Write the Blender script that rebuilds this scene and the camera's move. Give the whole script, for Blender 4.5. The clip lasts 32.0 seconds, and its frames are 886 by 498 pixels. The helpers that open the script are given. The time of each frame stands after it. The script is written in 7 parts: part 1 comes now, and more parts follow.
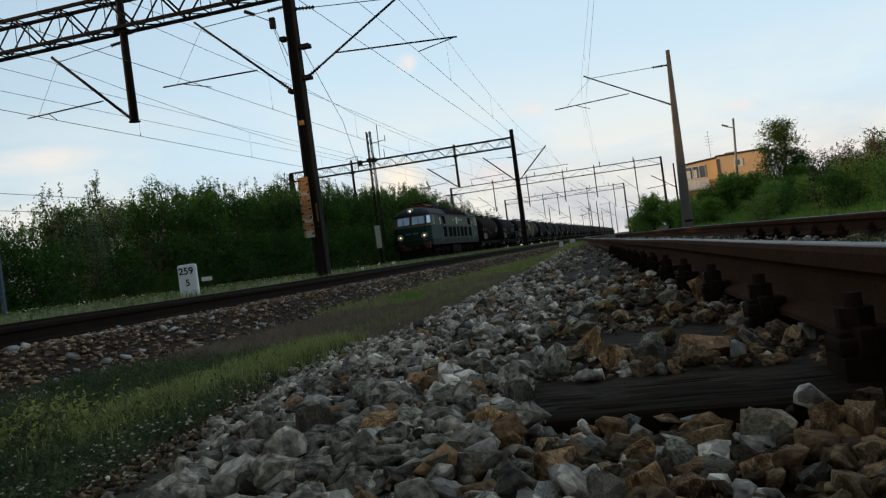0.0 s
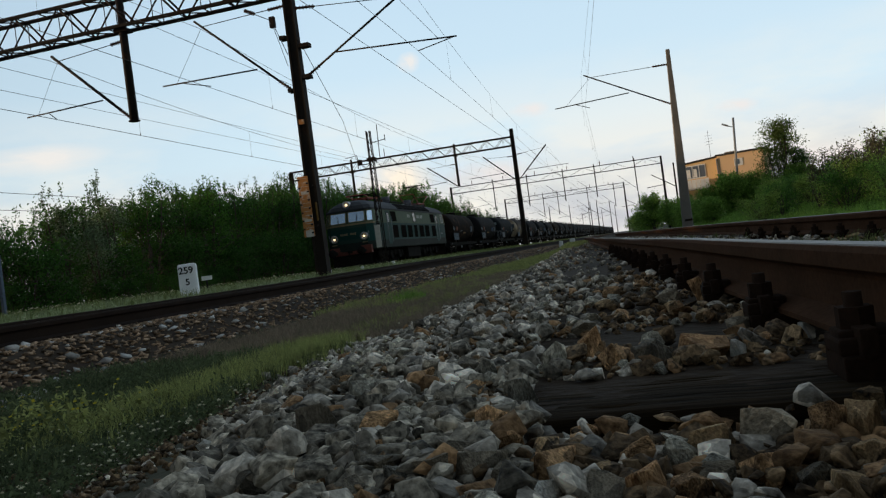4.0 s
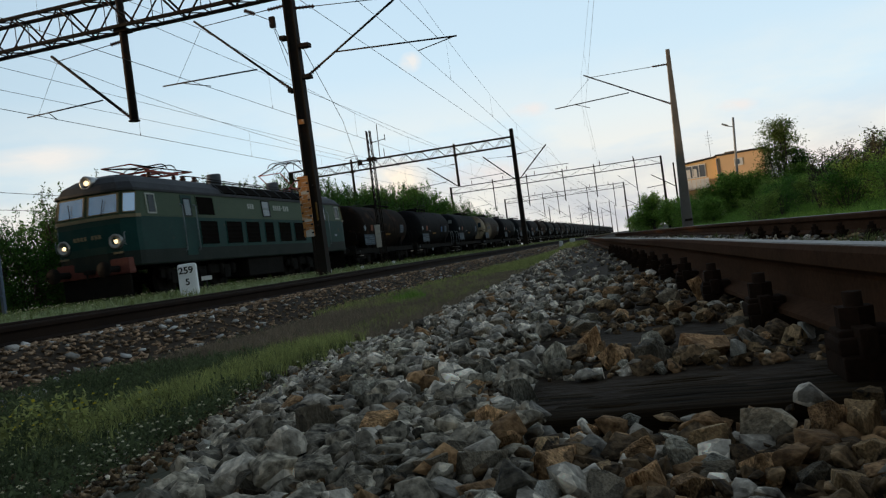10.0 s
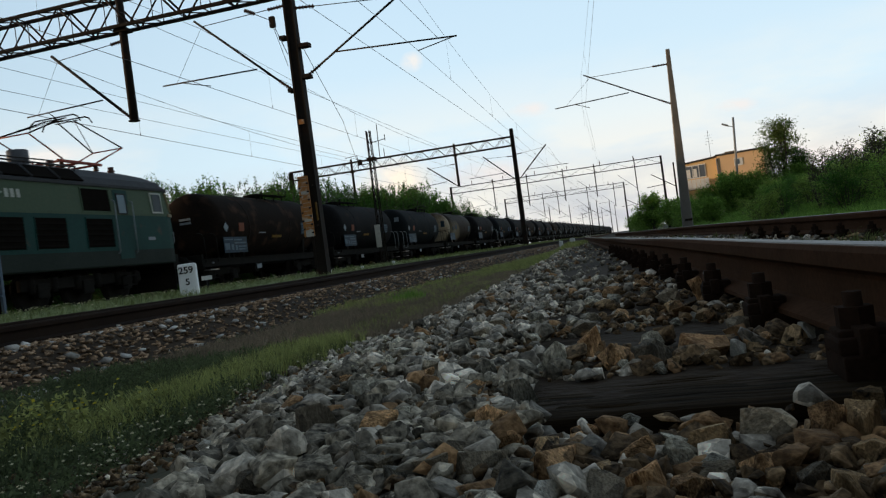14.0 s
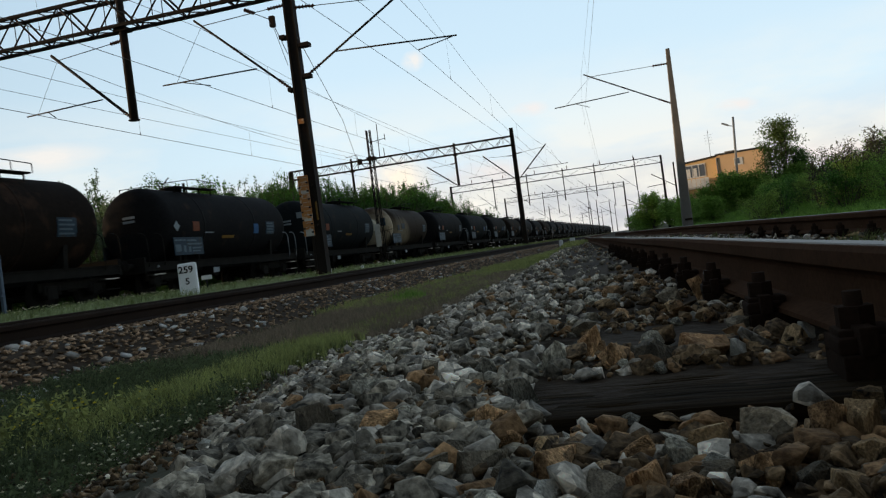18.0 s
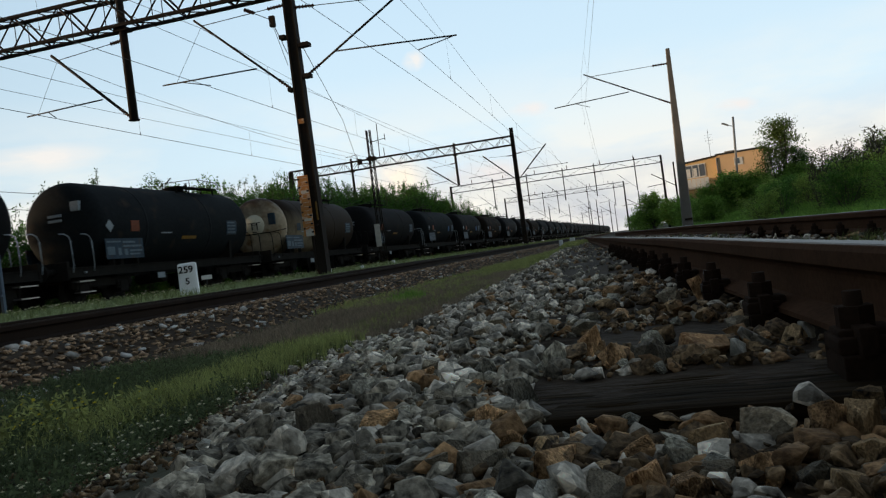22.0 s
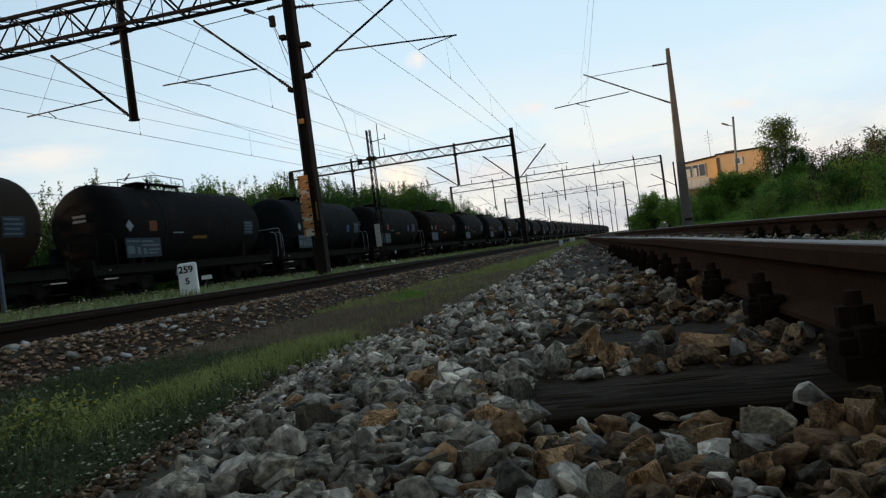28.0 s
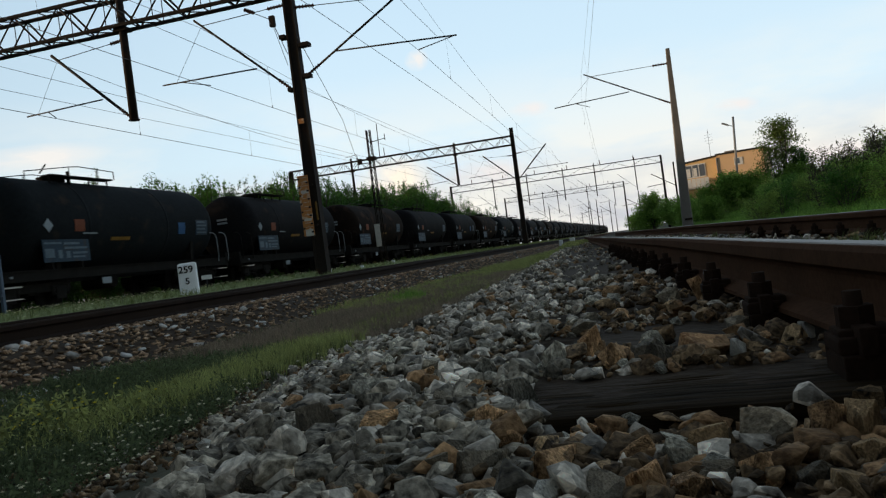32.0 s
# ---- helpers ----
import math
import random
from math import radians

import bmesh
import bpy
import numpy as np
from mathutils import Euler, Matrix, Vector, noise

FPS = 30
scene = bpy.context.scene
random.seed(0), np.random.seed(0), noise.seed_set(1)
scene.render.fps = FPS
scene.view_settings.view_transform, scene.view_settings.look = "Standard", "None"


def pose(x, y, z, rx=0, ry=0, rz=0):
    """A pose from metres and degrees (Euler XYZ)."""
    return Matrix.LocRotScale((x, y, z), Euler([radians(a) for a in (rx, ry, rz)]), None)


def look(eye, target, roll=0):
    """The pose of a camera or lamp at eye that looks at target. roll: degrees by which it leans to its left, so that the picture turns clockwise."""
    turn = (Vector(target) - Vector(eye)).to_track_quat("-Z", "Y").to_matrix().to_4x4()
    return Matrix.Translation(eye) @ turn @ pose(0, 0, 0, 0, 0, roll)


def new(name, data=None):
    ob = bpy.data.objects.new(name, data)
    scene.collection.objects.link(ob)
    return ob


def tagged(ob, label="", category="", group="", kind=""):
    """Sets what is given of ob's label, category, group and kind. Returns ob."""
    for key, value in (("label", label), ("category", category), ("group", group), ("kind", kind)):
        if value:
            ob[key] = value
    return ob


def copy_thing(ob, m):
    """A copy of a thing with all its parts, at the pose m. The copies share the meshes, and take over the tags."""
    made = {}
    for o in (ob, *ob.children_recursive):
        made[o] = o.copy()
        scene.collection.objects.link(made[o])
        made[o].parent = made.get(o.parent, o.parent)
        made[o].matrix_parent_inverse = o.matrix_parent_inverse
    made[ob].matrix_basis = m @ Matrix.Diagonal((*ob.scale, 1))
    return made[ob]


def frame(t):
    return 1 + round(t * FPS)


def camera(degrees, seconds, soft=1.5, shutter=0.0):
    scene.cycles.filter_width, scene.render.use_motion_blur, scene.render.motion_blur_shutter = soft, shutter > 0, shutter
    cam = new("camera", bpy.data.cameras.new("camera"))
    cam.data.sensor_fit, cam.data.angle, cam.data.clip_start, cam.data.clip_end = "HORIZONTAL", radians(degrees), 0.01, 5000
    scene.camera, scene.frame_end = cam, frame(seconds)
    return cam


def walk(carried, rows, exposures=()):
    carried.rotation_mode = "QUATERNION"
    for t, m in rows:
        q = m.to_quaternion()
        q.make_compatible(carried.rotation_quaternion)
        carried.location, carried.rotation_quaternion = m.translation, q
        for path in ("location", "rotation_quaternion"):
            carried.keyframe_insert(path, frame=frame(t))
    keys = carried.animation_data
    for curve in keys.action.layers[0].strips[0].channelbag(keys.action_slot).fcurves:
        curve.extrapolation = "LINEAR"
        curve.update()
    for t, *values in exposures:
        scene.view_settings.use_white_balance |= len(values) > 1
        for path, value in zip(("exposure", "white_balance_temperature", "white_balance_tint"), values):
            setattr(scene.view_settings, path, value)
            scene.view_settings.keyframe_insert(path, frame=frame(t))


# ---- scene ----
# camera: lies on the ballast shoulder beside a worn siding
EYE = Vector((0.0, 0.0, 0.183))
YAW, LEAN = 13.668, 7.504


def aim(pitch):
    a, p = radians(YAW), radians(pitch)
    return look(EYE, EYE + Vector((-math.sin(a) * math.cos(p), math.cos(a) * math.cos(p), math.sin(p))), -LEAN)


cam = camera(57.997, 32.0, soft=1.25, shutter=0.5)
walk(cam, [(0.0, aim(0.476)), (2.5, aim(0.44)), (5.0, aim(0.418)), (9.0, aim(0.416)), (14.5, aim(0.408)), (17.0, aim(0.374)), (32.0, aim(0.362))],
     [(0.0, 0.12), (8.0, 0.13), (14.0, 0.20), (32.0, 0.21)])

# light: dusk sky; the last low sun comes in over the thicket and reaches only what stands high
SUN_EL, SUN_AZ = 3.2, -100.0
world = bpy.data.worlds.new("dusk_sky")
scene.world = world
world.use_nodes = True
wt = world.node_tree
wt.nodes.clear()
w_out = wt.nodes.new("ShaderNodeOutputWorld")
w_bg = wt.nodes.new("ShaderNodeBackground")
w_sky = wt.nodes.new("ShaderNodeTexSky")
w_sky.sky_type = "NISHITA"
w_sky.sun_disc = False
w_sky.sun_elevation, w_sky.sun_rotation = radians(SUN_EL), radians(SUN_AZ)
w_sky.air_density, w_sky.dust_density, w_sky.ozone_density = 1.0, 1.5, 3.0
# thin high cloud: whitish veil over the sky, denser towards the horizon, and a few soft banks
w_co = wt.nodes.new("ShaderNodeTexCoord")
w_map = wt.nodes.new("ShaderNodeMapping")
w_map.inputs["Scale"].default_value = (1.0, 1.0, 3.2)
w_noise = wt.nodes.new("ShaderNodeTexNoise")
w_noise.inputs["Scale"].default_value, w_noise.inputs["Detail"].default_value, w_noise.inputs["Roughness"].default_value = 3.4, 6.0, 0.55
w_sep = wt.nodes.new("ShaderNodeSeparateXYZ")
w_low = wt.nodes.new("ShaderNodeMapRange")
w_low.inputs["From Min"].default_value, w_low.inputs["From Max"].default_value = 0.0, 0.42
w_low.inputs["To Min"].default_value, w_low.inputs["To Max"].default_value = 0.88, 0.82
w_bank = wt.nodes.new("ShaderNodeMapRange")
w_bank.inputs["From Min"].default_value, w_bank.inputs["From Max"].default_value = 0.42, 0.58
w_bank.inputs["To Min"].default_value, w_bank.inputs["To Max"].default_value = 0.0, 1.0
w_fac = wt.nodes.new("ShaderNodeMath")
w_fac.operation, w_fac.use_clamp = "ADD", True
w_mix = wt.nodes.new("ShaderNodeMix")
w_mix.data_type = "RGBA"
# low banks of cloud catch a cream light; the veil is whitish low down, blue above
# sky behind the camera is dimmed, added to keep camera-facing sides dark
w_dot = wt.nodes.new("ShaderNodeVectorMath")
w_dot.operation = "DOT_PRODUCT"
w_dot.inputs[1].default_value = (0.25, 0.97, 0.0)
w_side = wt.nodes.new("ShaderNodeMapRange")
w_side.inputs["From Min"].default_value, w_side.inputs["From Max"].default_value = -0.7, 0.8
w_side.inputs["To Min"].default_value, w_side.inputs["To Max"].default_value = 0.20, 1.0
w_tone = wt.nodes.new("ShaderNodeValToRGB")
w_tone.color_ramp.elements[0].position, w_tone.color_ramp.elements[0].color = 0.0, (0.585, 0.587, 0.63, 1)
w_tone.color_ramp.elements[1].position, w_tone.color_ramp.elements[1].color = 0.45, (0.53, 0.735, 0.92, 1)
for at, tint in ((0.035, (0.60, 0.62, 0.66)), (0.068, (0.685, 0.705, 0.715)), (0.10, (0.69, 0.79, 0.86)), (0.14, (0.68, 0.85, 0.95))):
    e = w_tone.color_ramp.elements.new(at)
    e.color = (*tint, 1)
e = w_tone.color_ramp.elements.new(0.75)
e.color = (0.36, 0.45, 0.55, 1)
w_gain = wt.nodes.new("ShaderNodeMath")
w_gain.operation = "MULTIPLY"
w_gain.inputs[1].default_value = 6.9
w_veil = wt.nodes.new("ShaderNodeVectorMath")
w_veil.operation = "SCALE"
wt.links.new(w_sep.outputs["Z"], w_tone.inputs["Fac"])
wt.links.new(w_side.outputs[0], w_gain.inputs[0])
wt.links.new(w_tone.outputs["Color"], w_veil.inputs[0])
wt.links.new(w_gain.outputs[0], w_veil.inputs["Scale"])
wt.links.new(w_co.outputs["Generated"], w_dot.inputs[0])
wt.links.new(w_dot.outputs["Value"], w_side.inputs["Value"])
w_band = wt.nodes.new("ShaderNodeMapRange")
w_band.inputs["From Min"].default_value, w_band.inputs["From Max"].default_value = 0.06, 0.23
w_band.inputs["To Min"].default_value, w_band.inputs["To Max"].default_value = 1.0, 0.0
w_puff = wt.nodes.new("ShaderNodeMath")
w_puff.operation = "MULTIPLY"
w_cream = wt.nodes.new("ShaderNodeMix")
w_cream.data_type = "RGBA"
w_cream.inputs["B"].default_value = (6.5, 6.3, 5.75, 1)
wt.links.new(w_sep.outputs["Z"], w_band.inputs["Value"])
wt.links.new(w_band.outputs[0], w_puff.inputs[0])
wt.links.new(w_bank.outputs[0], w_puff.inputs[1])
wt.links.new(w_puff.outputs[0], w_cream.inputs["Factor"])
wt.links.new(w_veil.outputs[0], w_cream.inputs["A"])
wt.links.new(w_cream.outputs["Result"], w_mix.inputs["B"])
w_bg.inputs["Strength"].default_value = 0.15
wt.links.new(w_co.outputs["Generated"], w_map.inputs["Vector"])
wt.links.new(w_map.outputs[0], w_noise.inputs["Vector"])
wt.links.new(w_co.outputs["Generated"], w_sep.inputs[0])
wt.links.new(w_sep.outputs["Z"], w_low.inputs["Value"])
wt.links.new(w_noise.outputs["Fac"], w_bank.inputs["Value"])
wt.links.new(w_low.outputs[0], w_fac.inputs[0])
w_fac.inputs[1].default_value = 0.0
wt.links.new(w_fac.outputs[0], w_mix.inputs["Factor"])
wt.links.new(w_sky.outputs[0], w_mix.inputs["A"])
wt.links.new(w_mix.outputs["Result"], w_bg.inputs["Color"])
wt.links.new(w_bg.outputs[0], w_out.inputs["Surface"])

sun = new("sun", bpy.data.lights.new("sun", "SUN"))
sun.data.energy, sun.data.angle, sun.data.color = 3.0, radians(1.5), (1.0, 0.72, 0.45)
sun.matrix_world = look((0, 0, 0), (-math.sin(radians(SUN_AZ)), -math.cos(radians(SUN_AZ)), -math.tan(radians(SUN_EL))))

# ---- small builders ----
def part(name, bm, material, parent, label=""):
    me = bpy.data.meshes.new(name)
    bm.to_mesh(me)
    bm.free()
    return mesh_part(name, me, material, parent, label)


def mesh_part(name, me, material, parent, label=""):
    if material is not None and not me.materials:
        me.materials.append(material)
    ob = new(name, me)
    ob.parent = parent
    if label:
        ob["label"] = label
    return ob


def thing(name, m, label, category, group="", kind=""):
    ob = new(name)
    ob.empty_display_size = 0.3
    ob.matrix_basis = m
    return tagged(ob, label, category, group, kind)


def solid(name, bm, material, label, category, group="", kind="", m=None):
    ob = part(name, bm, material, None)
    if m is not None:
        ob.matrix_basis = m
    return tagged(ob, label, category, group, kind)


def box(bm, x0, x1, y0, y1, z0, z1, bevel=0.0, m=None):
    geo = bmesh.ops.create_cube(bm, size=1.0)
    vs = geo["verts"]
    t = Matrix.Translation(((x0 + x1) / 2, (y0 + y1) / 2, (z0 + z1) / 2)) @ Matrix.Diagonal((abs(x1 - x0), abs(y1 - y0), abs(z1 - z0), 1))
    if m is not None:
        t = m @ t
    bmesh.ops.transform(bm, matrix=t, verts=vs)
    if bevel > 0:
        es = list({e for v in vs for e in v.link_edges})
        bmesh.ops.bevel(bm, geom=es, offset=bevel, segments=2, affect="EDGES", profile=0.6)
    return bm


def rod(bm, p, q, r, r2=None, n=8, smooth=True):
    p, q = Vector(p), Vector(q)
    d = q - p
    geo = bmesh.ops.create_cone(bm, cap_ends=True, segments=n, radius1=r, radius2=r if r2 is None else r2, depth=d.length)
    m = Matrix.Translation((p + q) / 2) @ d.to_track_quat("Z", "Y").to_matrix().to_4x4()
    bmesh.ops.transform(bm, matrix=m, verts=geo["verts"])
    if smooth:
        for f in {f for v in geo["verts"] for f in v.link_faces}:
            f.smooth = len(f.verts) == 4
    return bm


def tube(bm, pts, r, n=6):
    for a, b in zip(pts[:-1], pts[1:]):
        rod(bm, a, b, r, n=n)
    return bm


def loft(bm, rings, closed=True, caps=True, smooth=False):
    vs = [[bm.verts.new(p) for p in ring] for ring in rings]
    n = len(rings[0])
    for a, b in zip(vs[:-1], vs[1:]):
        for i in range(n if closed else n - 1):
            f = bm.faces.new((a[i], a[(i + 1) % n], b[(i + 1) % n], b[i]))
            f.smooth = smooth
    if caps and closed:
        bm.faces.new(vs[0][::-1])
        bm.faces.new(vs[-1])
    bmesh.ops.recalc_face_normals(bm, faces=bm.faces[:])
    return bm


def lathe(bm, profile, n=24, m=None, smooth=True):
    """profile: rows of (radius, height); turned about z, then moved by m."""
    m = m or Matrix.Identity(4)
    rings = []
    for r, h in profile:
        rings.append([bm.verts.new(m @ Vector((r * math.cos(2 * math.pi * i / n), r * math.sin(2 * math.pi * i / n), h))) for i in range(n)])
    for a, b in zip(rings[:-1], rings[1:]):
        for i in range(n):
            f = bm.faces.new((a[i], a[(i + 1) % n], b[(i + 1) % n], b[i]))
            f.smooth = smooth
    bm.faces.new(rings[0][::-1])
    bm.faces.new(rings[-1])
    return bm


# ---- materials ----
def paint(name, dark, light, rough=0.7, metal=0.0, scale=3.0, fine=60.0, bump=0.2, contrast=0.5, rust=None, rust_at=0.62, island=0.0, random_ob=0.0, depth=0.01, spec=0.14, stretch=None, soot=None, chips=0.0):
    """Two colours mixed by coarse and fine noise, relief from the fine one, optional rust patches, and a shift per piece."""
    mt = bpy.data.materials.new(name)
    mt.use_nodes = True
    t = mt.node_tree
    n, l = t.nodes, t.links
    b = n["Principled BSDF"]
    co = n.new("ShaderNodeTexCoord")
    a = n.new("ShaderNodeTexNoise")
    a.inputs["Scale"].default_value, a.inputs["Detail"].default_value, a.inputs["Roughness"].default_value = scale, 5.0, 0.6
    f = n.new("ShaderNodeTexNoise")
    f.inputs["Scale"].default_value, f.inputs["Detail"].default_value = fine, 4.0
    at = co.outputs["Object"]
    if stretch:
        mp = n.new("ShaderNodeMapping")
        mp.inputs["Scale"].default_value = stretch
        l.new(at, mp.inputs["Vector"])
        at = mp.outputs[0]
    l.new(at, a.inputs["Vector"])
    l.new(at, f.inputs["Vector"])
    add = n.new("ShaderNodeMath")
    add.operation = "MULTIPLY_ADD"
    l.new(f.outputs["Fac"], add.inputs[0])
    add.inputs[1].default_value = 0.5
    sc = n.new("ShaderNodeMath")
    sc.operation = "MULTIPLY"
    sc.inputs[1].default_value = 0.5
    l.new(a.outputs["Fac"], sc.inputs[0])
    l.new(sc.outputs[0], add.inputs[2])
    src = add.outputs[0]
    ramp = n.new("ShaderNodeValToRGB")
    ramp.color_ramp.elements[0].position, ramp.color_ramp.elements[1].position = 0.5 - contrast / 2, 0.5 + contrast / 2
    ramp.color_ramp.elements[0].color, ramp.color_ramp.elements[1].color = (*dark, 1), (*light, 1)
    l.new(src, ramp.inputs["Fac"])
    col = ramp.outputs["Color"]
    if rust:
        rn = n.new("ShaderNodeTexNoise")
        rn.inputs["Scale"].default_value, rn.inputs["Detail"].default_value = scale * 1.7, 8.0
        l.new(co.outputs["Object"], rn.inputs["Vector"])
        rr = n.new("ShaderNodeMapRange")
        rr.inputs["From Min"].default_value, rr.inputs["From Max"].default_value = rust_at - 0.06, rust_at + 0.1
        l.new(rn.outputs["Fac"], rr.inputs["Value"])
        mx = n.new("ShaderNodeMix")
        mx.data_type = "RGBA"
        l.new(rr.outputs[0], mx.inputs["Factor"])
        l.new(col, mx.inputs["A"])
        mx.inputs["B"].default_value = (*rust, 1)
        col = mx.outputs["Result"]
    if soot:
        # grime run down from above: a stain of its own over the paint
        c0, z0, z1, amp, *rear = soot
        sp = n.new("ShaderNodeSeparateXYZ")
        l.new(co.outputs["Object"], sp.inputs[0])
        sn = n.new("ShaderNodeTexNoise")
        sn.inputs["Scale"].default_value, sn.inputs["Detail"].default_value = 1.6, 5.0
        run = n.new("ShaderNodeMapping")
        run.inputs["Scale"].default_value = (1.0, 1.6, 0.30)
        l.new(co.outputs["Object"], run.inputs["Vector"])
        l.new(run.outputs[0], sn.inputs["Vector"])
        sm = n.new("ShaderNodeMath")
        sm.operation = "MULTIPLY_ADD"
        sm.inputs[1].default_value = amp
        l.new(sn.outputs["Fac"], sm.inputs[0])
        l.new(sp.outputs["Z"], sm.inputs[2])
        sr = n.new("ShaderNodeMapRange")
        sr.inputs["From Min"].default_value, sr.inputs["From Max"].default_value = z0 + amp / 2, z1 + amp / 2
        l.new(sm.outputs[0], sr.inputs["Value"])
        if rear:
            ry = n.new("ShaderNodeMapRange")
            ry.inputs["From Min"].default_value, ry.inputs["From Max"].default_value = rear[0], rear[0] + 3.0
            ry.inputs["To Min"].default_value, ry.inputs["To Max"].default_value = 0.0, 3.2
            l.new(sp.outputs["Y"], ry.inputs["Value"])
            more = n.new("ShaderNodeMath")
            l.new(ry.outputs[0], more.inputs[0])
            l.new(sm.outputs[0], more.inputs[1])
            l.new(more.outputs[0], sr.inputs["Value"])
        sx = n.new("ShaderNodeMix")
        sx.data_type = "RGBA"
        sx.inputs["B"].default_value = (*c0, 1)
        l.new(sr.outputs[0], sx.inputs["Factor"])
        l.new(col, sx.inputs["A"])
        col = sx.outputs["Result"]
    if chips:
        # angular patches of a lighter or darker tone: facet shading put into the colour
        cw = n.new("ShaderNodeTexNoise")
        cw.inputs["Scale"].default_value, cw.inputs["Detail"].default_value = chips * 0.8, 4.0
        l.new(co.outputs["Object"], cw.inputs["Vector"])
        cs = n.new("ShaderNodeVectorMath")
        cs.operation = "MULTIPLY_ADD"
        cs.inputs[1].default_value = (0.7 / chips,) * 3
        l.new(cw.outputs["Color"], cs.inputs[0])
        l.new(co.outputs["Object"], cs.inputs[2])
        vo = n.new("ShaderNodeTexVoronoi")
        vo.inputs["Scale"].default_value = chips
        l.new(cs.outputs[0], vo.inputs["Vector"])
        cp = n.new("ShaderNodeSeparateColor")
        l.new(vo.outputs["Color"], cp.inputs[0])
        cr = n.new("ShaderNodeMapRange")
        cr.inputs["To Min"].default_value, cr.inputs["To Max"].default_value = 0.45, 1.5
        l.new(cp.outputs[0], cr.inputs["Value"])
        ch = n.new("ShaderNodeHueSaturation")
        l.new(cr.outputs[0], ch.inputs["Value"])
        l.new(col, ch.inputs["Color"])
        col = ch.outputs["Color"]
    if island or random_ob:
        # each piece a little lighter or darker than the next
        k = island or random_ob
        g = n.new("ShaderNodeNewGeometry") if island else n.new("ShaderNodeObjectInfo")
        mr = n.new("ShaderNodeMapRange")
        mr.inputs["To Min"].default_value, mr.inputs["To Max"].default_value = 1 - k, 1 + k
        l.new(g.outputs["Random Per Island" if island else "Random"], mr.inputs["Value"])
        hs = n.new("ShaderNodeHueSaturation")
        l.new(mr.outputs[0], hs.inputs["Value"])
        l.new(col, hs.inputs["Color"])
        col = hs.outputs["Color"]
    l.new(col, b.inputs["Base Color"])
    b.inputs["Roughness"].default_value, b.inputs["Metallic"].default_value = rough, metal
    b.inputs["Specular IOR Level"].default_value = spec
    if bump:
        bp = n.new("ShaderNodeBump")
        bp.inputs["Strength"].default_value, bp.inputs["Distance"].default_value = bump, depth
        l.new(src, bp.inputs["Height"])
        l.new(bp.outputs[0], b.inputs["Normal"])
    return mt


def glow(name, colour, strength):
    mt = bpy.data.materials.new(name)
    mt.use_nodes = True
    b = mt.node_tree.nodes["Principled BSDF"]
    b.inputs["Base Color"].default_value = (*colour, 1)
    b.inputs["Emission Color"].default_value, b.inputs["Emission Strength"].default_value = (*colour, 1), strength
    return mt


def glass(name, tint, rough=0.05, mirror=0.0):
    mt = bpy.data.materials.new(name)
    mt.use_nodes = True
    b = mt.node_tree.nodes["Principled BSDF"]
    b.inputs["Base Color"].default_value = (*tint, 1)
    b.inputs["Roughness"].default_value = rough
    b.inputs["Specular IOR Level"].default_value = 1.0
    b.inputs["Metallic"].default_value = mirror
    b.inputs["IOR"].default_value = 1.6
    return mt


M_STONE = paint("ballast_stone", (0.04854, 0.03938, 0.02809), (0.7691, 0.6583, 0.5105), 0.70, scale=18, fine=90, bump=1.0, contrast=0.36, island=0.66, chips=45.0, depth=0.006, rust=(0.075, 0.056, 0.038), rust_at=0.68)
M_STONE_OB = paint("ballast_stone_near", (0.05711, 0.04526, 0.03085), (0.7691, 0.6877, 0.5144), 0.66, scale=2.4, fine=20, bump=1.0, contrast=0.42, random_ob=0.78, chips=4.0, depth=0.010, rust=(0.070, 0.052, 0.034), rust_at=0.69)
M_STONE_TAN = paint("ochre_stone", (0.20, 0.090, 0.034), (0.66, 0.38, 0.175), 0.88, scale=2.2, fine=22, bump=0.9, contrast=0.22, random_ob=0.15, chips=4.0, depth=0.010)
M_STONE_MUD = paint("soiled_grey_stone", (0.05653, 0.04424, 0.0284), (0.4153, 0.335, 0.2284), 0.70, scale=2.2, fine=24, bump=0.9, contrast=0.42, random_ob=0.6, chips=4.0, depth=0.010, rust=(0.03, 0.026, 0.018), rust_at=0.68)
M_STONE_PALE = paint("pale_limestone", (0.36, 0.33, 0.27), (0.74, 0.69, 0.58), 0.88, scale=2.6, fine=30, bump=1.0, contrast=0.22, random_ob=0.12, depth=0.012)
M_STONE_RUST = paint("rust_stained_stone", (0.157, 0.08453, 0.03864), (0.7986, 0.4637, 0.219), 0.9, scale=2.2, fine=26, bump=1.0, contrast=0.22, random_ob=0.45, chips=4.0, depth=0.012, rust=(0.030, 0.020, 0.013), rust_at=0.60)
M_STONE_OIL = paint("oil_stained_stone", (0.07653, 0.05009, 0.02644), (0.6598, 0.4269, 0.2135), 0.85, scale=2.2, fine=26, bump=0.8, contrast=0.42, random_ob=0.6, chips=4.0, depth=0.012, rust=(0.022, 0.017, 0.012), rust_at=0.58)
# earth colour darkened so that gaps between the stones look shaded
M_EARTH = paint("dusty_earth", (0.012, 0.0075, 0.0045), (0.060, 0.039, 0.022), 0.95, scale=1.2, fine=25, bump=0.7, contrast=0.5, depth=0.03)
M_SOIL = paint("weedy_soil", (0.025, 0.024, 0.013), (0.085, 0.078, 0.045), 0.95, scale=0.7, fine=18, bump=0.7, contrast=0.5, depth=0.03)
M_TURF = paint("short_turf", (0.13, 0.14, 0.065), (0.33, 0.34, 0.17), 0.95, scale=1.4, fine=22, bump=0.8, contrast=0.5, depth=0.03)
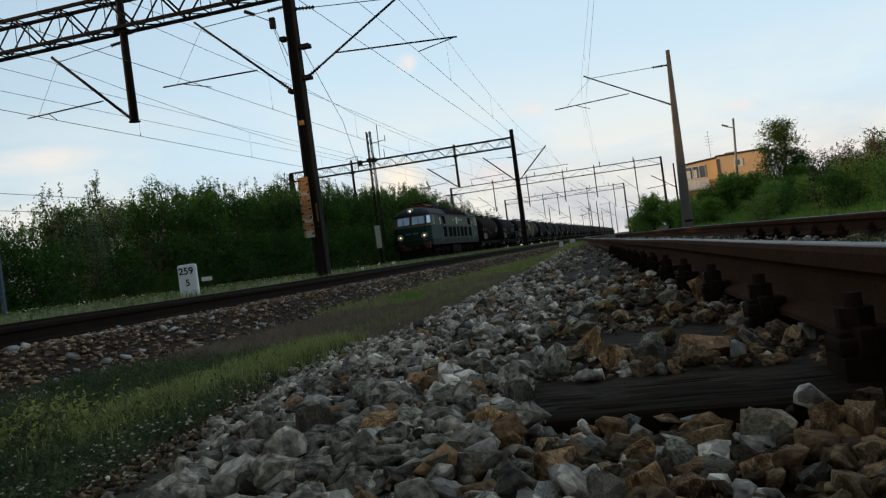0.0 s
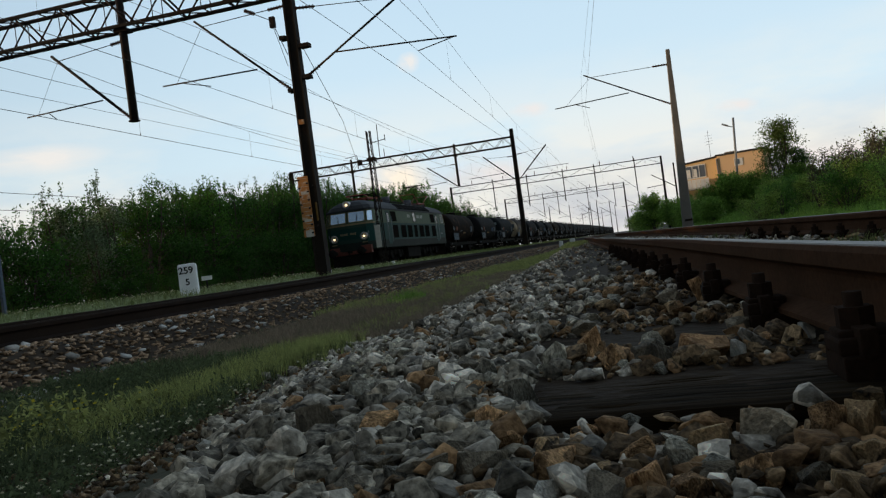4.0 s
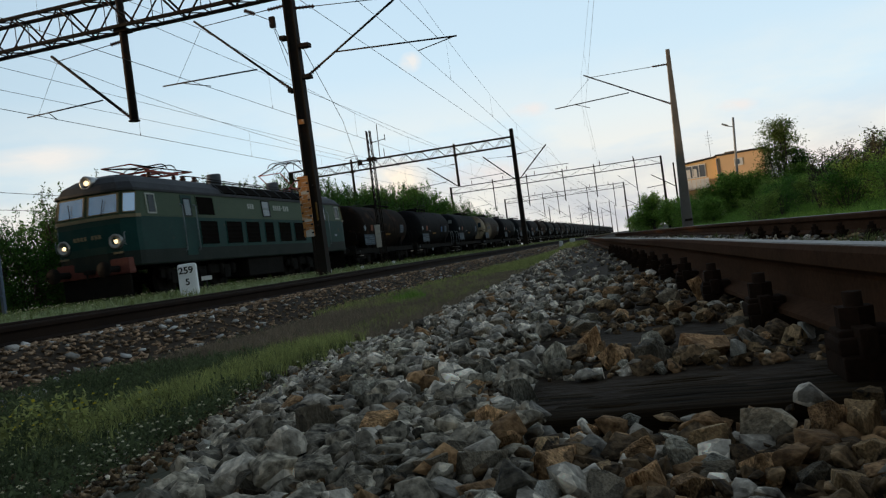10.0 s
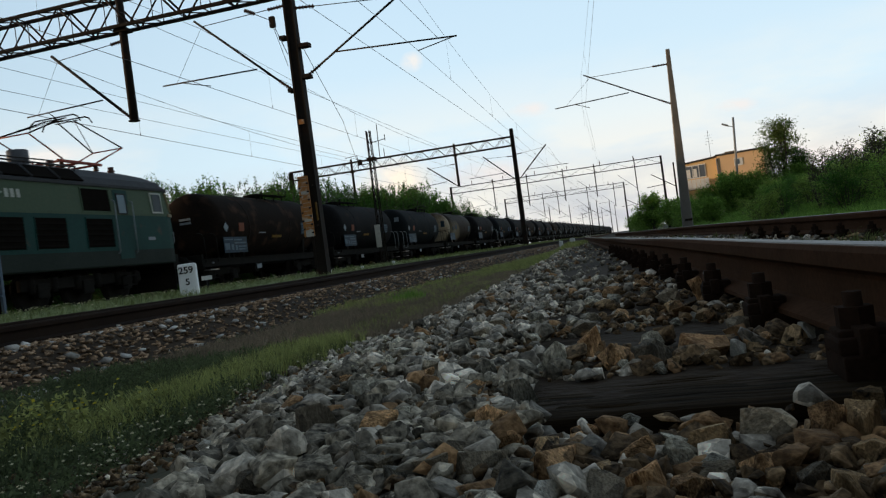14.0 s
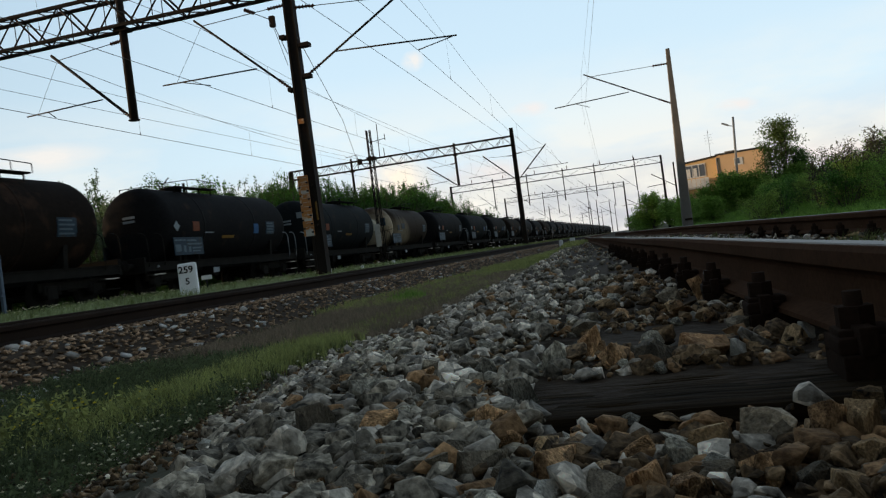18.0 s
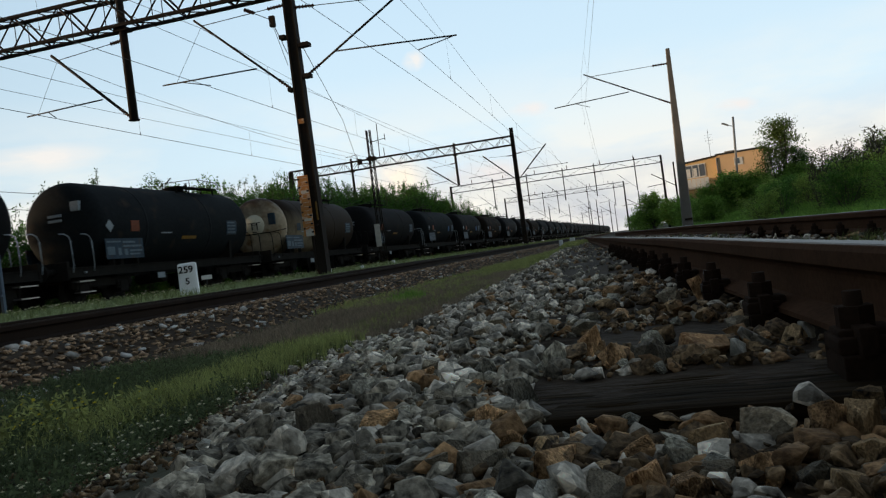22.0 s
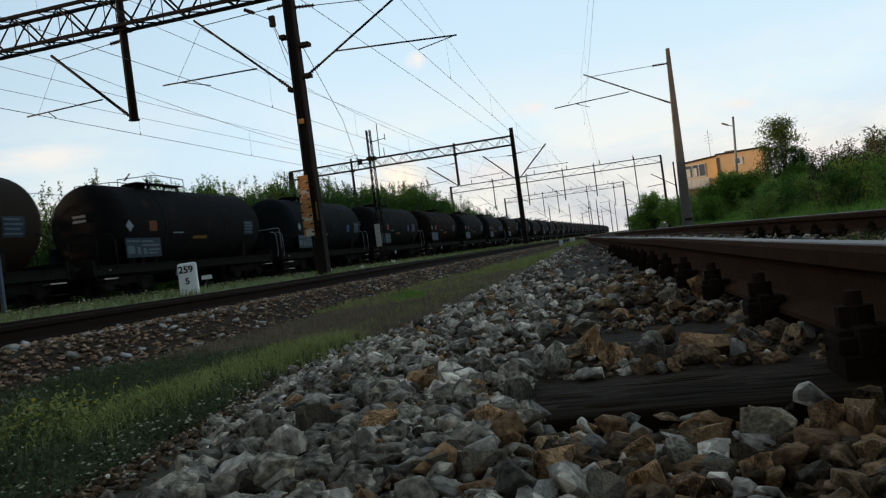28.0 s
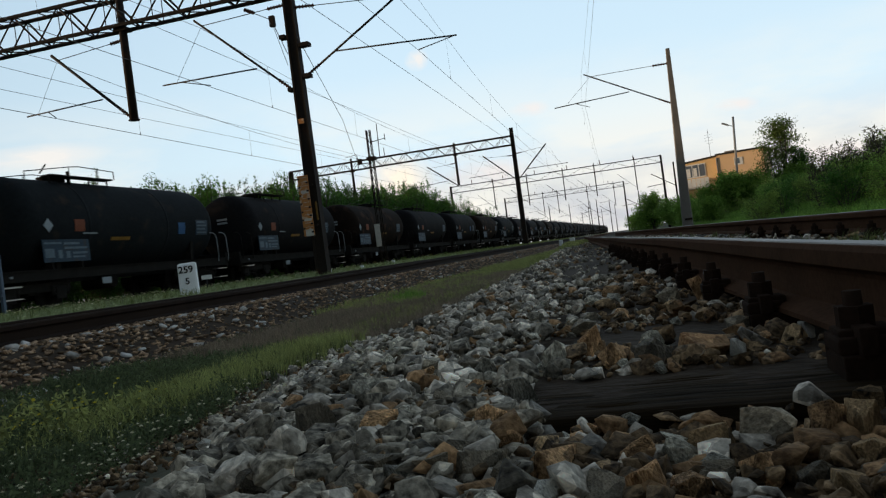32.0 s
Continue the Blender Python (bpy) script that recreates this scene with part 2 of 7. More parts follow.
M_RAIL = paint("rusty_rail", (0.033, 0.0165, 0.0088), (0.1035, 0.0506, 0.0276), 0.95, 0.0, spec=0.03, scale=4, fine=90, bump=0.25, contrast=0.55, depth=0.003)
M_CLIP = paint("rusty_fastening", (0.0128, 0.008, 0.00544), (0.0405, 0.02325, 0.015), 0.95, spec=0.03, scale=9, fine=90, bump=0.4, contrast=0.55, depth=0.003)
# darker copy of the rail colour for the second track
M_RAIL_DARK = paint("darker_rail", (0.007, 0.004, 0.0026), (0.026, 0.014, 0.008), 0.9, scale=4, fine=90, bump=0.25, contrast=0.55, depth=0.003)
M_RAILTOP = paint("worn_rail_head", (0.10, 0.080, 0.065), (0.20, 0.165, 0.14), 0.5, 0.35, scale=6, fine=120, bump=0.05, contrast=0.6)
M_TIMBER = paint("tarred_timber", (0.0045, 0.003, 0.0018), (0.040, 0.026, 0.0135), 0.9, scale=9, fine=60, bump=1.0, contrast=0.30, depth=0.012, stretch=(0.10, 1, 1), spec=0.03)
M_STEEL = paint("dark_galvanised_steel", (0.012, 0.012, 0.013), (0.04, 0.038, 0.036), 0.7, 0.1, scale=2, fine=40, bump=0.1, rust=(0.04, 0.02, 0.012))
M_WIRE = paint("tarnished_copper_wire", (0.04, 0.035, 0.03), (0.09, 0.08, 0.07), 0.5, 0.6, scale=4, fine=30, bump=0)
M_CONC = paint("weathered_concrete", (0.12, 0.108, 0.092), (0.27, 0.245, 0.212), 0.9, scale=1.5, fine=50, bump=0.3, depth=0.004)
M_CERAMIC = paint("brown_insulator", (0.05, 0.025, 0.018), (0.09, 0.045, 0.03), 0.25, scale=4, fine=40, bump=0)
M_WHITE = paint("chipped_white_paint", (0.55, 0.55, 0.53), (0.82, 0.82, 0.80), 0.7, scale=6, fine=60, bump=0.2, contrast=0.4)
M_WHITEWASH = paint("fresh_whitewash", (0.74, 0.76, 0.77), (0.88, 0.89, 0.89), 0.8, scale=5, fine=50, bump=0.3, contrast=0.4)
M_BLACK = paint("black_paint", (0.012, 0.012, 0.012), (0.03, 0.03, 0.03), 0.6, scale=6, fine=40, bump=0)

# ---- plan ----
NEAR_X, NEAR_E = 0.48, -0.075      # near rail of the siding at y = 0, and its drift to the left
LEFT_X = -5.35                     # middle of the second track
TRAIN_X = -16.16                   # middle of the train's track
BED = -0.075                       # top of the ballast and sleepers of the siding
LEFT_BED = -0.085                  # the same for the second track


def siding(y):
    """Middle of the siding at y: it bears left, then bends back along the line."""
    yy = min(y, 40.0)
    return NEAR_X + 0.75 + NEAR_E * yy - 0.02 * max(0.0, y - 40.0)


def smooth(a, b, v):
    v = max(0.0, min(1.0, (v - a) / (b - a)))
    return v * v * (3 - 2 * v)


def ground_z(x, y):
    xs = x - siding(y)
    z = -0.31 + 0.03 * noise.noise((x * 0.35, y * 0.35, 2.0))
    foot = -1.75 - siding(y)
    # shoulder of the siding
    z = max(z, BED + (-0.31 - BED) * smooth(-1.55, min(foot, -1.95), xs)) if xs < 0 else z
    if xs >= 0:
        z = BED - 0.12 * smooth(1.6, 2.4, xs)
        if x > 3.6:
            z += smooth(3.4, 9.0, x) * (0.25 + 0.012 * max(0, min(y, 60)))
    if y < 1.3 and -1.32 < xs < -0.55:
        z -= 0.02 * smooth(1.2, 1.12, y) + 0.03 * smooth(1.2, 1.15, y) * smooth(1.03, 1.08, y)
    # bed of the second track and the grass behind it
    z = max(z, LEFT_BED + (-0.31 - LEFT_BED) * smooth(LEFT_X + 1.25, LEFT_X + 1.95, x)) if x > LEFT_X else max(z, LEFT_BED)
    if x < LEFT_X - 1.6:
        z = LEFT_BED + 0.14 * smooth(LEFT_X - 1.6, LEFT_X - 3.2, x) + 0.03 * noise.noise((x * 0.5, y * 0.3, 7.0))
        z += -0.38 * smooth(TRAIN_X + 3.0, TRAIN_X + 1.9, x)
        if x < TRAIN_X - 2.0:
            z += 0.25 * smooth(TRAIN_X - 2.0, TRAIN_X - 4.0, x)
    return z


def build_ground():
    xs = sorted(set([-4000, -1500, -600, -250, -120, -70, -45, -32, -26] + [round(-23 + 0.5 * i, 2) for i in range(28)] + [round(-9 + 0.12 * i, 2) for i in range(110)] + [round(4.2 + 0.5 * i, 2) for i in range(14)] + [12, 14, 17, 22, 32, 60, 130, 400, 1200, 4000]))
    ys = sorted(set([-600, -200, -60, -20, -8, -3] + [round(-1 + 0.12 * i, 2) for i in range(90)] + [round(10 + 0.4 * i, 2) for i in range(75)] + [40 + 3 * i for i in range(40)] + [170, 200, 260, 350, 500, 800, 1500, 4800]))
    verts, faces = [], []
    for y in ys:
        for x in xs:
            verts.append((x, y, ground_z(x, y)))
    w = len(xs)
    for j in range(len(ys) - 1):
        for i in range(w - 1):
            faces.append((j * w + i, j * w + i + 1, (j + 1) * w + i + 1, (j + 1) * w + i))
    me = bpy.data.meshes.new("ground")
    me.from_pydata(verts, [], faces)
    for p in me.polygons:
        p.use_smooth = True
    ob = mesh_part("ground", me, None, None)
    me.materials.append(M_SOIL)
    me.materials.append(M_EARTH)
    me.materials.append(M_TURF)
    for p in me.polygons:
        c = p.center
        xs_ = c.x - siding(c.y)
        p.material_index = 1 if (-1.9 < xs_ < 2.2 or LEFT_X - 1.9 < c.x < LEFT_X + 1.9 or abs(c.x - TRAIN_X) < 2.2) else 2 if TRAIN_X + 2.6 < c.x < LEFT_X - 1.5 else 0
    return tagged(ob, "weedy trackside ground with low ballast beds and grassy dips", "ground", kind="structure")


build_ground()

# rail section: half widths and heights of a flat-bottomed rail, its top at 0
RAIL = [(-0.0625, -0.149), (0.0625, -0.149), (0.0625, -0.138), (0.012, -0.119), (0.009, -0.06), (0.012, -0.052), (0.034, -0.04), (0.0345, -0.012), (0.028, -0.002), (-0.028, -0.002), (-0.0345, -0.012), (-0.034, -0.04), (-0.012, -0.052), (-0.009, -0.06), (-0.012, -0.119), (-0.0625, -0.138)]


def build_rail(name, xf, zf, ys, label, mt=None):
    root = thing(name, Matrix.Identity(4), label, "rail", "rails", "structure")
    bm = bmesh.new()
    loft(bm, [[(xf(y) + a, y, zf(y) + b) for a, b in RAIL] for y in ys])
    part("rail_body", bm, mt or M_RAIL, root)
    bm = bmesh.new()
    top = [(-0.021, -0.004), (0.021, -0.004), (0.018, 0.0005), (0, 0.0015), (-0.018, 0.0005)]
    loft(bm, [[(xf(y) + a, y, zf(y) + b) for a, b in top] for y in ys])
    part("running_surface", bm, M_RAIL_DARK if mt else M_RAILTOP, root, "polished narrow running surface")
    return root


Y_NEAR = [-40, -20, -10, -5] + [-1.5 + 0.5 * i for i in range(24)] + [11 + 2 * i for i in range(20)] + [60, 75, 100, 150, 220, 320]
NEAR_Z = lambda y: 0.113 - 0.003 * math.sin(y * 1.1)
FAR_Z = lambda y: 0.098 + 0.019 * smooth(4, 14, y)
build_rail("siding_rail", lambda y: siding(y) - 0.75, NEAR_Z, Y_NEAR, "rusty flat-bottomed steel rail on timber sleepers")
build_rail("siding_rail", lambda y: siding(y) + 0.75, FAR_Z, Y_NEAR, "rusty flat-bottomed steel rail behind loose ballast")
LEFT_Z = lambda y: 0.08 - 0.012 * smooth(6, 10, y) + 0.02 * smooth(11, 18, y)
build_rail("second_track_rail", lambda y: LEFT_X + 0.75, LEFT_Z, Y_NEAR, "dark rusty rail along a grassy verge", M_RAIL_DARK)
build_rail("second_track_rail", lambda y: LEFT_X - 0.75, LEFT_Z, Y_NEAR, "dark rusty rail along a grassy verge", M_RAIL_DARK)
for sx in (-0.75, 0.75):
    build_rail("main_line_rail", lambda y, s=sx: TRAIN_X + s, lambda y: 0.0, [-60, 0, 60, 150, 300, 600], "dark steel rail under a freight train")

# ---- the train ----
M_TEAL = paint("faded_teal_paint", (0.002, 0.024, 0.021), (0.007, 0.052, 0.044), 0.6, scale=1.2, fine=14, bump=0.05, contrast=0.7, rust=(0.06, 0.04, 0.025), rust_at=0.70)
M_GREEN = paint("faded_green_paint", (0.030, 0.058, 0.034), (0.070, 0.098, 0.056), 0.6, scale=1.0, fine=14, bump=0.05, contrast=0.7, rust=(0.12, 0.09, 0.05), rust_at=0.72)
M_DGREEN = paint("dark_green_front_paint", (0.010, 0.030, 0.024), (0.022, 0.055, 0.042), 0.4, scale=1.4, fine=14, bump=0.05, contrast=0.7)
M_CREAM = paint("yellowed_cream_paint", (0.14, 0.115, 0.065), (0.25, 0.205, 0.12), 0.5, scale=2, fine=20, bump=0.05)
M_GREYBAND = paint("grimy_grey_paint", (0.008, 0.014, 0.011), (0.024, 0.031, 0.025), 0.75, scale=1.2, fine=20, bump=0.08)
M_ROOF = paint("sooty_roof_paint", (0.018, 0.019, 0.021), (0.055, 0.058, 0.062), 0.7, scale=1.5, fine=18, bump=0.1)
M_RED = paint("red_lead_paint", (0.16, 0.03, 0.02), (0.30, 0.06, 0.04), 0.5, scale=3, fine=30, bump=0.05)
M_REDDULL = paint("dirty_red_buffer_beam", (0.09, 0.03, 0.022), (0.17, 0.055, 0.04), 0.6, scale=3, fine=30, bump=0.1)
M_UNDER = paint("oily_underframe", (0.0065, 0.006, 0.0055), (0.022, 0.020, 0.017), 0.9, 0.0, spec=0.05, scale=3, fine=30, bump=0.2)
M_LOUVRE = paint("black_louvre", (0.004, 0.0035, 0.003), (0.012, 0.010, 0.008), 1.0, spec=0.02, scale=4, fine=40, bump=0.1)
# part-mirror panes; the tint sets how bright the sky's reflection looks
M_GLASS = glass("mirror_cab_glass", (0.66, 0.74, 0.82), 0.06, 0.8)
M_GLASS_HALL = glass("dim_mirror_hall_glass", (0.028, 0.048, 0.060), 0.2, 0.85)
# opaque dark blue-grey keeps the side panes from mirroring the sky
M_GLASS_SIDE = paint("dark_side_glass", (0.014, 0.025, 0.032), (0.028, 0.042, 0.052), 0.3, scale=2, fine=20, bump=0, spec=0.12)
M_RUBBER = paint("window_rubber", (0.01, 0.01, 0.01), (0.02, 0.02, 0.02), 0.7, scale=9, fine=50, bump=0)
M_CHROME = paint("dull_lamp_rim", (0.28, 0.27, 0.25), (0.45, 0.44, 0.42), 0.35, 0.8, scale=9, fine=50, bump=0)
M_LAMP = glow("warm_headlight", (1.0, 0.74, 0.42), 1.7)
M_LETTER = paint("white_lettering", (0.15, 0.175, 0.19), (0.27, 0.30, 0.32), 0.7, scale=9, fine=60, bump=0)
M_BAR = paint("grimy_pale_writing", (0.045, 0.070, 0.085), (0.13, 0.17, 0.20), 0.7, scale=6, fine=30, bump=0)
M_LOCO_LETTER = paint("white_loco_lettering", (0.28, 0.30, 0.26), (0.44, 0.45, 0.40), 0.7, scale=9, fine=60, bump=0)
M_TANK = [
    paint("sooty_black_tank", (0.00483, 0.00483, 0.00529), (0.0192, 0.0186, 0.01896), 0.75, spec=0.025, scale=0.9, fine=10, bump=0.06, contrast=0.7, rust=(0.03, 0.02, 0.015), rust_at=0.66),
    paint("rusty_brown_tank", (0.0065, 0.0048, 0.0038), (0.021, 0.015, 0.0115), 0.8, spec=0.025, scale=0.9, fine=10, bump=0.06, contrast=0.7, rust=(0.045, 0.025, 0.016), rust_at=0.6),
    paint("dusty_tan_tank", (0.11, 0.088, 0.058), (0.26, 0.21, 0.14), 0.7, spec=0.05, scale=0.8, fine=8, bump=0.06, contrast=0.5, rust=(0.07, 0.05, 0.034), rust_at=0.62, soot=((0.024, 0.0165, 0.011), 1.95, 3.05, 0.8, 5.6)),
    paint("dark_slate_tank", (0.00552, 0.00667, 0.00713), (0.0186, 0.0216, 0.0234), 0.75, spec=0.025, scale=0.9, fine=10, bump=0.06, contrast=0.7, rust=(0.03, 0.023, 0.018), rust_at=0.64),
]
# tank end paint made lighter than the barrel's, for the light on it
M_TAN_END = paint("ochre_tank_end", (0.20, 0.155, 0.10), (0.46, 0.375, 0.26), 0.6, scale=0.9, fine=8, bump=0.06, contrast=0.5, rust=(0.17, 0.095, 0.04), rust_at=0.57, soot=((0.045, 0.026, 0.014), 2.75, 3.6, 1.3))
M_PANEL = paint("blue_grey_data_panel", (0.010, 0.022, 0.034), (0.030, 0.054, 0.078), 0.6, scale=3, fine=25, bump=0, rust=(0.04, 0.035, 0.03), rust_at=0.6)
M_COWL = paint("pale_grey_cowl", (0.06, 0.066, 0.075), (0.13, 0.14, 0.155), 0.6, scale=3, fine=25, bump=0.1)
M_DISC = paint("yellowed_sign", (0.50, 0.46, 0.34), (0.74, 0.69, 0.54), 0.7, scale=4, fine=25, bump=0)
M_BLUE = paint("blue_label", (0.012, 0.05, 0.13), (0.035, 0.11, 0.23), 0.6, scale=3, fine=25, bump=0)
M_ORANGE = paint("orange_plate", (0.10, 0.028, 0.012), (0.20, 0.058, 0.024), 0.6, scale=4, fine=25, bump=0)
M_YELLOW = paint("amber_stripe", (0.12, 0.066, 0.010), (0.21, 0.115, 0.018), 0.6, scale=4, fine=25, bump=0)

# place of the locomotive's front along the track, second by second
S_KEYS = [(0, 57.91), (2, 51.40), (4, 44.42), (6, 37.08), (8, 29.49), (10, 21.72), (12, 13.83), (14, 5.90), (16, -2.05), (18, -9.99), (20, -17.89), (22, -25.75), (24, -33.59), (26, -41.43), (28, -49.30), (30, -57.26), (32, -65.36)]
TRAIN = []       # (thing, its place behind the locomotive's front)
SPIN = []        # (wheelset, its pose in the thing, wheel radius)


def wheelset(parent, x0, y, r, spin):
    ws = part("wheelset", wheel_mesh(r), M_UNDER, parent, "dark steel wheelset")
    ws.matrix_basis = pose(x0, y, r)
    if spin:
        SPIN.append((ws, (x0, y, r), r))
    return ws


def wheel_mesh(r):
    bm = bmesh.new()
    for s in (-1, 1):
        m = Matrix.Translation((s * 0.68, 0, 0)) @ pose(0, 0, 0, 0, 90 * s, 0)
        lathe(bm, [(0.08, -0.05), (r * 0.3, -0.05), (r * 0.35, -0.02), (r * 0.82, -0.03), (r * 0.86, -0.05), (r + 0.028, -0.05), (r + 0.028, -0.02), (r, -0.01), (r - 0.006, 0.08), (r * 0.86, 0.08), (r * 0.82, 0.04), (r * 0.35, 0.05), (r * 0.3, 0.09), (0.08, 0.09)], 20, m)
    rod(bm, (-0.7, 0, 0), (0.7, 0, 0), 0.085, n=10)
    for k in range(4):
        a = k * math.pi / 2
        for s in (-0.68, 0.68):
            rod(bm, (s, r * 0.58 * math.cos(a) - 0.02, r * 0.58 * math.sin(a)), (s + 0.06 * (1 if s > 0 else -1), r * 0.58 * math.cos(a), r * 0.58 * math.sin(a)), 0.05, n=8)
    return bm


def body_plan(w, e, ends=(-0.5, 17.98)):
    """Plan outline of the locomotive: half width w, its ends drawn in by e."""
    a, b = ends
    half = [(w, a + 0.62 + e), (w * 0.985, a + 0.40 + e), (w * 0.76, a + 0.05 + e), (w * 0.40, a - 0.03 + e), (0.0, a - 0.06 + e)]
    front = half + [(-x, y) for x, y in half[-2::-1]]
    rear = [(-x, b - (y - a)) for x, y in front]
    return front[::-1] + [(x, y) for x, y in rear[::-1]]


def band(levels):
    bm = bmesh.new()
    loft(bm, [[(x, y, z) for x, y in body_plan(w, e)] for z, w, e in levels])
    return bm


def side_x(z):
    return 1.45 - 0.05 * max(0.0, (z - 2.62) / 0.8)


def side_panel(bm, s, y0, y1, z0, z1, t0, t1):
    """A flat piece on the body's side s, between depths t0 and t1 out from the wall."""
    ring = []
    for t in (t0, t1):
        ring.append([(s * (side_x(z) + t), y, z) for y, z in ((y0, z0), (y1, z0), (y1, z1), (y0, z1))])
    return loft(bm, ring)


def side_frame(bm, s, y0, y1, z0, z1, b, t0, t1):
    side_panel(bm, s, y0 - b, y1 + b, z0 - b, z0, t0, t1)
    side_panel(bm, s, y0 - b, y1 + b, z1, z1 + b, t0, t1)
    side_panel(bm, s, y0 - b, y0, z0, z1, t0, t1)
    side_panel(bm, s, y1, y1 + b, z0, z1, t0, t1)
    return bm


def build_pantograph(root, y, up):
    """Two-armed pantograph about y; up: height of its bow over the roof."""
    pan = part("pantograph", pantograph_base(y), M_RED, root, "red pantograph frame, raised" if up > 0.9 else "red pantograph frame, folded down")
    for sx in (-0.45, 0.45):
        for dy in (-0.75, 0.75):
            bm = bmesh.new()
            lathe(bm, [(0.06, 0), (0.09, 0.03), (0.06, 0.06), (0.09, 0.09), (0.06, 0.12), (0.06, 0.16)], 10, Matrix.Translation((sx, y + dy, 4.10)))
            part("insulator", bm, M_CERAMIC, pan, "brown ribbed insulator")
    z0 = 4.36
    knee = 2.05 if up > 0.9 else 1.85
    kz = z0 + (0.58 if up > 0.9 else 0.08)
    top = z0 + up
    for sx in (-0.5, 0.5):
        for d in (-1, 1):
            part("lower_arm", rod(bmesh.new(), (sx, y + d * 0.75, z0), (sx * 1.1, y + d * knee, kz), 0.028, 0.02, n=6), M_RED, pan)
            part("upper_arm", rod(bmesh.new(), (sx * 1.1, y + d * knee, kz), (sx * 0.55, y + d * 0.26, top - 0.06), 0.024, n=5), M_LOUVRE, pan, "thin dark upper arm")
    for d in (-1, 1):
        part("knee_bar", rod(bmesh.new(), (-0.55, y + d * knee, kz), (0.55, y + d * knee, kz), 0.022, n=6), M_RED, pan)
        part("brace", rod(bmesh.new(), (-0.55, y + d * knee, kz), (0.27, y + d * 0.26, top - 0.06), 0.012, n=5), M_LOUVRE, pan)
        part("top_bar", rod(bmesh.new(), (-0.4, y + d * 0.26, top - 0.06), (0.4, y + d * 0.26, top - 0.06), 0.018, n=5), M_LOUVRE, pan)
    for d in (-0.26, 0.26):
        bm = bmesh.new()
        tube(bm, [(-0.88, y + d, top - 0.22), (-0.80, y + d, top - 0.07), (-0.66, y + d, top), (0.66, y + d, top), (0.80, y + d, top - 0.07), (0.88, y + d, top - 0.22)], 0.022, 6)
        part("contact_bow", bm, M_LOUVRE, pan)


def pantograph_base(y):
    bm = bmesh.new()
    for sx in (-0.5, 0.5):
        box(bm, sx - 0.04, sx + 0.04, y - 0.95, y + 0.95, 4.26, 4.34, 0.01)
    for d in (-0.8, 0.0, 0.8):
        box(bm, -0.5, 0.5, y + d - 0.04, y + d + 0.04, 4.27, 4.33, 0.01)
    rod(bm, (-0.3, y, 4.32), (-0.3, y + 0.7, 4.42), 0.05, n=8)
    return bm


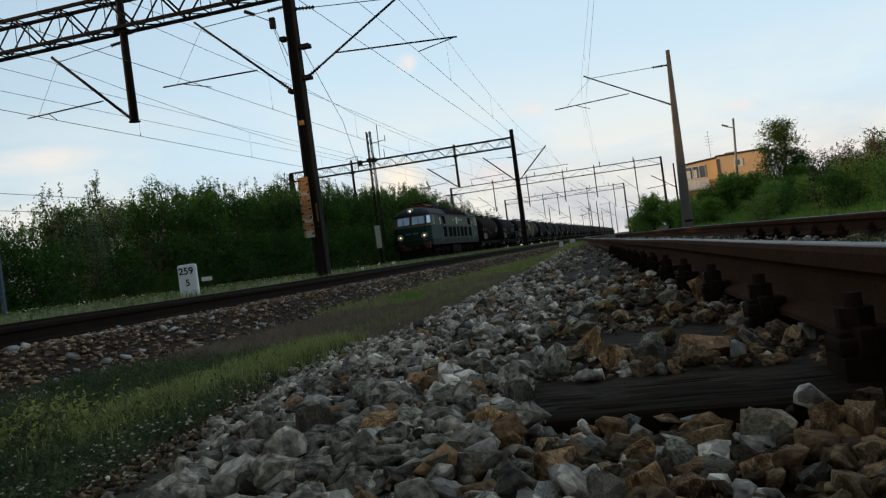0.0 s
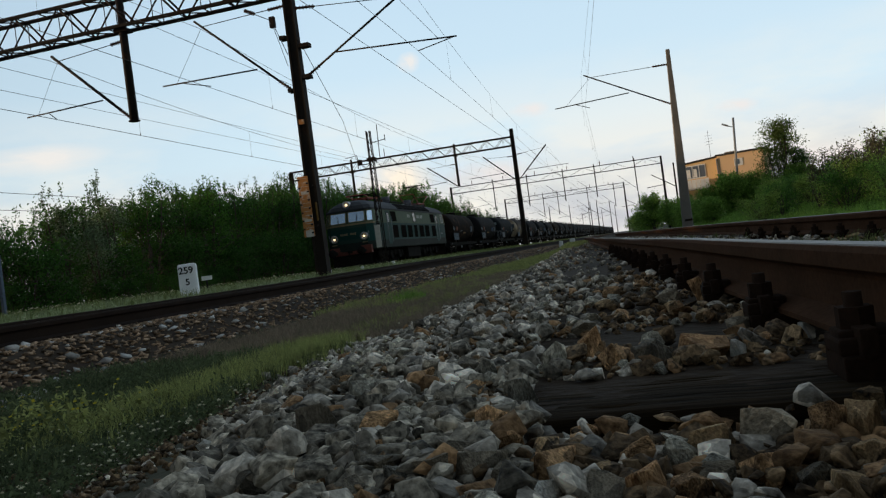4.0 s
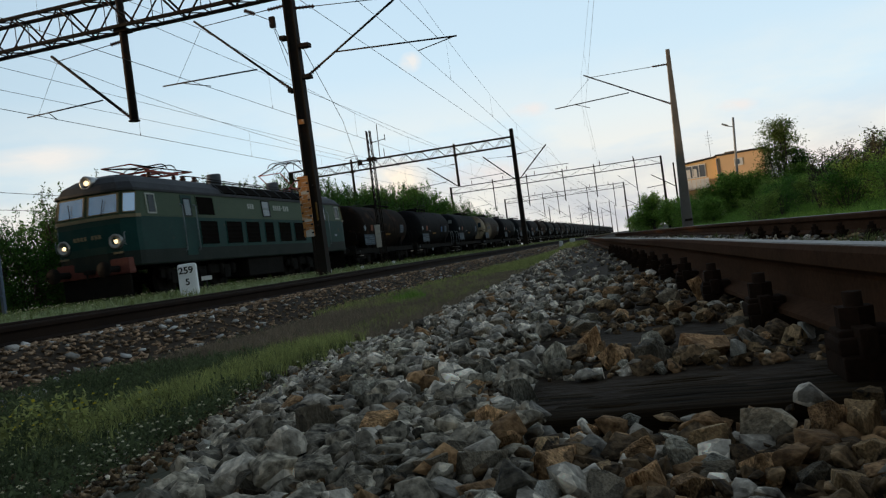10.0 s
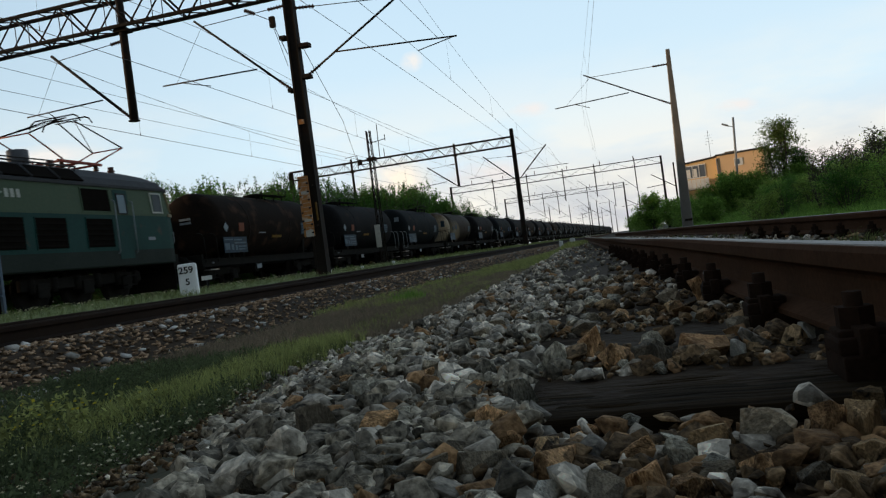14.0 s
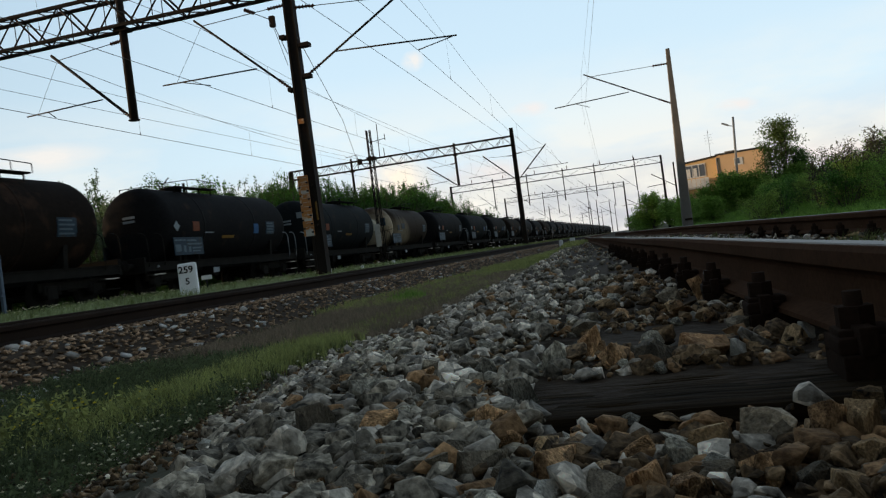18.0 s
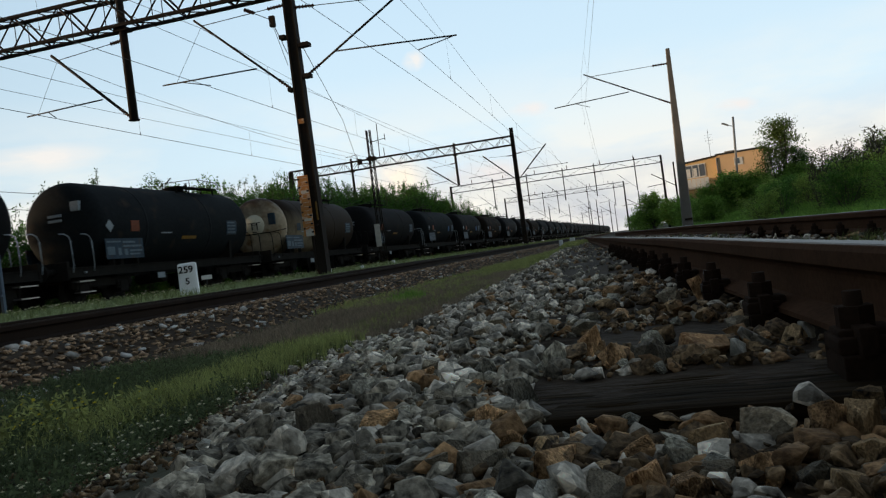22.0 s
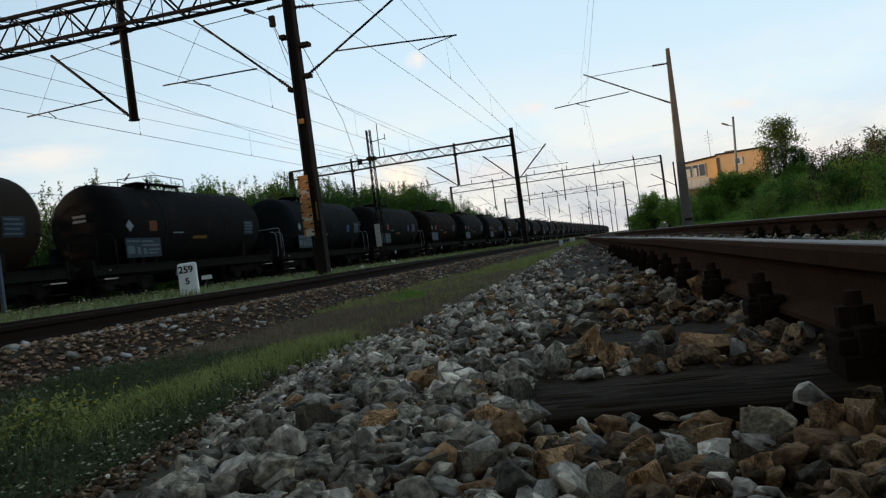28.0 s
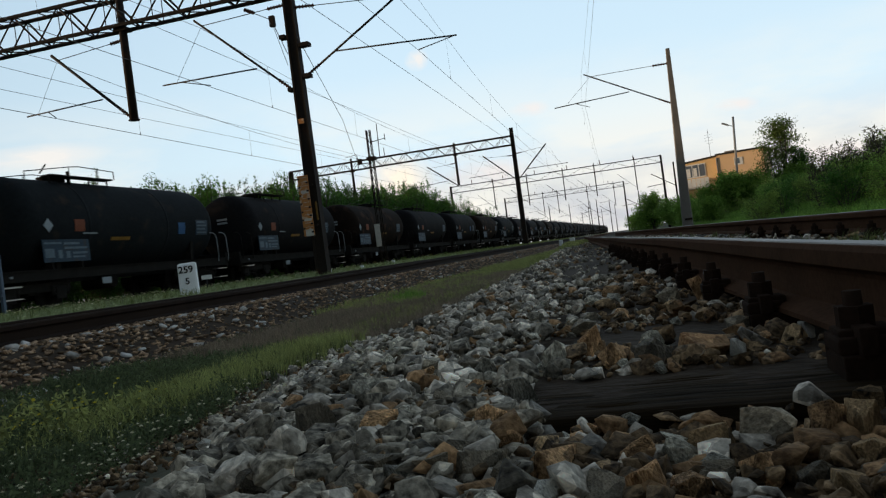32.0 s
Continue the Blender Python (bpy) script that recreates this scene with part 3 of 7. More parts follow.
def build_loco():
    root = thing("electric_locomotive", Matrix.Identity(4), "six-axle electric locomotive in faded teal and light green", "locomotive")
    part("skirt", band([(1.08, 1.43, 0.02), (1.12, 1.455, 0.0), (1.55, 1.455, 0.0)]), M_GREYBAND, root, "grimy grey skirt")
    part("lower_body", band([(1.55, 1.45, 0.0), (2.1, 1.45, -0.03), (2.62, 1.45, 0.0)]), M_TEAL, root, "faded teal lower body")
    part("waist_line", band([(2.60, 1.455, -0.006), (2.66, 1.455, -0.004)]), M_GREEN, root)
    part("upper_body", band([(2.66, 1.447, 0.0), (3.0, 1.425, 0.1), (3.42, 1.40, 0.2)]), M_GREEN, root, "faded light green upper body")
    part("roof_edge", band([(3.42, 1.44, 0.03), (3.50, 1.44, 0.03)]), M_ROOF, root)
    part("roof", band([(3.50, 1.40, 0.10), (3.72, 1.24, 0.22), (3.93, 0.92, 0.55), (4.08, 0.55, 1.1), (4.10, 0.30, 1.4)]), M_ROOF, root, "sooty grey roof with rounded ends")
    # sides
    for s in (1, -1):
        for y0, y1 in ((3.52, 4.70), (5.36, 6.54), (6.90, 8.02), (8.52, 9.32), (9.86, 11.02), (11.42, 12.56), (13.36, 14.52)):
            lv = part("louvre", side_frame(bmesh.new(), s, y0, y1, 1.66, 2.48, 0.025, -0.01, 0.018), M_TEAL, root, "side louvre with dark slats")
            part("backing", side_panel(bmesh.new(), s, y0, y1, 1.66, 2.48, -0.02, 0.004), M_LOUVRE, lv)
            for k in range(5):
                z = 1.75 + 0.15 * k
                bm = bmesh.new()
                loft(bm, [[(s * 1.452, y, z), (s * 1.47, y, z - 0.05), (s * 1.478, y, z - 0.045), (s * 1.458, y, z + 0.012)] for y in (y0, y1)])
                part("slat", bm, M_LOUVRE, lv)
        for y0, y1 in ((3.48, 4.62), (13.32, 14.52)):
            lv = part("air_intake", side_frame(bmesh.new(), s, y0, y1, 2.70, 3.34, 0.03, -0.01, 0.02), M_GREEN, root, "square dark air intake")
            part("mesh_panel", side_panel(bmesh.new(), s, y0, y1, 2.70, 3.34, -0.03, 0.006), M_LOUVRE, lv)
        win = part("hall_window", side_frame(bmesh.new(), s, 8.54, 9.18, 2.74, 3.34, 0.04, -0.01, 0.025), M_RUBBER, root, "small engine-room window in dark rubber")
        part("pane", side_panel(bmesh.new(), s, 8.54, 9.18, 2.74, 3.02, -0.01, 0.008), M_GLASS_HALL, win)
        part("pane", side_panel(bmesh.new(), s, 8.54, 9.18, 3.05, 3.34, -0.01, 0.008), M_GLASS_HALL, win)
        for y0 in (2.50, 14.72):
            d = part("cab_door", side_panel(bmesh.new(), s, y0, y0 + 0.68, 1.30, 3.36, -0.01, 0.016), M_TEAL, root, "teal cab door with a tall window")
            part("door_window", side_frame(bmesh.new(), s, y0 + 0.15, y0 + 0.53, 2.66, 3.22, 0.035, 0.016, 0.03), M_RUBBER, d)
            part("pane", side_panel(bmesh.new(), s, y0 + 0.15, y0 + 0.53, 2.66, 3.22, 0.012, 0.021), M_GLASS_HALL, d)
            for dy in (-0.08, 0.76):
                bm = bmesh.new()
                tube(bm, [(s * 1.45, y0 + dy, 1.45), (s * 1.52, y0 + dy, 1.5), (s * 1.52, y0 + dy, 3.0), (s * 1.42, y0 + dy, 3.05)], 0.016)
                part("handrail", bm, M_LETTER, d, "pale grab rail")
            for k in range(3):
                bm = bmesh.new()
                box(bm, s * 1.30, s * 1.5, y0 + 0.1, y0 + 0.58, 0.5 + 0.28 * k, 0.53 + 0.28 * k)
                part("step", bm, M_UNDER, d)
        for y0, y1 in ((0.54, 0.95), (16.60, 17.1)):
            w = part("cab_side_window", side_frame(bmesh.new(), s, y0, y1, 2.74, 3.30, 0.05, -0.01, 0.025), M_LOCO_LETTER, root, "half-open cab side window")
            part("pane", side_panel(bmesh.new(), s, y0 + 0.1, y1, 2.74, 3.30, -0.01, 0.006), M_GLASS_SIDE, w)
        for y0, y1, z0, z1 in ((16.2, 16.55, 1.84, 1.94),):
            part("builder_plate", side_panel(bmesh.new(), s, y0, y1, z0, z1, 0.0, 0.012), M_LETTER, root, "white plate")
        # lettering as plain bars
        for k in range(3):
            part("lettering", side_panel(bmesh.new(), s, 7.27 + 0.19 * k, 7.39 + 0.19 * k, 3.0, 3.2, 0.0, 0.012), M_LOCO_LETTER, root, "white bar of lettering")
        for k in range(8):
            z0, z1 = (3.08, 3.12) if k == 4 else (2.98, 3.20)
            part("lettering", side_panel(bmesh.new(), s, 9.57 + 0.195 * k, 9.69 + 0.195 * k, z0, z1, 0.0, 0.012), M_LOCO_LETTER, root, "white bar of lettering")
        # glazed roof slopes
        for k in range(8):
            y0 = 5.55 + 1.02 * k
            bm = bmesh.new()
            loft(bm, [[(s * (1.37 + t), y0, 3.54 + t), (s * (1.37 + t), y0 + 0.88, 3.54 + t), (s * (0.99 + t), y0 + 0.88, 3.90 + t), (s * (0.99 + t), y0, 3.90 + t)] for t in (0.0, 0.035)])
            part("roof_light", bm, M_LOUVRE, root, "dark sloping roof light")
            bm = bmesh.new()
            rod(bm, (s * 1.40, y0 - 0.07, 3.56), (s * 1.0, y0 - 0.07, 3.95), 0.035, n=6)
            part("roof_rib", bm, M_ROOF, root)
        bm = bmesh.new()
        rod(bm, (s * 0.92, 5.2, 4.05), (s * 0.92, 13.9, 4.05), 0.025, n=6)
        for k in range(10):
            rod(bm, (s * 0.92, 5.3 + 0.95 * k, 3.9), (s * 0.92, 5.3 + 0.95 * k, 4.05), 0.02, n=5)
        part("roof_rail", bm, M_STEEL, root)
    # fans and roof gear
    for y, z1 in ((7.5, 4.60), (12.8, 4.56)):
        bm = bmesh.new()
        lathe(bm, [(0.28, 4.0), (0.28, z1 - 0.03), (0.26, z1), (0.20, z1), (0.20, z1 - 0.05)], 24, Matrix.Translation((0, y, 0)))
        part("roof_fan", bm, M_COWL, root, "grey cylindrical fan cowl")
    for y in (4.6, 5.4, 13.6, 16.3):
        bm = bmesh.new()
        lathe(bm, [(0.09, 4.0), (0.13, 4.08), (0.08, 4.12), (0.13, 4.17), (0.08, 4.22), (0.10, 4.3)], 10, Matrix.Translation((0.35, y, 0)))
        part("roof_insulator", bm, M_CERAMIC, root, "brown ribbed insulator")
    bm = bmesh.new()
    tube(bm, [(0.35, 4.6, 4.3), (0.35, 5.4, 4.32), (0.35, 9, 4.25), (0.35, 13.6, 4.3)], 0.02)
    part("busbar", bm, M_STEEL, root)
    build_pantograph(root, 3.1, 0.20)
    build_pantograph(root, 14.7, 1.33)
    # ends
    for e, y_end in ((1, -0.5), (-1, 17.98)):
        f = lambda y: y_end + e * y
        lower = bmesh.new()
        pts = [(1.10, 0.05), (0.58, -0.03), (0.0, -0.06), (-0.58, -0.03), (-1.10, 0.05)]
        loft(lower, [[(x, f(y - 0.005), z) for x, y in pts] + [(x, f(y - 0.012), z) for x, y in pts[::-1]] for z in (1.56, 2.1, 2.58)])
        part("front_panel", lower, M_DGREEN, root, "dark green front panel")
        strip = bmesh.new()
        edge = [(1.455, 0.62), (1.43, 0.40)] + pts + [(-1.43, 0.40), (-1.455, 0.62)]
        loft(strip, [[(x * 1.01, f(y - 0.012), z) for x, y in edge] + [(x * 1.025, f(y - 0.03), z) for x, y in edge[::-1]] for z in (2.58, 2.68)])
        part("front_stripe", strip, M_CREAM, root, "yellowed stripe below the windscreens")
        for s in (1, -1):
            for (xa, ya), (xb, yb), nm in (((0.10, -0.045), (1.04, 0.03), "windscreen"), ((1.16, 0.12), (1.40, 0.38), "corner_window")):
                quad = []
                for x, y, z in ((xa, ya, 2.76), (xb, yb, 2.76), (xb, yb, 3.33), (xa, ya, 3.33)):
                    back = 0.25 * (z - 2.66) + 0.01
                    quad.append((s * x * (1 - 0.03 * (z - 2.66)), y + back, z))
                n_out = Vector((s * (yb - ya), -(xb - xa), 0)).normalized()
                out = Vector((n_out.x, n_out.y, 0.2)).normalized()
                bm = bmesh.new()
                loft(bm, [[(q[0] + out.x * t, f(q[1] + out.y * t), q[2] + out.z * t) for q in quad] for t in (-0.01, 0.045)])
                w = part(nm, bm, M_GLASS, root, "sloping cab window with a pale frame")
                cen = sum((Vector(q) for q in quad), Vector()) / 4
                for i in range(4):
                    a, b = Vector(quad[i]), Vector(quad[(i + 1) % 4])
                    ao, bo = a + (a - cen) * 0.10, b + (b - cen) * 0.10
                    bm = bmesh.new()
                    loft(bm, [[(p.x + out.x * t, f(p.y + out.y * t), p.z + out.z * t) for p in (a, b, bo, ao)] for t in (-0.01, 0.06)])
                    part("frame", bm, M_CREAM, w)
                if nm == "windscreen":
                    bm = bmesh.new()
                    rod(bm, (s * 0.55, f(-0.06), 2.72), (s * 0.62, f(0.02), 3.2), 0.014, n=5)
                    part("wiper", bm, M_RUBBER, w)
            hl = bmesh.new()
            lathe(hl, [(0.10, 0.0), (0.235, 0.0), (0.235, 0.09), (0.21, 0.12), (0.165, 0.12), (0.14, 0.06), (0.10, 0.05)], 20, Matrix.Translation((s * 0.92, f(0.05), 1.88)) @ pose(0, 0, 0, 90 * e, 0, 0))
            h = part("headlight", hl, M_CHROME, root, "round headlight with a worn metal rim")
            lens = bmesh.new()
            lathe(lens, [(0.062, 0.0), (0.062, 0.075), (0.025, 0.085)], 16, Matrix.Translation((s * 0.92, f(0.05), 1.88)) @ pose(0, 0, 0, 90 * e, 0, 0))
            part("lens", lens, M_LAMP if e > 0 else M_GLASS, h, "glowing warm lamp" if e > 0 else "unlit lens")
            bm = bmesh.new()
            rod(bm, (s * 0.875, f(0.25), 1.05), (s * 0.875, f(-0.66), 1.05), 0.11, 0.09, n=14)
            lathe(bm, [(0.05, 0.0), (0.24, 0.0), (0.24, 0.03), (0.05, 0.05)], 18, Matrix.Translation((s * 0.875, f(-0.66), 1.05)) @ pose(0, 0, 0, 90 * e, 0, 0))
            part("buffer", bm, M_UNDER, root, "dark round buffer")
            bm = bmesh.new()
            box(bm, s * 0.95 - 0.16, s * 0.95 + 0.16, f(-0.0) - 0.03, f(-0.0) + 0.03, 1.50, 1.56, 0.008)
            part("front_step", bm, M_CREAM, root)
            bm = bmesh.new()
            tube(bm, [(s * 1.22, f(0.06), 1.75), (s * 1.22, f(-0.0), 1.8), (s * 1.22, f(-0.0), 2.1), (s * 1.22, f(0.06), 2.15)], 0.014)
            part("grab_rail", bm, M_LETTER, root)
        bm = bmesh.new()
        box(bm, -1.28, 1.28, min(f(-0.02), f(0.3)), max(f(-0.02), f(0.3)), 0.88, 1.36, 0.03)
        part("buffer_beam", bm, M_REDDULL if e > 0 else M_UNDER, root, "dirty red buffer beam" if e > 0 else "dark rear buffer beam")
        bm = bmesh.new()
        box(bm, -0.09, 0.09, min(f(-0.35), f(0.1)), max(f(-0.35), f(0.1)), 0.98, 1.12, 0.02)
        rod(bm, (0, f(-0.3), 1.05), (0.02, f(-0.34), 0.7), 0.03, n=8)
        part("coupling_hook", bm, M_UNDER, root)
        bm = bmesh.new()
        box(bm, -1.2, 1.2, min(f(0.1), f(0.16)), max(f(0.1), f(0.16)), 0.22, 0.88, 0.02)
        part("snow_plough", bm, M_UNDER, root)
        top = bmesh.new()
        lathe(top, [(0.12, -0.3), (0.21, -0.3), (0.22, 0.0), (0.22, 0.16), (0.19, 0.19), (0.16, 0.19), (0.15, 0.12), (0.12, 0.11)], 20, Matrix.Translation((0, f(0.30), 3.80)) @ pose(0, 0, 0, 90 * e, 0, 0))
        h = part("roof_headlight", top, M_CHROME, root, "round roof headlight with a worn metal rim")
        lens = bmesh.new()
        lathe(lens, [(0.08, 0.08), (0.08, 0.13), (0.03, 0.15)], 16, Matrix.Translation((0, f(0.30), 3.80)) @ pose(0, 0, 0, 90 * e, 0, 0))
        part("lens", lens, M_LAMP if e > 0 else M_GLASS, h, "glowing warm lamp" if e > 0 else "unlit lens")
        for k in range(8):
            if k == 4:
                continue
            bm = bmesh.new()
            yy = f(-0.075 - 0.0)
            box(bm, -0.5 + 0.125 * k, -0.41 + 0.125 * k, yy - 0.012, yy + 0.012, 2.02, 2.14)
            part("front_lettering", bm, M_CREAM, root, "plain bar of front lettering")
    # running gear
    for yc in (3.9, 13.6):
        bm = bmesh.new()
        for s in (-1, 1):
            box(bm, s * 1.0 - 0.07, s * 1.0 + 0.07, yc - 2.5, yc + 2.5, 0.62, 0.92, 0.03)
            for d in (-1.75, 0, 1.75):
                box(bm, s * 1.0 - 0.12, s * 1.0 + 0.12, yc + d - 0.22, yc + d + 0.22, 0.42, 0.80, 0.03)
                rod(bm, (s * 1.08, yc + d - 0.42, 0.55), (s * 1.08, yc + d - 0.42, 0.95), 0.10, n=10)
                rod(bm, (s * 1.08, yc + d + 0.42, 0.55), (s * 1.08, yc + d + 0.42, 0.95), 0.10, n=10)
        box(bm, -1.0, 1.0, yc - 1.0, yc - 0.7, 0.6, 0.9, 0.02)
        box(bm, -1.0, 1.0, yc + 0.7, yc + 1.0, 0.6, 0.9, 0.02)
        bg = part("bogie", bm, M_UNDER, root, "black three-axle bogie")
        for d in (-1.75, 0, 1.75):
            wheelset(bg, 0, yc + d, 0.625, True)
    bm = bmesh.new()
    box(bm, -1.25, 1.25, 7.1, 10.3, 0.35, 1.08, 0.05)
    part("equipment_box", bm, M_UNDER, root, "black underfloor box")
    return root


FRONT = 0.95     # deck left free before each tank


def build_wagon(tank_mat, label, end_disc=False, spin=False, shifts=(-0.5, 0.0, -0.3, 0.0), rails=(None, None), rail_at=((0.14, 1.0), (0.70, -0.04)), end="bars", blue=True):
    """A four-axle tank wagon 12.35 m long; y runs backwards from its front coupling."""
    root = thing("tank_wagon", Matrix.Identity(4), label, "tank wagon", "tank wagons of the freight train")
    r, zc = 1.34, 2.39
    bm = bmesh.new()
    dish = [(0.35, 0.92), (0.75, 0.96), (1.00, 1.02), (1.19, 1.13), (1.285, 1.26), (1.325, 1.38), (r, 1.48)]
    if end_disc:
        end = bmesh.new()
        lathe(end, [(a, b + FRONT) for a, b in dish], 40, Matrix.Translation((0, 0, zc)) @ pose(0, 0, 0, -90, 0, 0))
        part("tank_end", end, M_TAN_END, root, "ochre tank end streaked with soot")
    prof = ([(r, 1.481 + FRONT)] if end_disc else [(a, b + FRONT) for a, b in dish]) + [(r, 3.0 + FRONT), (r, 5.0), (r, 7.0), (r, 9.2)] + [(a, 12.30 - b) for a, b in dish[::-1]]
    lathe(bm, prof, 40, Matrix.Translation((0, 0, zc)) @ pose(0, 0, 0, -90, 0, 0))
    tank = part("tank", bm, tank_mat, root)
    for y in (4.35, 8.2):
        bm = bmesh.new()
        lathe(bm, [(r - 0.002, y - 0.05), (r + 0.007, y - 0.045), (r + 0.007, y + 0.045), (r - 0.002, y + 0.05)], 40, Matrix.Translation((0, 0, zc)) @ pose(0, 0, 0, -90, 0, 0))
        part("tank_strap", bm, tank_mat, root)
    bm = bmesh.new()
    box(bm, -1.25, 1.25, 0.62, 2.05, 1.10, 1.14)
    part("end_platform", bm, M_UNDER, root, "narrow deck before the tank")
    for y in (3.1, 9.7):
        bm = bmesh.new()
        rings = []
        for w in (-0.08, 0.08):
            rings.append([(1.37 * math.sin(a), y + w, zc - 1.37 * math.cos(a)) for a in np.linspace(-1.1, 1.1, 15)] + [(1.15, y + w, 1.06), (-1.15, y + w, 1.06)])
        loft(bm, rings)
        part("saddle", bm, M_UNDER, root)
    for s in (-1, 1):
        bm = bmesh.new()
        box(bm, s * 1.22, s * 1.30, 0.55, 11.8, 0.86, 1.12, 0.01)
        box(bm, s * 1.14, s * 1.34, 0.55, 11.8, 1.10, 1.125)
        box(bm, s * 1.14, s * 1.34, 0.55, 11.8, 0.855, 0.88)
        part("solebar", bm, M_UNDER, root)
        bm = bmesh.new()
        rod(bm, (s * 1.28, 1.2, 0.98), (s * 1.36, 1.2, 0.98), 0.03, n=8)
        part("label_holder", bm, M_LETTER, root, "small pale stud")
        bm = bmesh.new()
        box(bm, s * 1.305, s * 1.32, 4.6, 5.0, 0.62, 0.80)
        part("chassis_plate", bm, M_LETTER, root, "small pale plate")
    for y0 in (0.5, 11.73):
        bm = bmesh.new()
        box(bm, -1.32, 1.32, y0, y0 + 0.12, 0.80, 1.30, 0.02)
        part("headstock", bm, M_UNDER, root)
        out = -1 if y0 < 5 else 1
        for s in (-1, 1):
            bm = bmesh.new()
            yb = y0 + 0.06
            rod(bm, (s * 0.875, yb, 1.05), (s * 0.875, yb + out * 0.53, 1.05), 0.10, 0.08, n=12)
            lathe(bm, [(0.05, 0.0), (0.22, 0.0), (0.22, 0.03), (0.05, 0.05)], 16, Matrix.Translation((s * 0.875, yb + out * 0.53, 1.05)) @ pose(0, 0, 0, -90 * out, 0, 0))
            part("buffer", bm, M_UNDER, root)
            for d in rail_at[0 if out < 0 else 1]:
                bm = bmesh.new()
                yy = y0 + 0.06 - out * d
                tube(bm, [(s * 1.34, yy, 1.0), (s * 1.38, yy, 1.2), (s * 1.38, yy - 0.02, 1.86), (s * 1.37, yy - 0.08, 1.98), (s * 1.34, yy - 0.18, 2.04), (s * 1.28, yy - 0.32, 2.05)], 0.016)
                part("end_handrail", bm, rails[0 if out < 0 else 1], root)
            for k in range(2):
                bm = bmesh.new()
                a, b = sorted((y0 + 0.06 - out * 0.25, y0 + 0.06 - out * 0.85))
                box(bm, s * 1.18, s * 1.42, a, b, 0.42 + 0.3 * k, 0.45 + 0.3 * k)
                part("footstep", bm, M_UNDER if rails[0 if out < 0 else 1] is M_UNDER and not k else M_CHROME, root)
    # dome, walkway and rails
    bm = bmesh.new()
    lathe(bm, [(0.36, 3.6), (0.36, 3.82), (0.40, 3.83), (0.40, 3.87), (0.25, 3.91), (0.05, 3.93)], 20, Matrix.Translation((0, 4.95, 0)))
    rod(bm, (0.3, 5.3, 3.7), (0.3, 5.3, 4.02), 0.05, n=8)
    rod(bm, (-0.15, 4.7, 4.0), (0.15, 4.6, 4.2), 0.025, n=6)
    part("manhole_dome", bm, M_UNDER, root, "dark manhole dome with valves")
    bm = bmesh.new()
    for sx in (-0.62, 0.62):
        box(bm, sx - 0.16, sx + 0.16, 4.0, 6.7, 3.76, 3.80)
        for k in range(4):
            rod(bm, (sx, 4.1 + 0.83 * k, 3.5), (sx, 4.1 + 0.83 * k, 3.78), 0.025, n=6)
    part("walkway", bm, M_UNDER, root)
    for sx in (-0.78, 0.78):
        bm = bmesh.new()
        tube(bm, [(sx, 3.0, 3.55), (sx, 3.0, 3.80), (sx, 4.75, 4.04), (sx, 5.2, 4.08), (sx, 6.75, 4.03), (sx, 6.75, 3.78)], 0.015, 5)
        for d, z in ((4.75, 4.04), (6.0, 4.06)):
            rod(bm, (sx, d, 3.7), (sx, d, z), 0.013, n=5)
        part("top_railing", bm, M_STEEL, root, "thin steel railing")
    for s in (-1, 1):
        bm = bmesh.new()
        for d in (6.0, 6.4):
            tube(bm, [(s * 0.8, d, 3.6), (s * 1.28, d, 3.0), (s * 1.44, d, 2.4), (s * 1.40, d, 1.1)], 0.02, 5)
        for k in range(7):
            z = 1.3 + 0.3 * k
            x = s * (1.42 if z < 2.5 else 1.42 - 0.45 * (z - 2.5))
            rod(bm, (x, 6.0, z), (x, 6.4, z), 0.014, n=5)
        if s < 0:
            part("ladder", bm, M_UNDER, root)
        else:
            bm.free()

        def plate(name, y0, y1, z0, z1, mt, lab, inset=0.0, t=0.012):
            """A plate lying against the barrel."""
            b2 = bmesh.new()
            ring = []
            n = 4
            for k in range(n + 1):
                z = z0 + (z1 - z0) * k / n
                a = math.asin(max(-1, min(1, (z - zc) / r)))
                ring.append((math.cos(a) * r, z))
            rows_ = []
            for tt in (0.002 + inset, t + inset):
                rows_.append([(s * (x + tt), y0, z) for x, z in ring] + [(s * (x + tt), y1, z) for x, z in ring[::-1]])
            loft(b2, rows_)
            return part(name, b2, mt, root if lab else p, lab)

        b2 = bmesh.new()
        box(b2, s * 1.345, s * 1.365, 2.6, 4.4, 1.30, 1.90, 0.004)
        p = part("data_panel", b2, M_PANEL, root, "blue-grey data panel with plain bars of writing")
        for d in (2.9, 4.05):
            b2 = bmesh.new()
            box(b2, s * 1.2, s * 1.343, d, d + 0.06, 1.12, 1.4)
            part("panel_leg", b2, M_UNDER, p)
        for ya, yb, za, zb in ((2.66, 3.3, 1.78, 1.83), (3.4, 4.0, 1.76, 1.82), (3.4, 4.3, 1.64, 1.70), (2.66, 3.0, 1.42, 1.66), (3.15, 3.3, 1.40, 1.62), (3.45, 3.6, 1.40, 1.58), (3.7, 4.3, 1.50, 1.56), (3.7, 4.2, 1.40, 1.45)):
            b2 = bmesh.new()
            box(b2, s * 1.364, s * 1.37, ya, yb, za, zb)
            part("bar", b2, M_BAR, p)
        plate("hazard_plate", 3.95, 4.36, 2.12, 2.45, M_PANEL if end_disc else M_ORANGE, "blackened plate" if end_disc else "faded orange hazard plate")
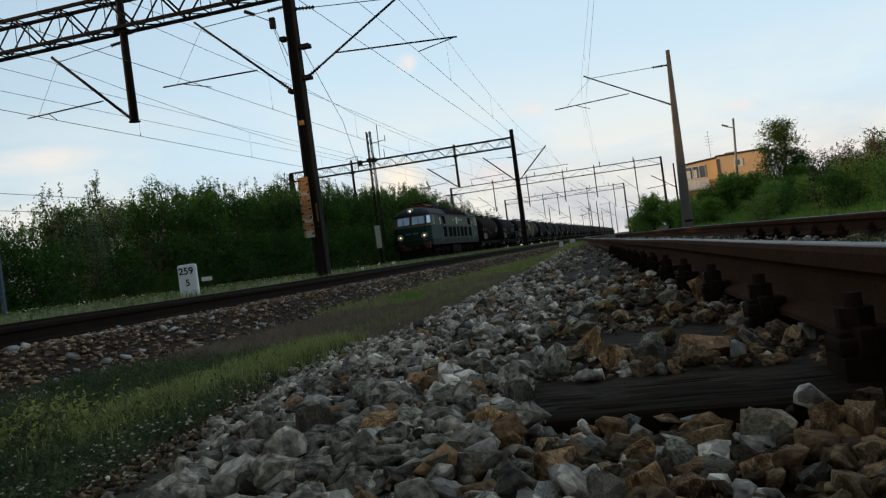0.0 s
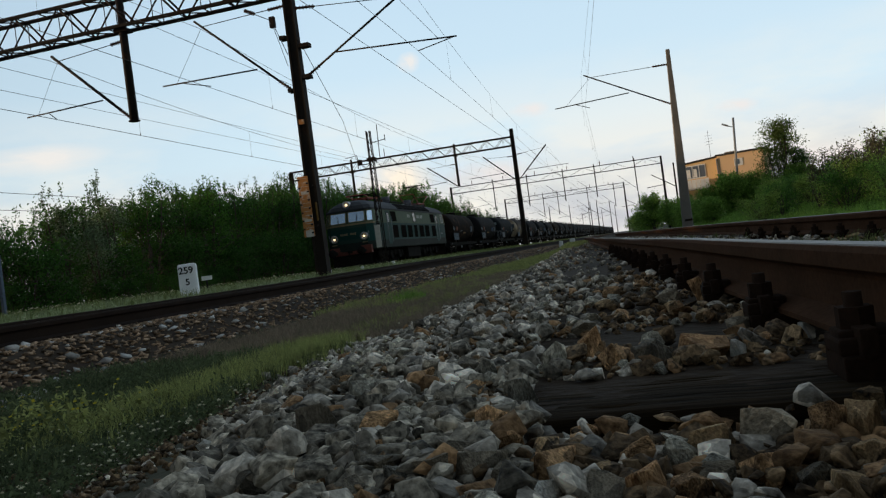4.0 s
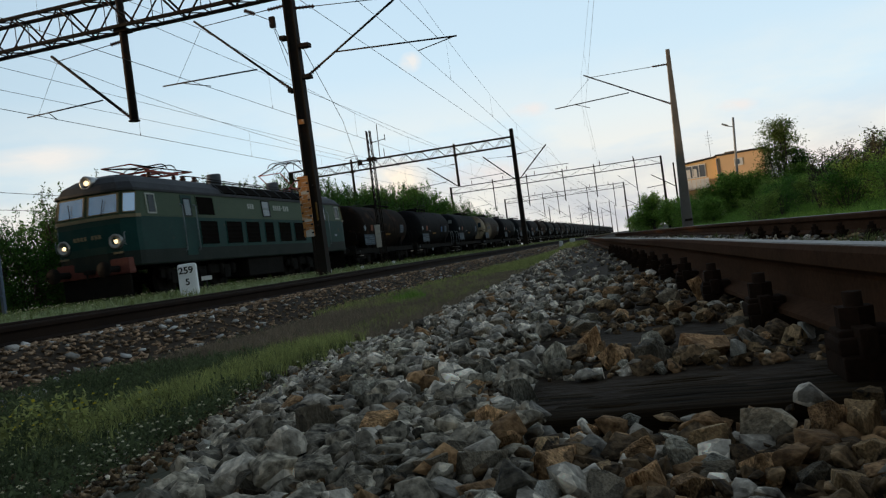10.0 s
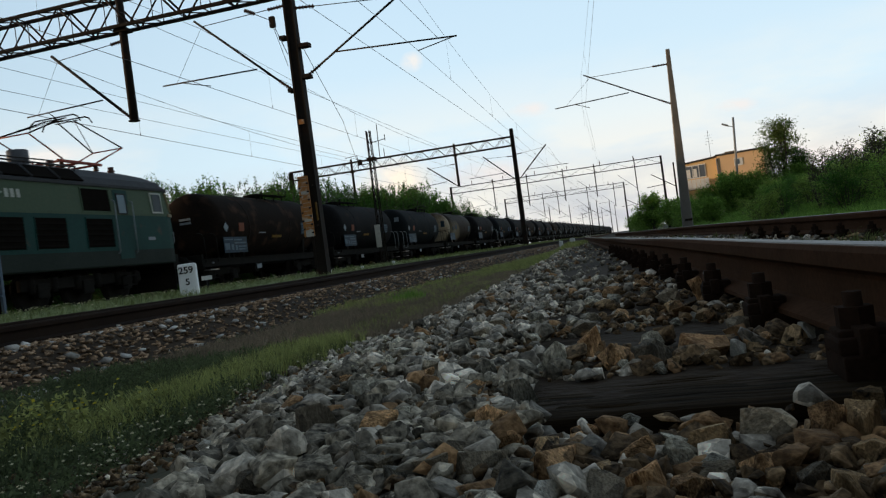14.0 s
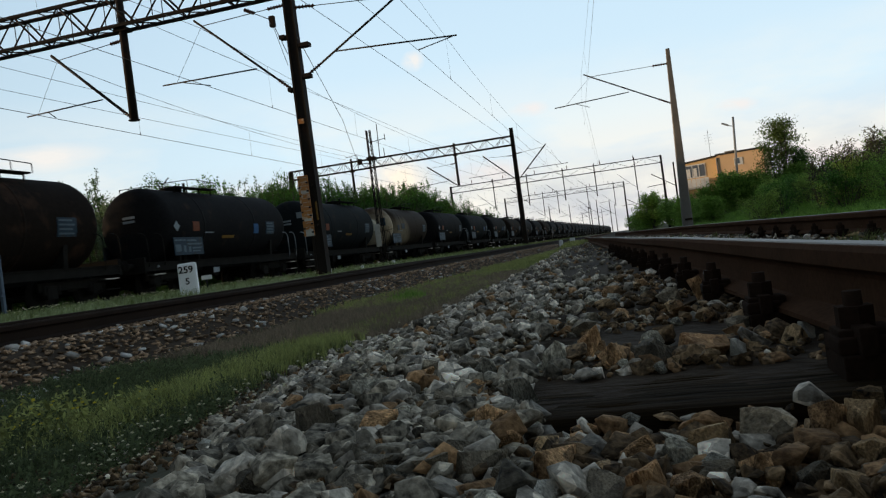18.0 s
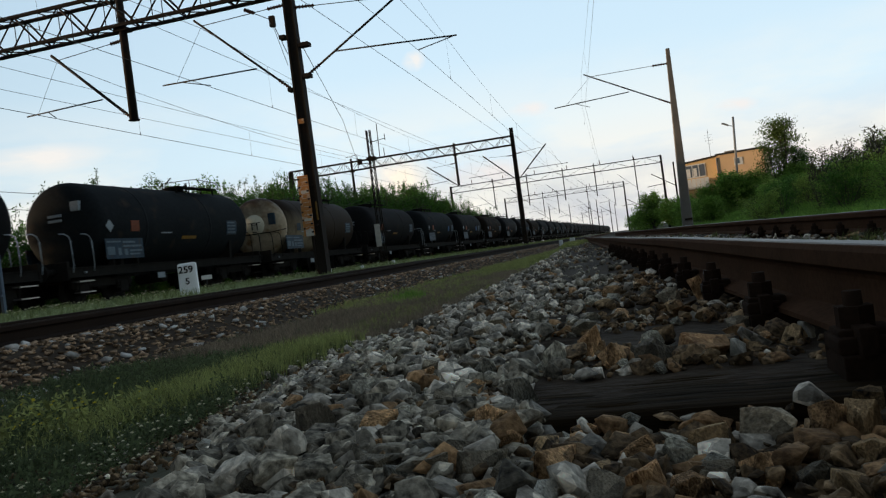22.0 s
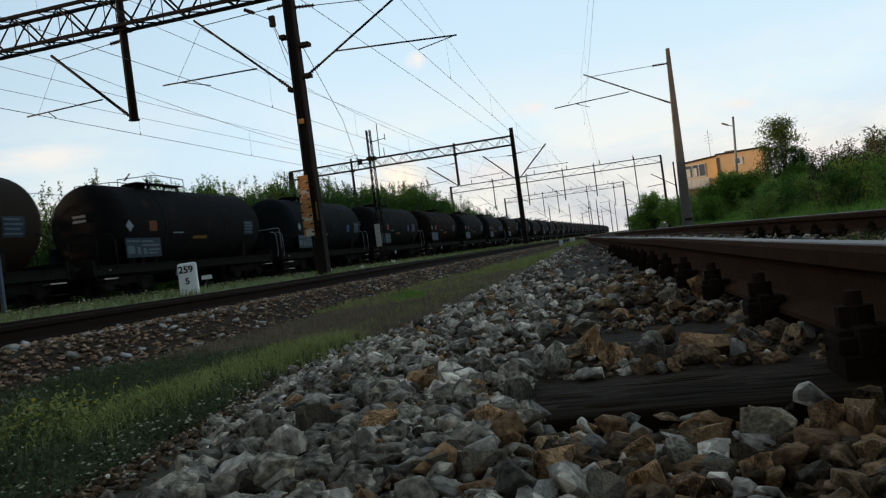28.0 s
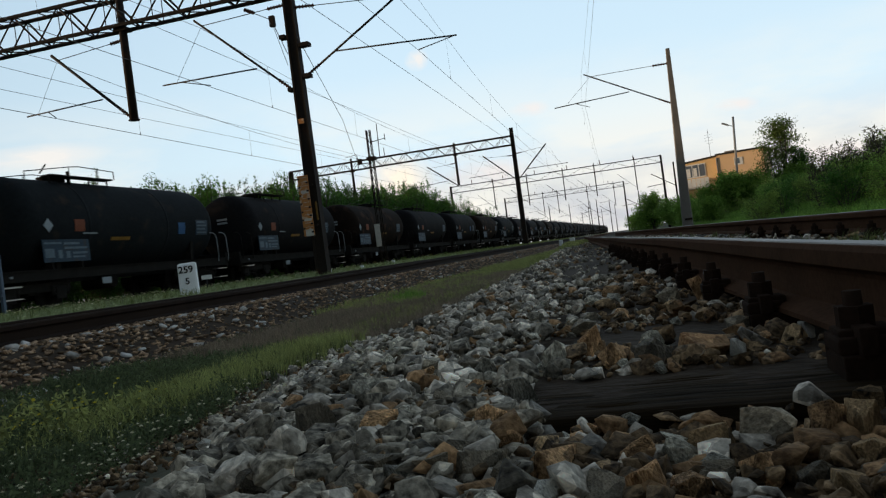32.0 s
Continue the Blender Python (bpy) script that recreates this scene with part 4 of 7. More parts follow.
        if not end_disc:
            b2 = bmesh.new()
            box(b2, -0.006, 0.006, -0.13, 0.13, -0.13, 0.13, m=Matrix.Translation((s * (r + 0.006), 2.92, 2.28)) @ pose(0, 0, 0, 45, 0, 0))
            part("placard", b2, M_LETTER, root, "pale diamond placard")
        plate("sooty_plate", 5.0, 5.7, 2.2, 2.55, M_PANEL, "blackened square plate") if end_disc else plate("amber_stripe", 5.85, 6.75, 1.86, 1.96, M_YELLOW, "amber stripe")
        if blue:
            plate("blue_label", 8.55, 8.95, 2.02, 2.40, M_BLUE, "small blue label")
        p = plate("notice_panel", 9.65, 10.4, 1.98, 2.50, M_PANEL, "bluish notice panel with plain bars of writing")
        for k in range(4):
            plate("bar", 9.7, 10.3 - 0.08 * (k % 2), 2.04 + 0.12 * k, 2.09 + 0.12 * k, M_BAR, "", 0.012)
        plate("small_plate", 4.6, 5.2, 2.05, 2.09, M_LETTER, "thin white mark")
    for y in (0.91 + FRONT, 11.39) if end in ("bars", "patch") else ():
        for z in (2.54, 2.68):
            bm = bmesh.new()
            box(bm, -0.20, 0.24, y - 0.03, y + 0.03, z, z + 0.08, 0.004)
            part("end_plate", bm, M_LETTER, root, "white bar on the tank's end")
    if end == "rail":
        bm = bmesh.new()
        tube(bm, [(1.30, 0.62, 1.2), (1.30, 0.60, 2.16), (1.22, 0.60, 2.24), (-1.22, 0.60, 2.24), (-1.30, 0.60, 2.16), (-1.30, 0.62, 1.2)], 0.016)
        part("end_rail", bm, M_LETTER, root, "pale rail across the end platform")
    if end == "patch":
        bm = bmesh.new()
        box(bm, 0.55, 0.83, 0.93 + FRONT, 1.06 + FRONT, 2.80, 3.08, 0.005)
        part("grey_patch", bm, M_LETTER, root, "faded grey square patch")
    if end_disc:
        bm = bmesh.new()
        lathe(bm, [(0.05, 0.0), (0.47, 0.0), (0.47, 0.015), (0.05, 0.02)], 32, Matrix.Translation((0.05, 0.93 + FRONT, 2.50)) @ pose(0, 0, 0, 90, 0, 0))
        disc = part("end_disc", bm, M_DISC, root, "round white sign with a dark plain mark")
        for a, b, c, d in ((-0.28, 0.30, 0.04, 0.07), (-0.13, -0.09, -0.26, 0.04), (0.11, 0.15, -0.26, 0.04), (-0.09, 0.11, -0.04, -0.01)):
            bm = bmesh.new()
            box(bm, 0.05 + a, 0.05 + b, 0.893 + FRONT, 0.909 + FRONT, 2.55 + c, 2.55 + d)
            part("mark", bm, M_UNDER, disc)
        for x0, x1, z0, z1 in ((0.72, 1.02, 2.45, 2.95), (-1.0, -0.72, 2.45, 2.75)):
            bm = bmesh.new()
            box(bm, x0, x1, 0.93 + FRONT, 1.05 + FRONT, z0, z1, 0.01)
            part("end_label", bm, M_PANEL, root, "dark square label")
        bm = bmesh.new()
        tube(bm, [(1.33, 1.32 + FRONT, 2.2), (0.9, 0.88 + FRONT, 2.12), (-0.9, 0.88 + FRONT, 2.12), (-1.33, 1.32 + FRONT, 2.2)], 0.02)
        part("end_rail", bm, M_UNDER, root)
    for yc in (2.25, 10.05):
        bm = bmesh.new()
        for s in (-1, 1):
            box(bm, s * 1.0 - 0.06, s * 1.0 + 0.06, yc - 1.35, yc + 1.35, 0.55, 0.80, 0.03)
            for d in (-0.9, 0.9):
                box(bm, s * 1.0 - 0.11, s * 1.0 + 0.11, yc + d - 0.2, yc + d + 0.2, 0.34, 0.70, 0.03)
                for q in (-0.27, 0.27):
                    rod(bm, (s * 1.05, yc + d + q, 0.45), (s * 1.05, yc + d + q, 0.72), 0.07, n=8)
        box(bm, -1.0, 1.0, yc - 0.2, yc + 0.2, 0.5, 0.85, 0.02)
        bg = part("bogie", bm, M_UNDER, root, "black two-axle bogie")
        for d in (-0.9, 0.9):
            wheelset(bg, 0, yc + d, 0.46, spin)
    bm = bmesh.new()
    rod(bm, (-0.5, 6.2, 0.72), (0.5, 6.2, 0.72), 0.22, n=14)
    box(bm, -0.06, 0.06, 0.55, 11.8, 0.80, 1.05)
    part("brake_gear", bm, M_UNDER, root)
    groups = (("data_panel", "hazard_plate", "placard"), ("amber_stripe", "small_plate", "sooty_plate"), ("blue_label", "notice_panel"), ("manhole_dome", "walkway", "top_railing", "ladder"))
    for names, shift in zip(groups, shifts):
        for ob in root.children:
            if ob.name.split(".")[0] in names:
                ob.location.y += shift
    return root


# how far each wagon's panels, stripe, notice and roof gear sit from the common place
SHIFTS = ((-0.5, 0.57, -0.3, 2.6), (-0.4, -0.25, -0.47, -0.3), (-0.45, 0.5, -0.3, 3.3), (-0.5, -0.65, 0.0, 2.9), (-0.55, 0.15, 0.0, -0.15), (-0.25, -0.56, 0.25, -0.3))


def build_train():
    TRAIN.append((build_loco(), 0.0))
    kinds = [("dark brown rusty tank wagon with a railed walkway", 1, False), ("sooty black tank wagon with blue-grey data panels", 0, False), ("dark slate tank wagon with pale end handrails", 3, False), ("dusty tan tank wagon with a round white end sign", 2, True), ("sooty black tank wagon with an amber side stripe", 0, False)]
    order = [0, 1, 2, 3, 4, 2, 1, 0, 4, 1, 0, 2]
    made = {}
    for k in range(40):
        kind = order[k] if k < len(order) else (k * 7) % 5
        if kind == 3 and k > 11:
            kind = 1
        label, tm, disc = kinds[kind]
        if k < 6:
            w = build_wagon(M_TANK[tm], label, disc, True, SHIFTS[k], ((M_UNDER, M_UNDER), (M_UNDER, M_LETTER), (M_LETTER, M_UNDER), (M_UNDER, M_UNDER), (M_UNDER, M_UNDER), (M_LETTER, M_LETTER))[k], ((-0.5, 0.1), (0.65, -0.05)) if k == 5 else ((0.14, 1.0), (0.70, -0.04)), ("bars", "bars", "patch", "disc", "bars", "rail")[k], k in (1, 5))
            made.setdefault(kind, w)
        else:
            w = copy_thing(made[kind], Matrix.Identity(4))
            w.name = "tank_wagon"
        TRAIN.append((w, 19.1 + 12.30 * k if k else 18.9))


build_train()


def place(t):
    """Place of the locomotive's front, smoothly between the keys."""
    ts, ss = [k[0] for k in S_KEYS], [k[1] for k in S_KEYS]
    i = max(1, min(len(ts) - 3, int(t // 2)))
    out = 0.0
    for a in range(i - 1, i + 3):
        w = 1.0
        for b in range(i - 1, i + 3):
            if b != a:
                w *= (t - ts[b]) / (ts[a] - ts[b])
        out += w * ss[a]
    return out


def motions():
    for ob, back in TRAIN:
        walk(ob, [(t, pose(TRAIN_X, s + back, 0)) for t, s in S_KEYS])
    for ob, (x, y, z), r in SPIN:
        n = 214
        rows = []
        for k in range(n + 1):
            t = 32.0 * k / n
            rows.append((t, pose(x, y, z, math.degrees((57.91 - place(t)) / r), 0, 0)))
        walk(ob, rows)
    walk(CLOUD, [(0.0, pose(*CLOUD_PLACE[0])), (9.0, pose(*CLOUD_PLACE[1])), (32.0, pose(*CLOUD_PLACE[2]))])

# ---- overhead line ----
M_POST = paint("rusty_dark_post", (0.010, 0.008, 0.0065), (0.030, 0.023, 0.018), 0.85, 0.0, scale=1.6, fine=25, bump=0.15, rust=(0.035, 0.018, 0.011), rust_at=0.62)
M_SCALE = paint("orange_ruler_paint", (0.36, 0.14, 0.04), (0.52, 0.24, 0.08), 0.6, scale=5, fine=40, bump=0.05, rust=(0.55, 0.50, 0.42), rust_at=0.60)
M_DIRTYWHITE = paint("dirty_white_board", (0.36, 0.34, 0.30), (0.62, 0.60, 0.55), 0.7, scale=5, fine=40, bump=0.05)
M_BLUEPOST = paint("blue_grey_post_paint", (0.05, 0.07, 0.10), (0.10, 0.13, 0.17), 0.6, scale=3, fine=40, bump=0.1)
M_ZINC = paint("pale_galvanised_post", (0.20, 0.20, 0.19), (0.36, 0.35, 0.33), 0.6, 0.3, scale=1.5, fine=30, bump=0.1)


def lattice_beam(root, x0, x1, y, z0, z1, deep, step, rc, rb):
    """A box girder of four chords with bracing, laid across the tracks."""
    for z in (z0, z1):
        for d in (-deep / 2, deep / 2):
            bm = bmesh.new()
            box(bm, x0, x1, y + d - rc, y + d + rc, z - rc, z + rc)
            part("chord", bm, M_POST, root)
    n = int(round((x1 - x0) / step))
    w = (x1 - x0) / n
    far = bmesh.new()
    for k in range(n):
        a = x0 + k * w
        for d in (-deep / 2, deep / 2):
            for p, q, r in (((a, y + d, z0), (a + w / 2, y + d, z1), rb), ((a + w / 2, y + d, z1), (a + w, y + d, z0), rb), ((a + w / 2, y + d, z0), (a + w / 2, y + d, z1), rb * 0.5)):
                if y < 80:
                    part("brace", rod(bmesh.new(), p, q, r, n=4), M_POST, root)
                else:
                    rod(far, p, q, r, n=4)
    if y < 80:
        far.free()
    else:
        tagged(part("bracing", far, M_POST, root), kind="stuff")
    bm = bmesh.new()
    for k in range(2 * n + 1):
        a = x0 + k * w / 2
        for z in (z0, z1):
            rod(bm, (a, y - deep / 2, z), (a, y + deep / 2, z), rb * 0.7, n=4)
            if k < 2 * n and k % 2 == 0:
                rod(bm, (a, y - deep / 2, z), (a + w / 2, y + deep / 2, z), rb * 0.6, n=4)
    tagged(part("cross_bracing", bm, M_POST, root), kind="stuff")


def channel_post(root, x, y, z0, z1, w0, w1):
    """A tapered column of two channels with a recessed face between them."""
    bm = bmesh.new()
    rings = []
    for z in np.linspace(z0, z1, 6):
        w = w0 + (w1 - w0) * (z - z0) / (z1 - z0)
        h, d, t = w / 2, w * 0.42, w * 0.17
        rings.append([(x - h, y - d, z), (x - h + t, y - d, z), (x - h + t, y - d * 0.72, z), (x + h - t, y - d * 0.72, z), (x + h - t, y - d, z), (x + h, y - d, z), (x + h, y + d, z), (x - h, y + d, z)])
    loft(bm, rings)
    return part("post", bm, M_POST, root, "rusty tapered column")


def insulator(root, p, q):
    """A string of sheds from p to q."""
    p, q = Vector(p), Vector(q)
    n = 6
    prof = [(0.02, 0)]
    L = (q - p).length
    for k in range(n):
        h = L * (k + 0.3) / n
        prof += [(0.03, h), (0.06, h + L * 0.03), (0.03, h + L * 0.08)]
    prof.append((0.02, L))
    bm = bmesh.new()
    lathe(bm, prof, 10, Matrix.Translation(p) @ (q - p).to_track_quat("Z", "Y").to_matrix().to_4x4())
    return part("insulator", bm, M_CERAMIC, root, "brown ribbed insulator")


def bracket(root, foot, tip, tie, reg0, reg1, drop_to, y, r=0.032, at=0.72):
    """A hinged cantilever in the plane y: inclined tube, top tie, registration arm with a steady arm. Points are (x, z)."""
    f, t = Vector((foot[0], y, foot[1])), Vector((tip[0], y, tip[1]))
    bm = bmesh.new()
    g = f.lerp(t, 0.14)
    rod(bm, g, t, r, n=8)
    arm = part("cantilever", bm, M_STEEL, root, "slanted cantilever tube")
    insulator(arm, f, g)
    ti = Vector((tie[0], y, tie[1]))
    near = t.lerp(f, 0.08)
    bm = bmesh.new()
    rod(bm, near, near.lerp(ti, 0.8), 0.012, n=5)
    part("tie", bm, M_STEEL, arm)
    insulator(arm, near.lerp(ti, 0.8), ti)
    a, b = Vector((reg0[0], y, reg0[1])), Vector((reg1[0], y, reg1[1]))
    bm = bmesh.new()
    rod(bm, a, b, 0.022, n=6)
    part("registration_arm", bm, M_STEEL, arm)
    c = a.lerp(b, at)
    e = Vector((drop_to[0], y, drop_to[1]))
    bm = bmesh.new()
    rod(bm, c, e, 0.014, n=5)
    rod(bm, near, a.lerp(b, 0.85), 0.006, n=4)
    part("steady_arm", bm, M_STEEL, arm)


def wire(name, pts, r, label, category="overhead wire"):
    cu = bpy.data.curves.new(name, "CURVE")
    cu.dimensions, cu.bevel_depth, cu.bevel_resolution = "3D", r, 1
    sp = cu.splines.new("POLY")
    sp.points.add(len(pts) - 1)
    for p, v in zip(sp.points, pts):
        p.co = (*v, 1)
    tmp = bpy.data.objects.new(name, cu)
    me = bpy.data.meshes.new_from_object(tmp)
    bpy.data.objects.remove(tmp)
    bpy.data.curves.remove(cu)
    ob = mesh_part(name, me, M_WIRE, None)
    return tagged(ob, label, category, "overhead wires")


def span(xf, supports, zc, zm, sag, label, thick=1.0):
    """Contact wire, its messenger and the droppers between supports along one track."""
    wire("contact_wire", [(xf(y), y, zc) for y in supports], 0.0075 * thick, "taut copper contact wire above " + label)
    pts, drops = [], []
    for a, b in zip(supports[:-1], supports[1:]):
        n = 10
        for k in range(n):
            u = k / n
            y = a + (b - a) * u
            z = zm - sag * 4 * u * (1 - u)
            pts.append((xf(y), y, z))
            if k % 2 == 1:
                drops.append((xf(y), y, z))
    pts.append((xf(supports[-1]), supports[-1], zm))
    ob = wire("messenger_wire", pts, 0.0062 * thick, "sagging messenger wire above " + label)
    bm = bmesh.new()
    for x, y, z in drops:
        rod(bm, (x, y, zc), (x, y, z), 0.0035 * thick, n=4)
        rod(bm, (x, y, zc - 0.01), (x, y, zc + 0.09), 0.011 * thick, n=5)
    part("dropper", bm, M_WIRE, ob)


def drop_post(root, x, y, z0, z1, r):
    bm = bmesh.new()
    rod(bm, (x, y, z0), (x, y, z1), r, r * 0.85, n=12)
    rod(bm, (x, y, z0 - 0.03), (x, y, z0), r * 1.3, n=12)
    box(bm, x - r * 1.6, x + r * 1.6, y - r * 1.4, y + r * 1.4, 7.78, 7.88)
    return part("drop_post", bm, M_POST, root, "hanging round drop post")


def build_catenary():
    y = 20.5
    g = thing("catenary_gantry", Matrix.Identity(4), "dark steel gantry with lattice beam, drop post and brackets", "gantry", "catenary gantries")
    channel_post(g, -8.405, y, -0.2, 9.3, 0.34, 0.27)
    lattice_beam(g, -30.0, -8.6, y, 7.90, 8.82, 0.55, 1.55, 0.045, 0.032)
    channel_post(g, -30.2, y, -0.2, 9.3, 0.52, 0.36)
    drop_post(g, -13.61, y, 5.22, 9.2, 0.125)
    bracket(g, (-13.70, 5.30), (-16.10, 7.55), (-13.62, 7.55), (-14.56, 5.97), (-17.20, 5.90), (-16.20, 5.70), y, 0.045)
    bracket(g, (-8.60, 5.20), (-11.32, 7.66), (-8.55, 7.55), (-9.59, 5.97), (-12.55, 6.02), (-11.05, 5.76), y, at=0.80)
    bracket(g, (-8.16, 5.50), (-5.10, 7.28), (-8.25, 7.42), (-7.22, 6.02), (-3.87, 5.81), (-4.95, 5.62), y, at=0.985)
    # a tensioned feeder and its isolator beside the column
    bm = bmesh.new()
    box(bm, -9.03, -8.88, y - 0.06, y + 0.06, 7.02, 7.32, 0.01)
    rod(bm, (-9.75, y, 7.66), (-8.95, y, 7.2), 0.012, n=5)
    rod(bm, (-8.92, y, 7.05), (-8.62, y, 6.2), 0.01, n=5)
    rod(bm, (-8.95, y, 7.05), (-8.66, y, 5.9), 0.008, n=5)
    part("isolator", bm, M_POST, g, "small rusty isolator box")
    insulator(g, (-9.75, y, 7.66), (-9.45, y, 7.5))
    for x0, x1, z in ((-8.78, -8.6, 6.66), (-8.24, -7.95, 6.35), (-8.72, -8.6, 5.2), (-8.24, -8.02, 5.5)):
        bm = bmesh.new()
        box(bm, x0, x1, y - 0.12, y + 0.12, z - 0.05, z + 0.06, 0.01)
        part("clamp", bm, M_POST, g)
    bm = bmesh.new()
    box(bm, -8.46, -8.32, y - 0.25, y - 0.2, 4.20, 4.33)
    part("small_plate", bm, M_SCALE, g, "small reddish plate")
    # ruler board on the column
    rb = thing("ruler_board", Matrix.Identity(4), "tall orange and white ruler board with dark tick marks", "sign")
    bm = bmesh.new()
    box(bm, -8.70, -8.40, y - 0.30, y - 0.27, 1.14, 2.79, 0.004)
    board = part("board", bm, M_SCALE, rb)
    for k in range(14):
        z = 1.22 + 0.112 * k
        x0, x1 = (-8.695, -8.64) if k % 2 else (-8.47, -8.405)
        bm = bmesh.new()
        box(bm, x0, x1, y - 0.306, y - 0.30, z, z + 0.045)
        part("tick", bm, M_BLACK, rb)
        bm = bmesh.new()
        box(bm, -8.62, -8.42, y - 0.3045, y - 0.30, z + 0.05, z + 0.058)
        part("line", bm, M_DIRTYWHITE, rb)
    for z0, z1 in ((1.14, 1.32), (2.30, 2.38), (1.55, 1.62)):
        bm = bmesh.new()
        box(bm, -8.64, -8.42, y - 0.3035, y - 0.30, z0, z1)
        part("bare_patch", bm, M_DIRTYWHITE, rb)
    bm = bmesh.new()
    box(bm, -8.30, -8.26, y - 0.24, y - 0.215, 1.55, 2.05)
    part("yellow_strip", bm, M_YELLOW, rb, "narrow yellow strip")
    bm = bmesh.new()
    for z in (1.4, 2.5):
        box(bm, -8.6, -8.3, y - 0.27, y - 0.2, z, z + 0.04)
    part("fixing", bm, M_POST, rb)

    # second gantry
    y = 62.0
    g = thing("catenary_gantry", Matrix.Identity(4), "dark steel gantry with thin lattice beam over the tracks", "gantry", "catenary gantries")
    channel_post(g, -8.42, y, -0.2, 9.25, 0.38, 0.28)
    channel_post(g, -27.2, y, -0.2, 8.6, 0.42, 0.33)
    lattice_beam(g, -27.2, -8.5, y, 7.92, 8.62, 0.5, 1.3, 0.038, 0.018)
    drop_post(g, -13.1, y, 5.45, 8.8, 0.105)
    drop_post(g, -21.8, y, 5.7, 8.9, 0.105)
    bracket(g, (-13.2, 5.45), (-15.5, 7.25), (-13.15, 7.2), (-14.0, 5.9), (-16.9, 5.72), (-16.3, 5.66), y, 0.05)
    bracket(g, (-8.6, 5.3), (-10.9, 7.4), (-8.6, 7.1), (-9.4, 5.9), (-12.2, 5.85), (-11.1, 5.66), y, 0.05)
    bracket(g, (-8.2, 5.3), (-5.9, 7.6), (-8.25, 7.2), (-7.6, 5.9), (-4.4, 5.9), (-5.2, 5.66), y, 0.05)
    m = thing("lattice_mast", Matrix.Translation((-12.6, 39.0, 0.0)) @ Matrix.Diagonal((0.64, 0.64, 0.64, 1)) @ Matrix.Translation((19.72, -61.0, 0.0)), "slim lattice mast with a small aerial and dirty board", "mast")
    for sx in (-0.22, 0.22):
        for sy in (-0.22, 0.22):
            bm = bmesh.new()
            rod(bm, (-19.72 + sx, y - 1 + sy, -0.2), (-19.72 + sx * 0.65, y - 1 + sy * 0.65, 10.9), 0.045, 0.04, n=5)
            part("leg", bm, M_POST, m)
    bm = bmesh.new()
    for k in range(18):
        z, z2 = 0.1 + 0.6 * k, 0.1 + 0.6 * (k + 1)
        k0, k1 = 0.22 * (1 - 0.35 * z / 11), 0.22 * (1 - 0.35 * z2 / 11)
        for s in (-1, 1):
            rod(bm, (-19.72 - k0 * s, y - 1 - k0, z), (-19.72 + k1 * s, y - 1 - k1, z2), 0.022, n=4)
            rod(bm, (-19.72 - k0, y - 1 - k0 * s, z), (-19.72 - k1, y - 1 + k1 * s, z2), 0.022, n=4)
    part("bracing", bm, M_POST, m)
    bm = bmesh.new()
    rod(bm, (-19.0, y - 1, 8.6), (-18.95, y - 1, 11.3), 0.035, n=6)
    rod(bm, (-19.7, y - 1, 9.9), (-18.4, y - 1, 10.05), 0.03, n=6)
    rod(bm, (-18.4, y - 1, 9.9), (-18.4, y - 1, 10.4), 0.03, n=6)
    rod(bm, (-18.95, y - 1, 8.6), (-18.6, y - 1, 8.6), 0.03, n=6)
    rod(bm, (-18.6, y - 1, 8.5), (-18.6, y - 1, 9.3), 0.03, n=6)
    part("aerial", bm, M_POST, m)
    bm = bmesh.new()
    rod(bm, (-19.9, y - 1, 8.3), (-20.9, y - 1, 8.3), 0.035, n=6)
    rod(bm, (-20.9, y - 1, 8.0), (-20.9, y - 1, 9.1), 0.03, n=6)
    rod(bm, (-20.9, y - 1, 9.1), (-21.9, y - 1, 9.0), 0.022, n=6)
    box(bm, -20.85, -20.55, y - 1.12, y - 0.88, 8.3, 8.72, 0.03)
    part("lamp_arm", bm, M_POST, m, "side arm with a small dark lamp")
    bm = bmesh.new()
    box(bm, -20.05, -19.35, y - 1.3, y - 0.7, 8.45, 8.75, 0.03)
    part("cable_box", bm, M_POST, m)
    bm = bmesh.new()
    box(bm, -20.12, -19.68, y - 1.32, y - 1.28, 1.55, 3.35, 0.01)
    part("board", bm, M_DIRTYWHITE, m, "dirty white board")

    # third, fourth and farther gantries
    for y, x0, x1, drops in ((102.0, -22.7, 4.0, (-17.1, -12.7, -8.1, -4.15, 0.78)), (150.0, -23.3, -1.2, (-16.1, -13.4, -7.9, -3.05))):
        g = thing("catenary_gantry", Matrix.Identity(4), "distant slim gantry carrying several drop posts", "gantry", "catenary gantries")
        top = 8.7 if y < 120 else 9.0
        lattice_beam(g, x0, x1, y, top - 0.82, top, 0.5, 4.0, 0.032, 0.010)
        channel_post(g, x0, y, -0.2, top + 0.1, 0.30, 0.24)
        channel_post(g, x1, y, -0.2, top + 0.1, 0.30, 0.24)
        for x in drops:
            bm = bmesh.new()
            rod(bm, (x, y, 4.9), (x, y, top + 0.3), 0.065, n=8)
            part("drop_post", bm, M_POST, g)
            bm = bmesh.new()
            rod(bm, (x, y, 5.2), (x - 2.2, y, 7.2), 0.025, n=5)
            rod(bm, (x - 0.8, y, 5.9), (x - 3.0, y, 5.75), 0.02, n=5)
            part("bracket", bm, M_STEEL, g)
        for k in range(6):
            bm = bmesh.new()
            xx = x0 + (x1 - x0) * (k + 0.7) / 6.5
            rod(bm, (xx, y, top), (xx, y, top + 0.55), 0.05, n=5)
            part("line_insulator", bm, M_CERAMIC, g)
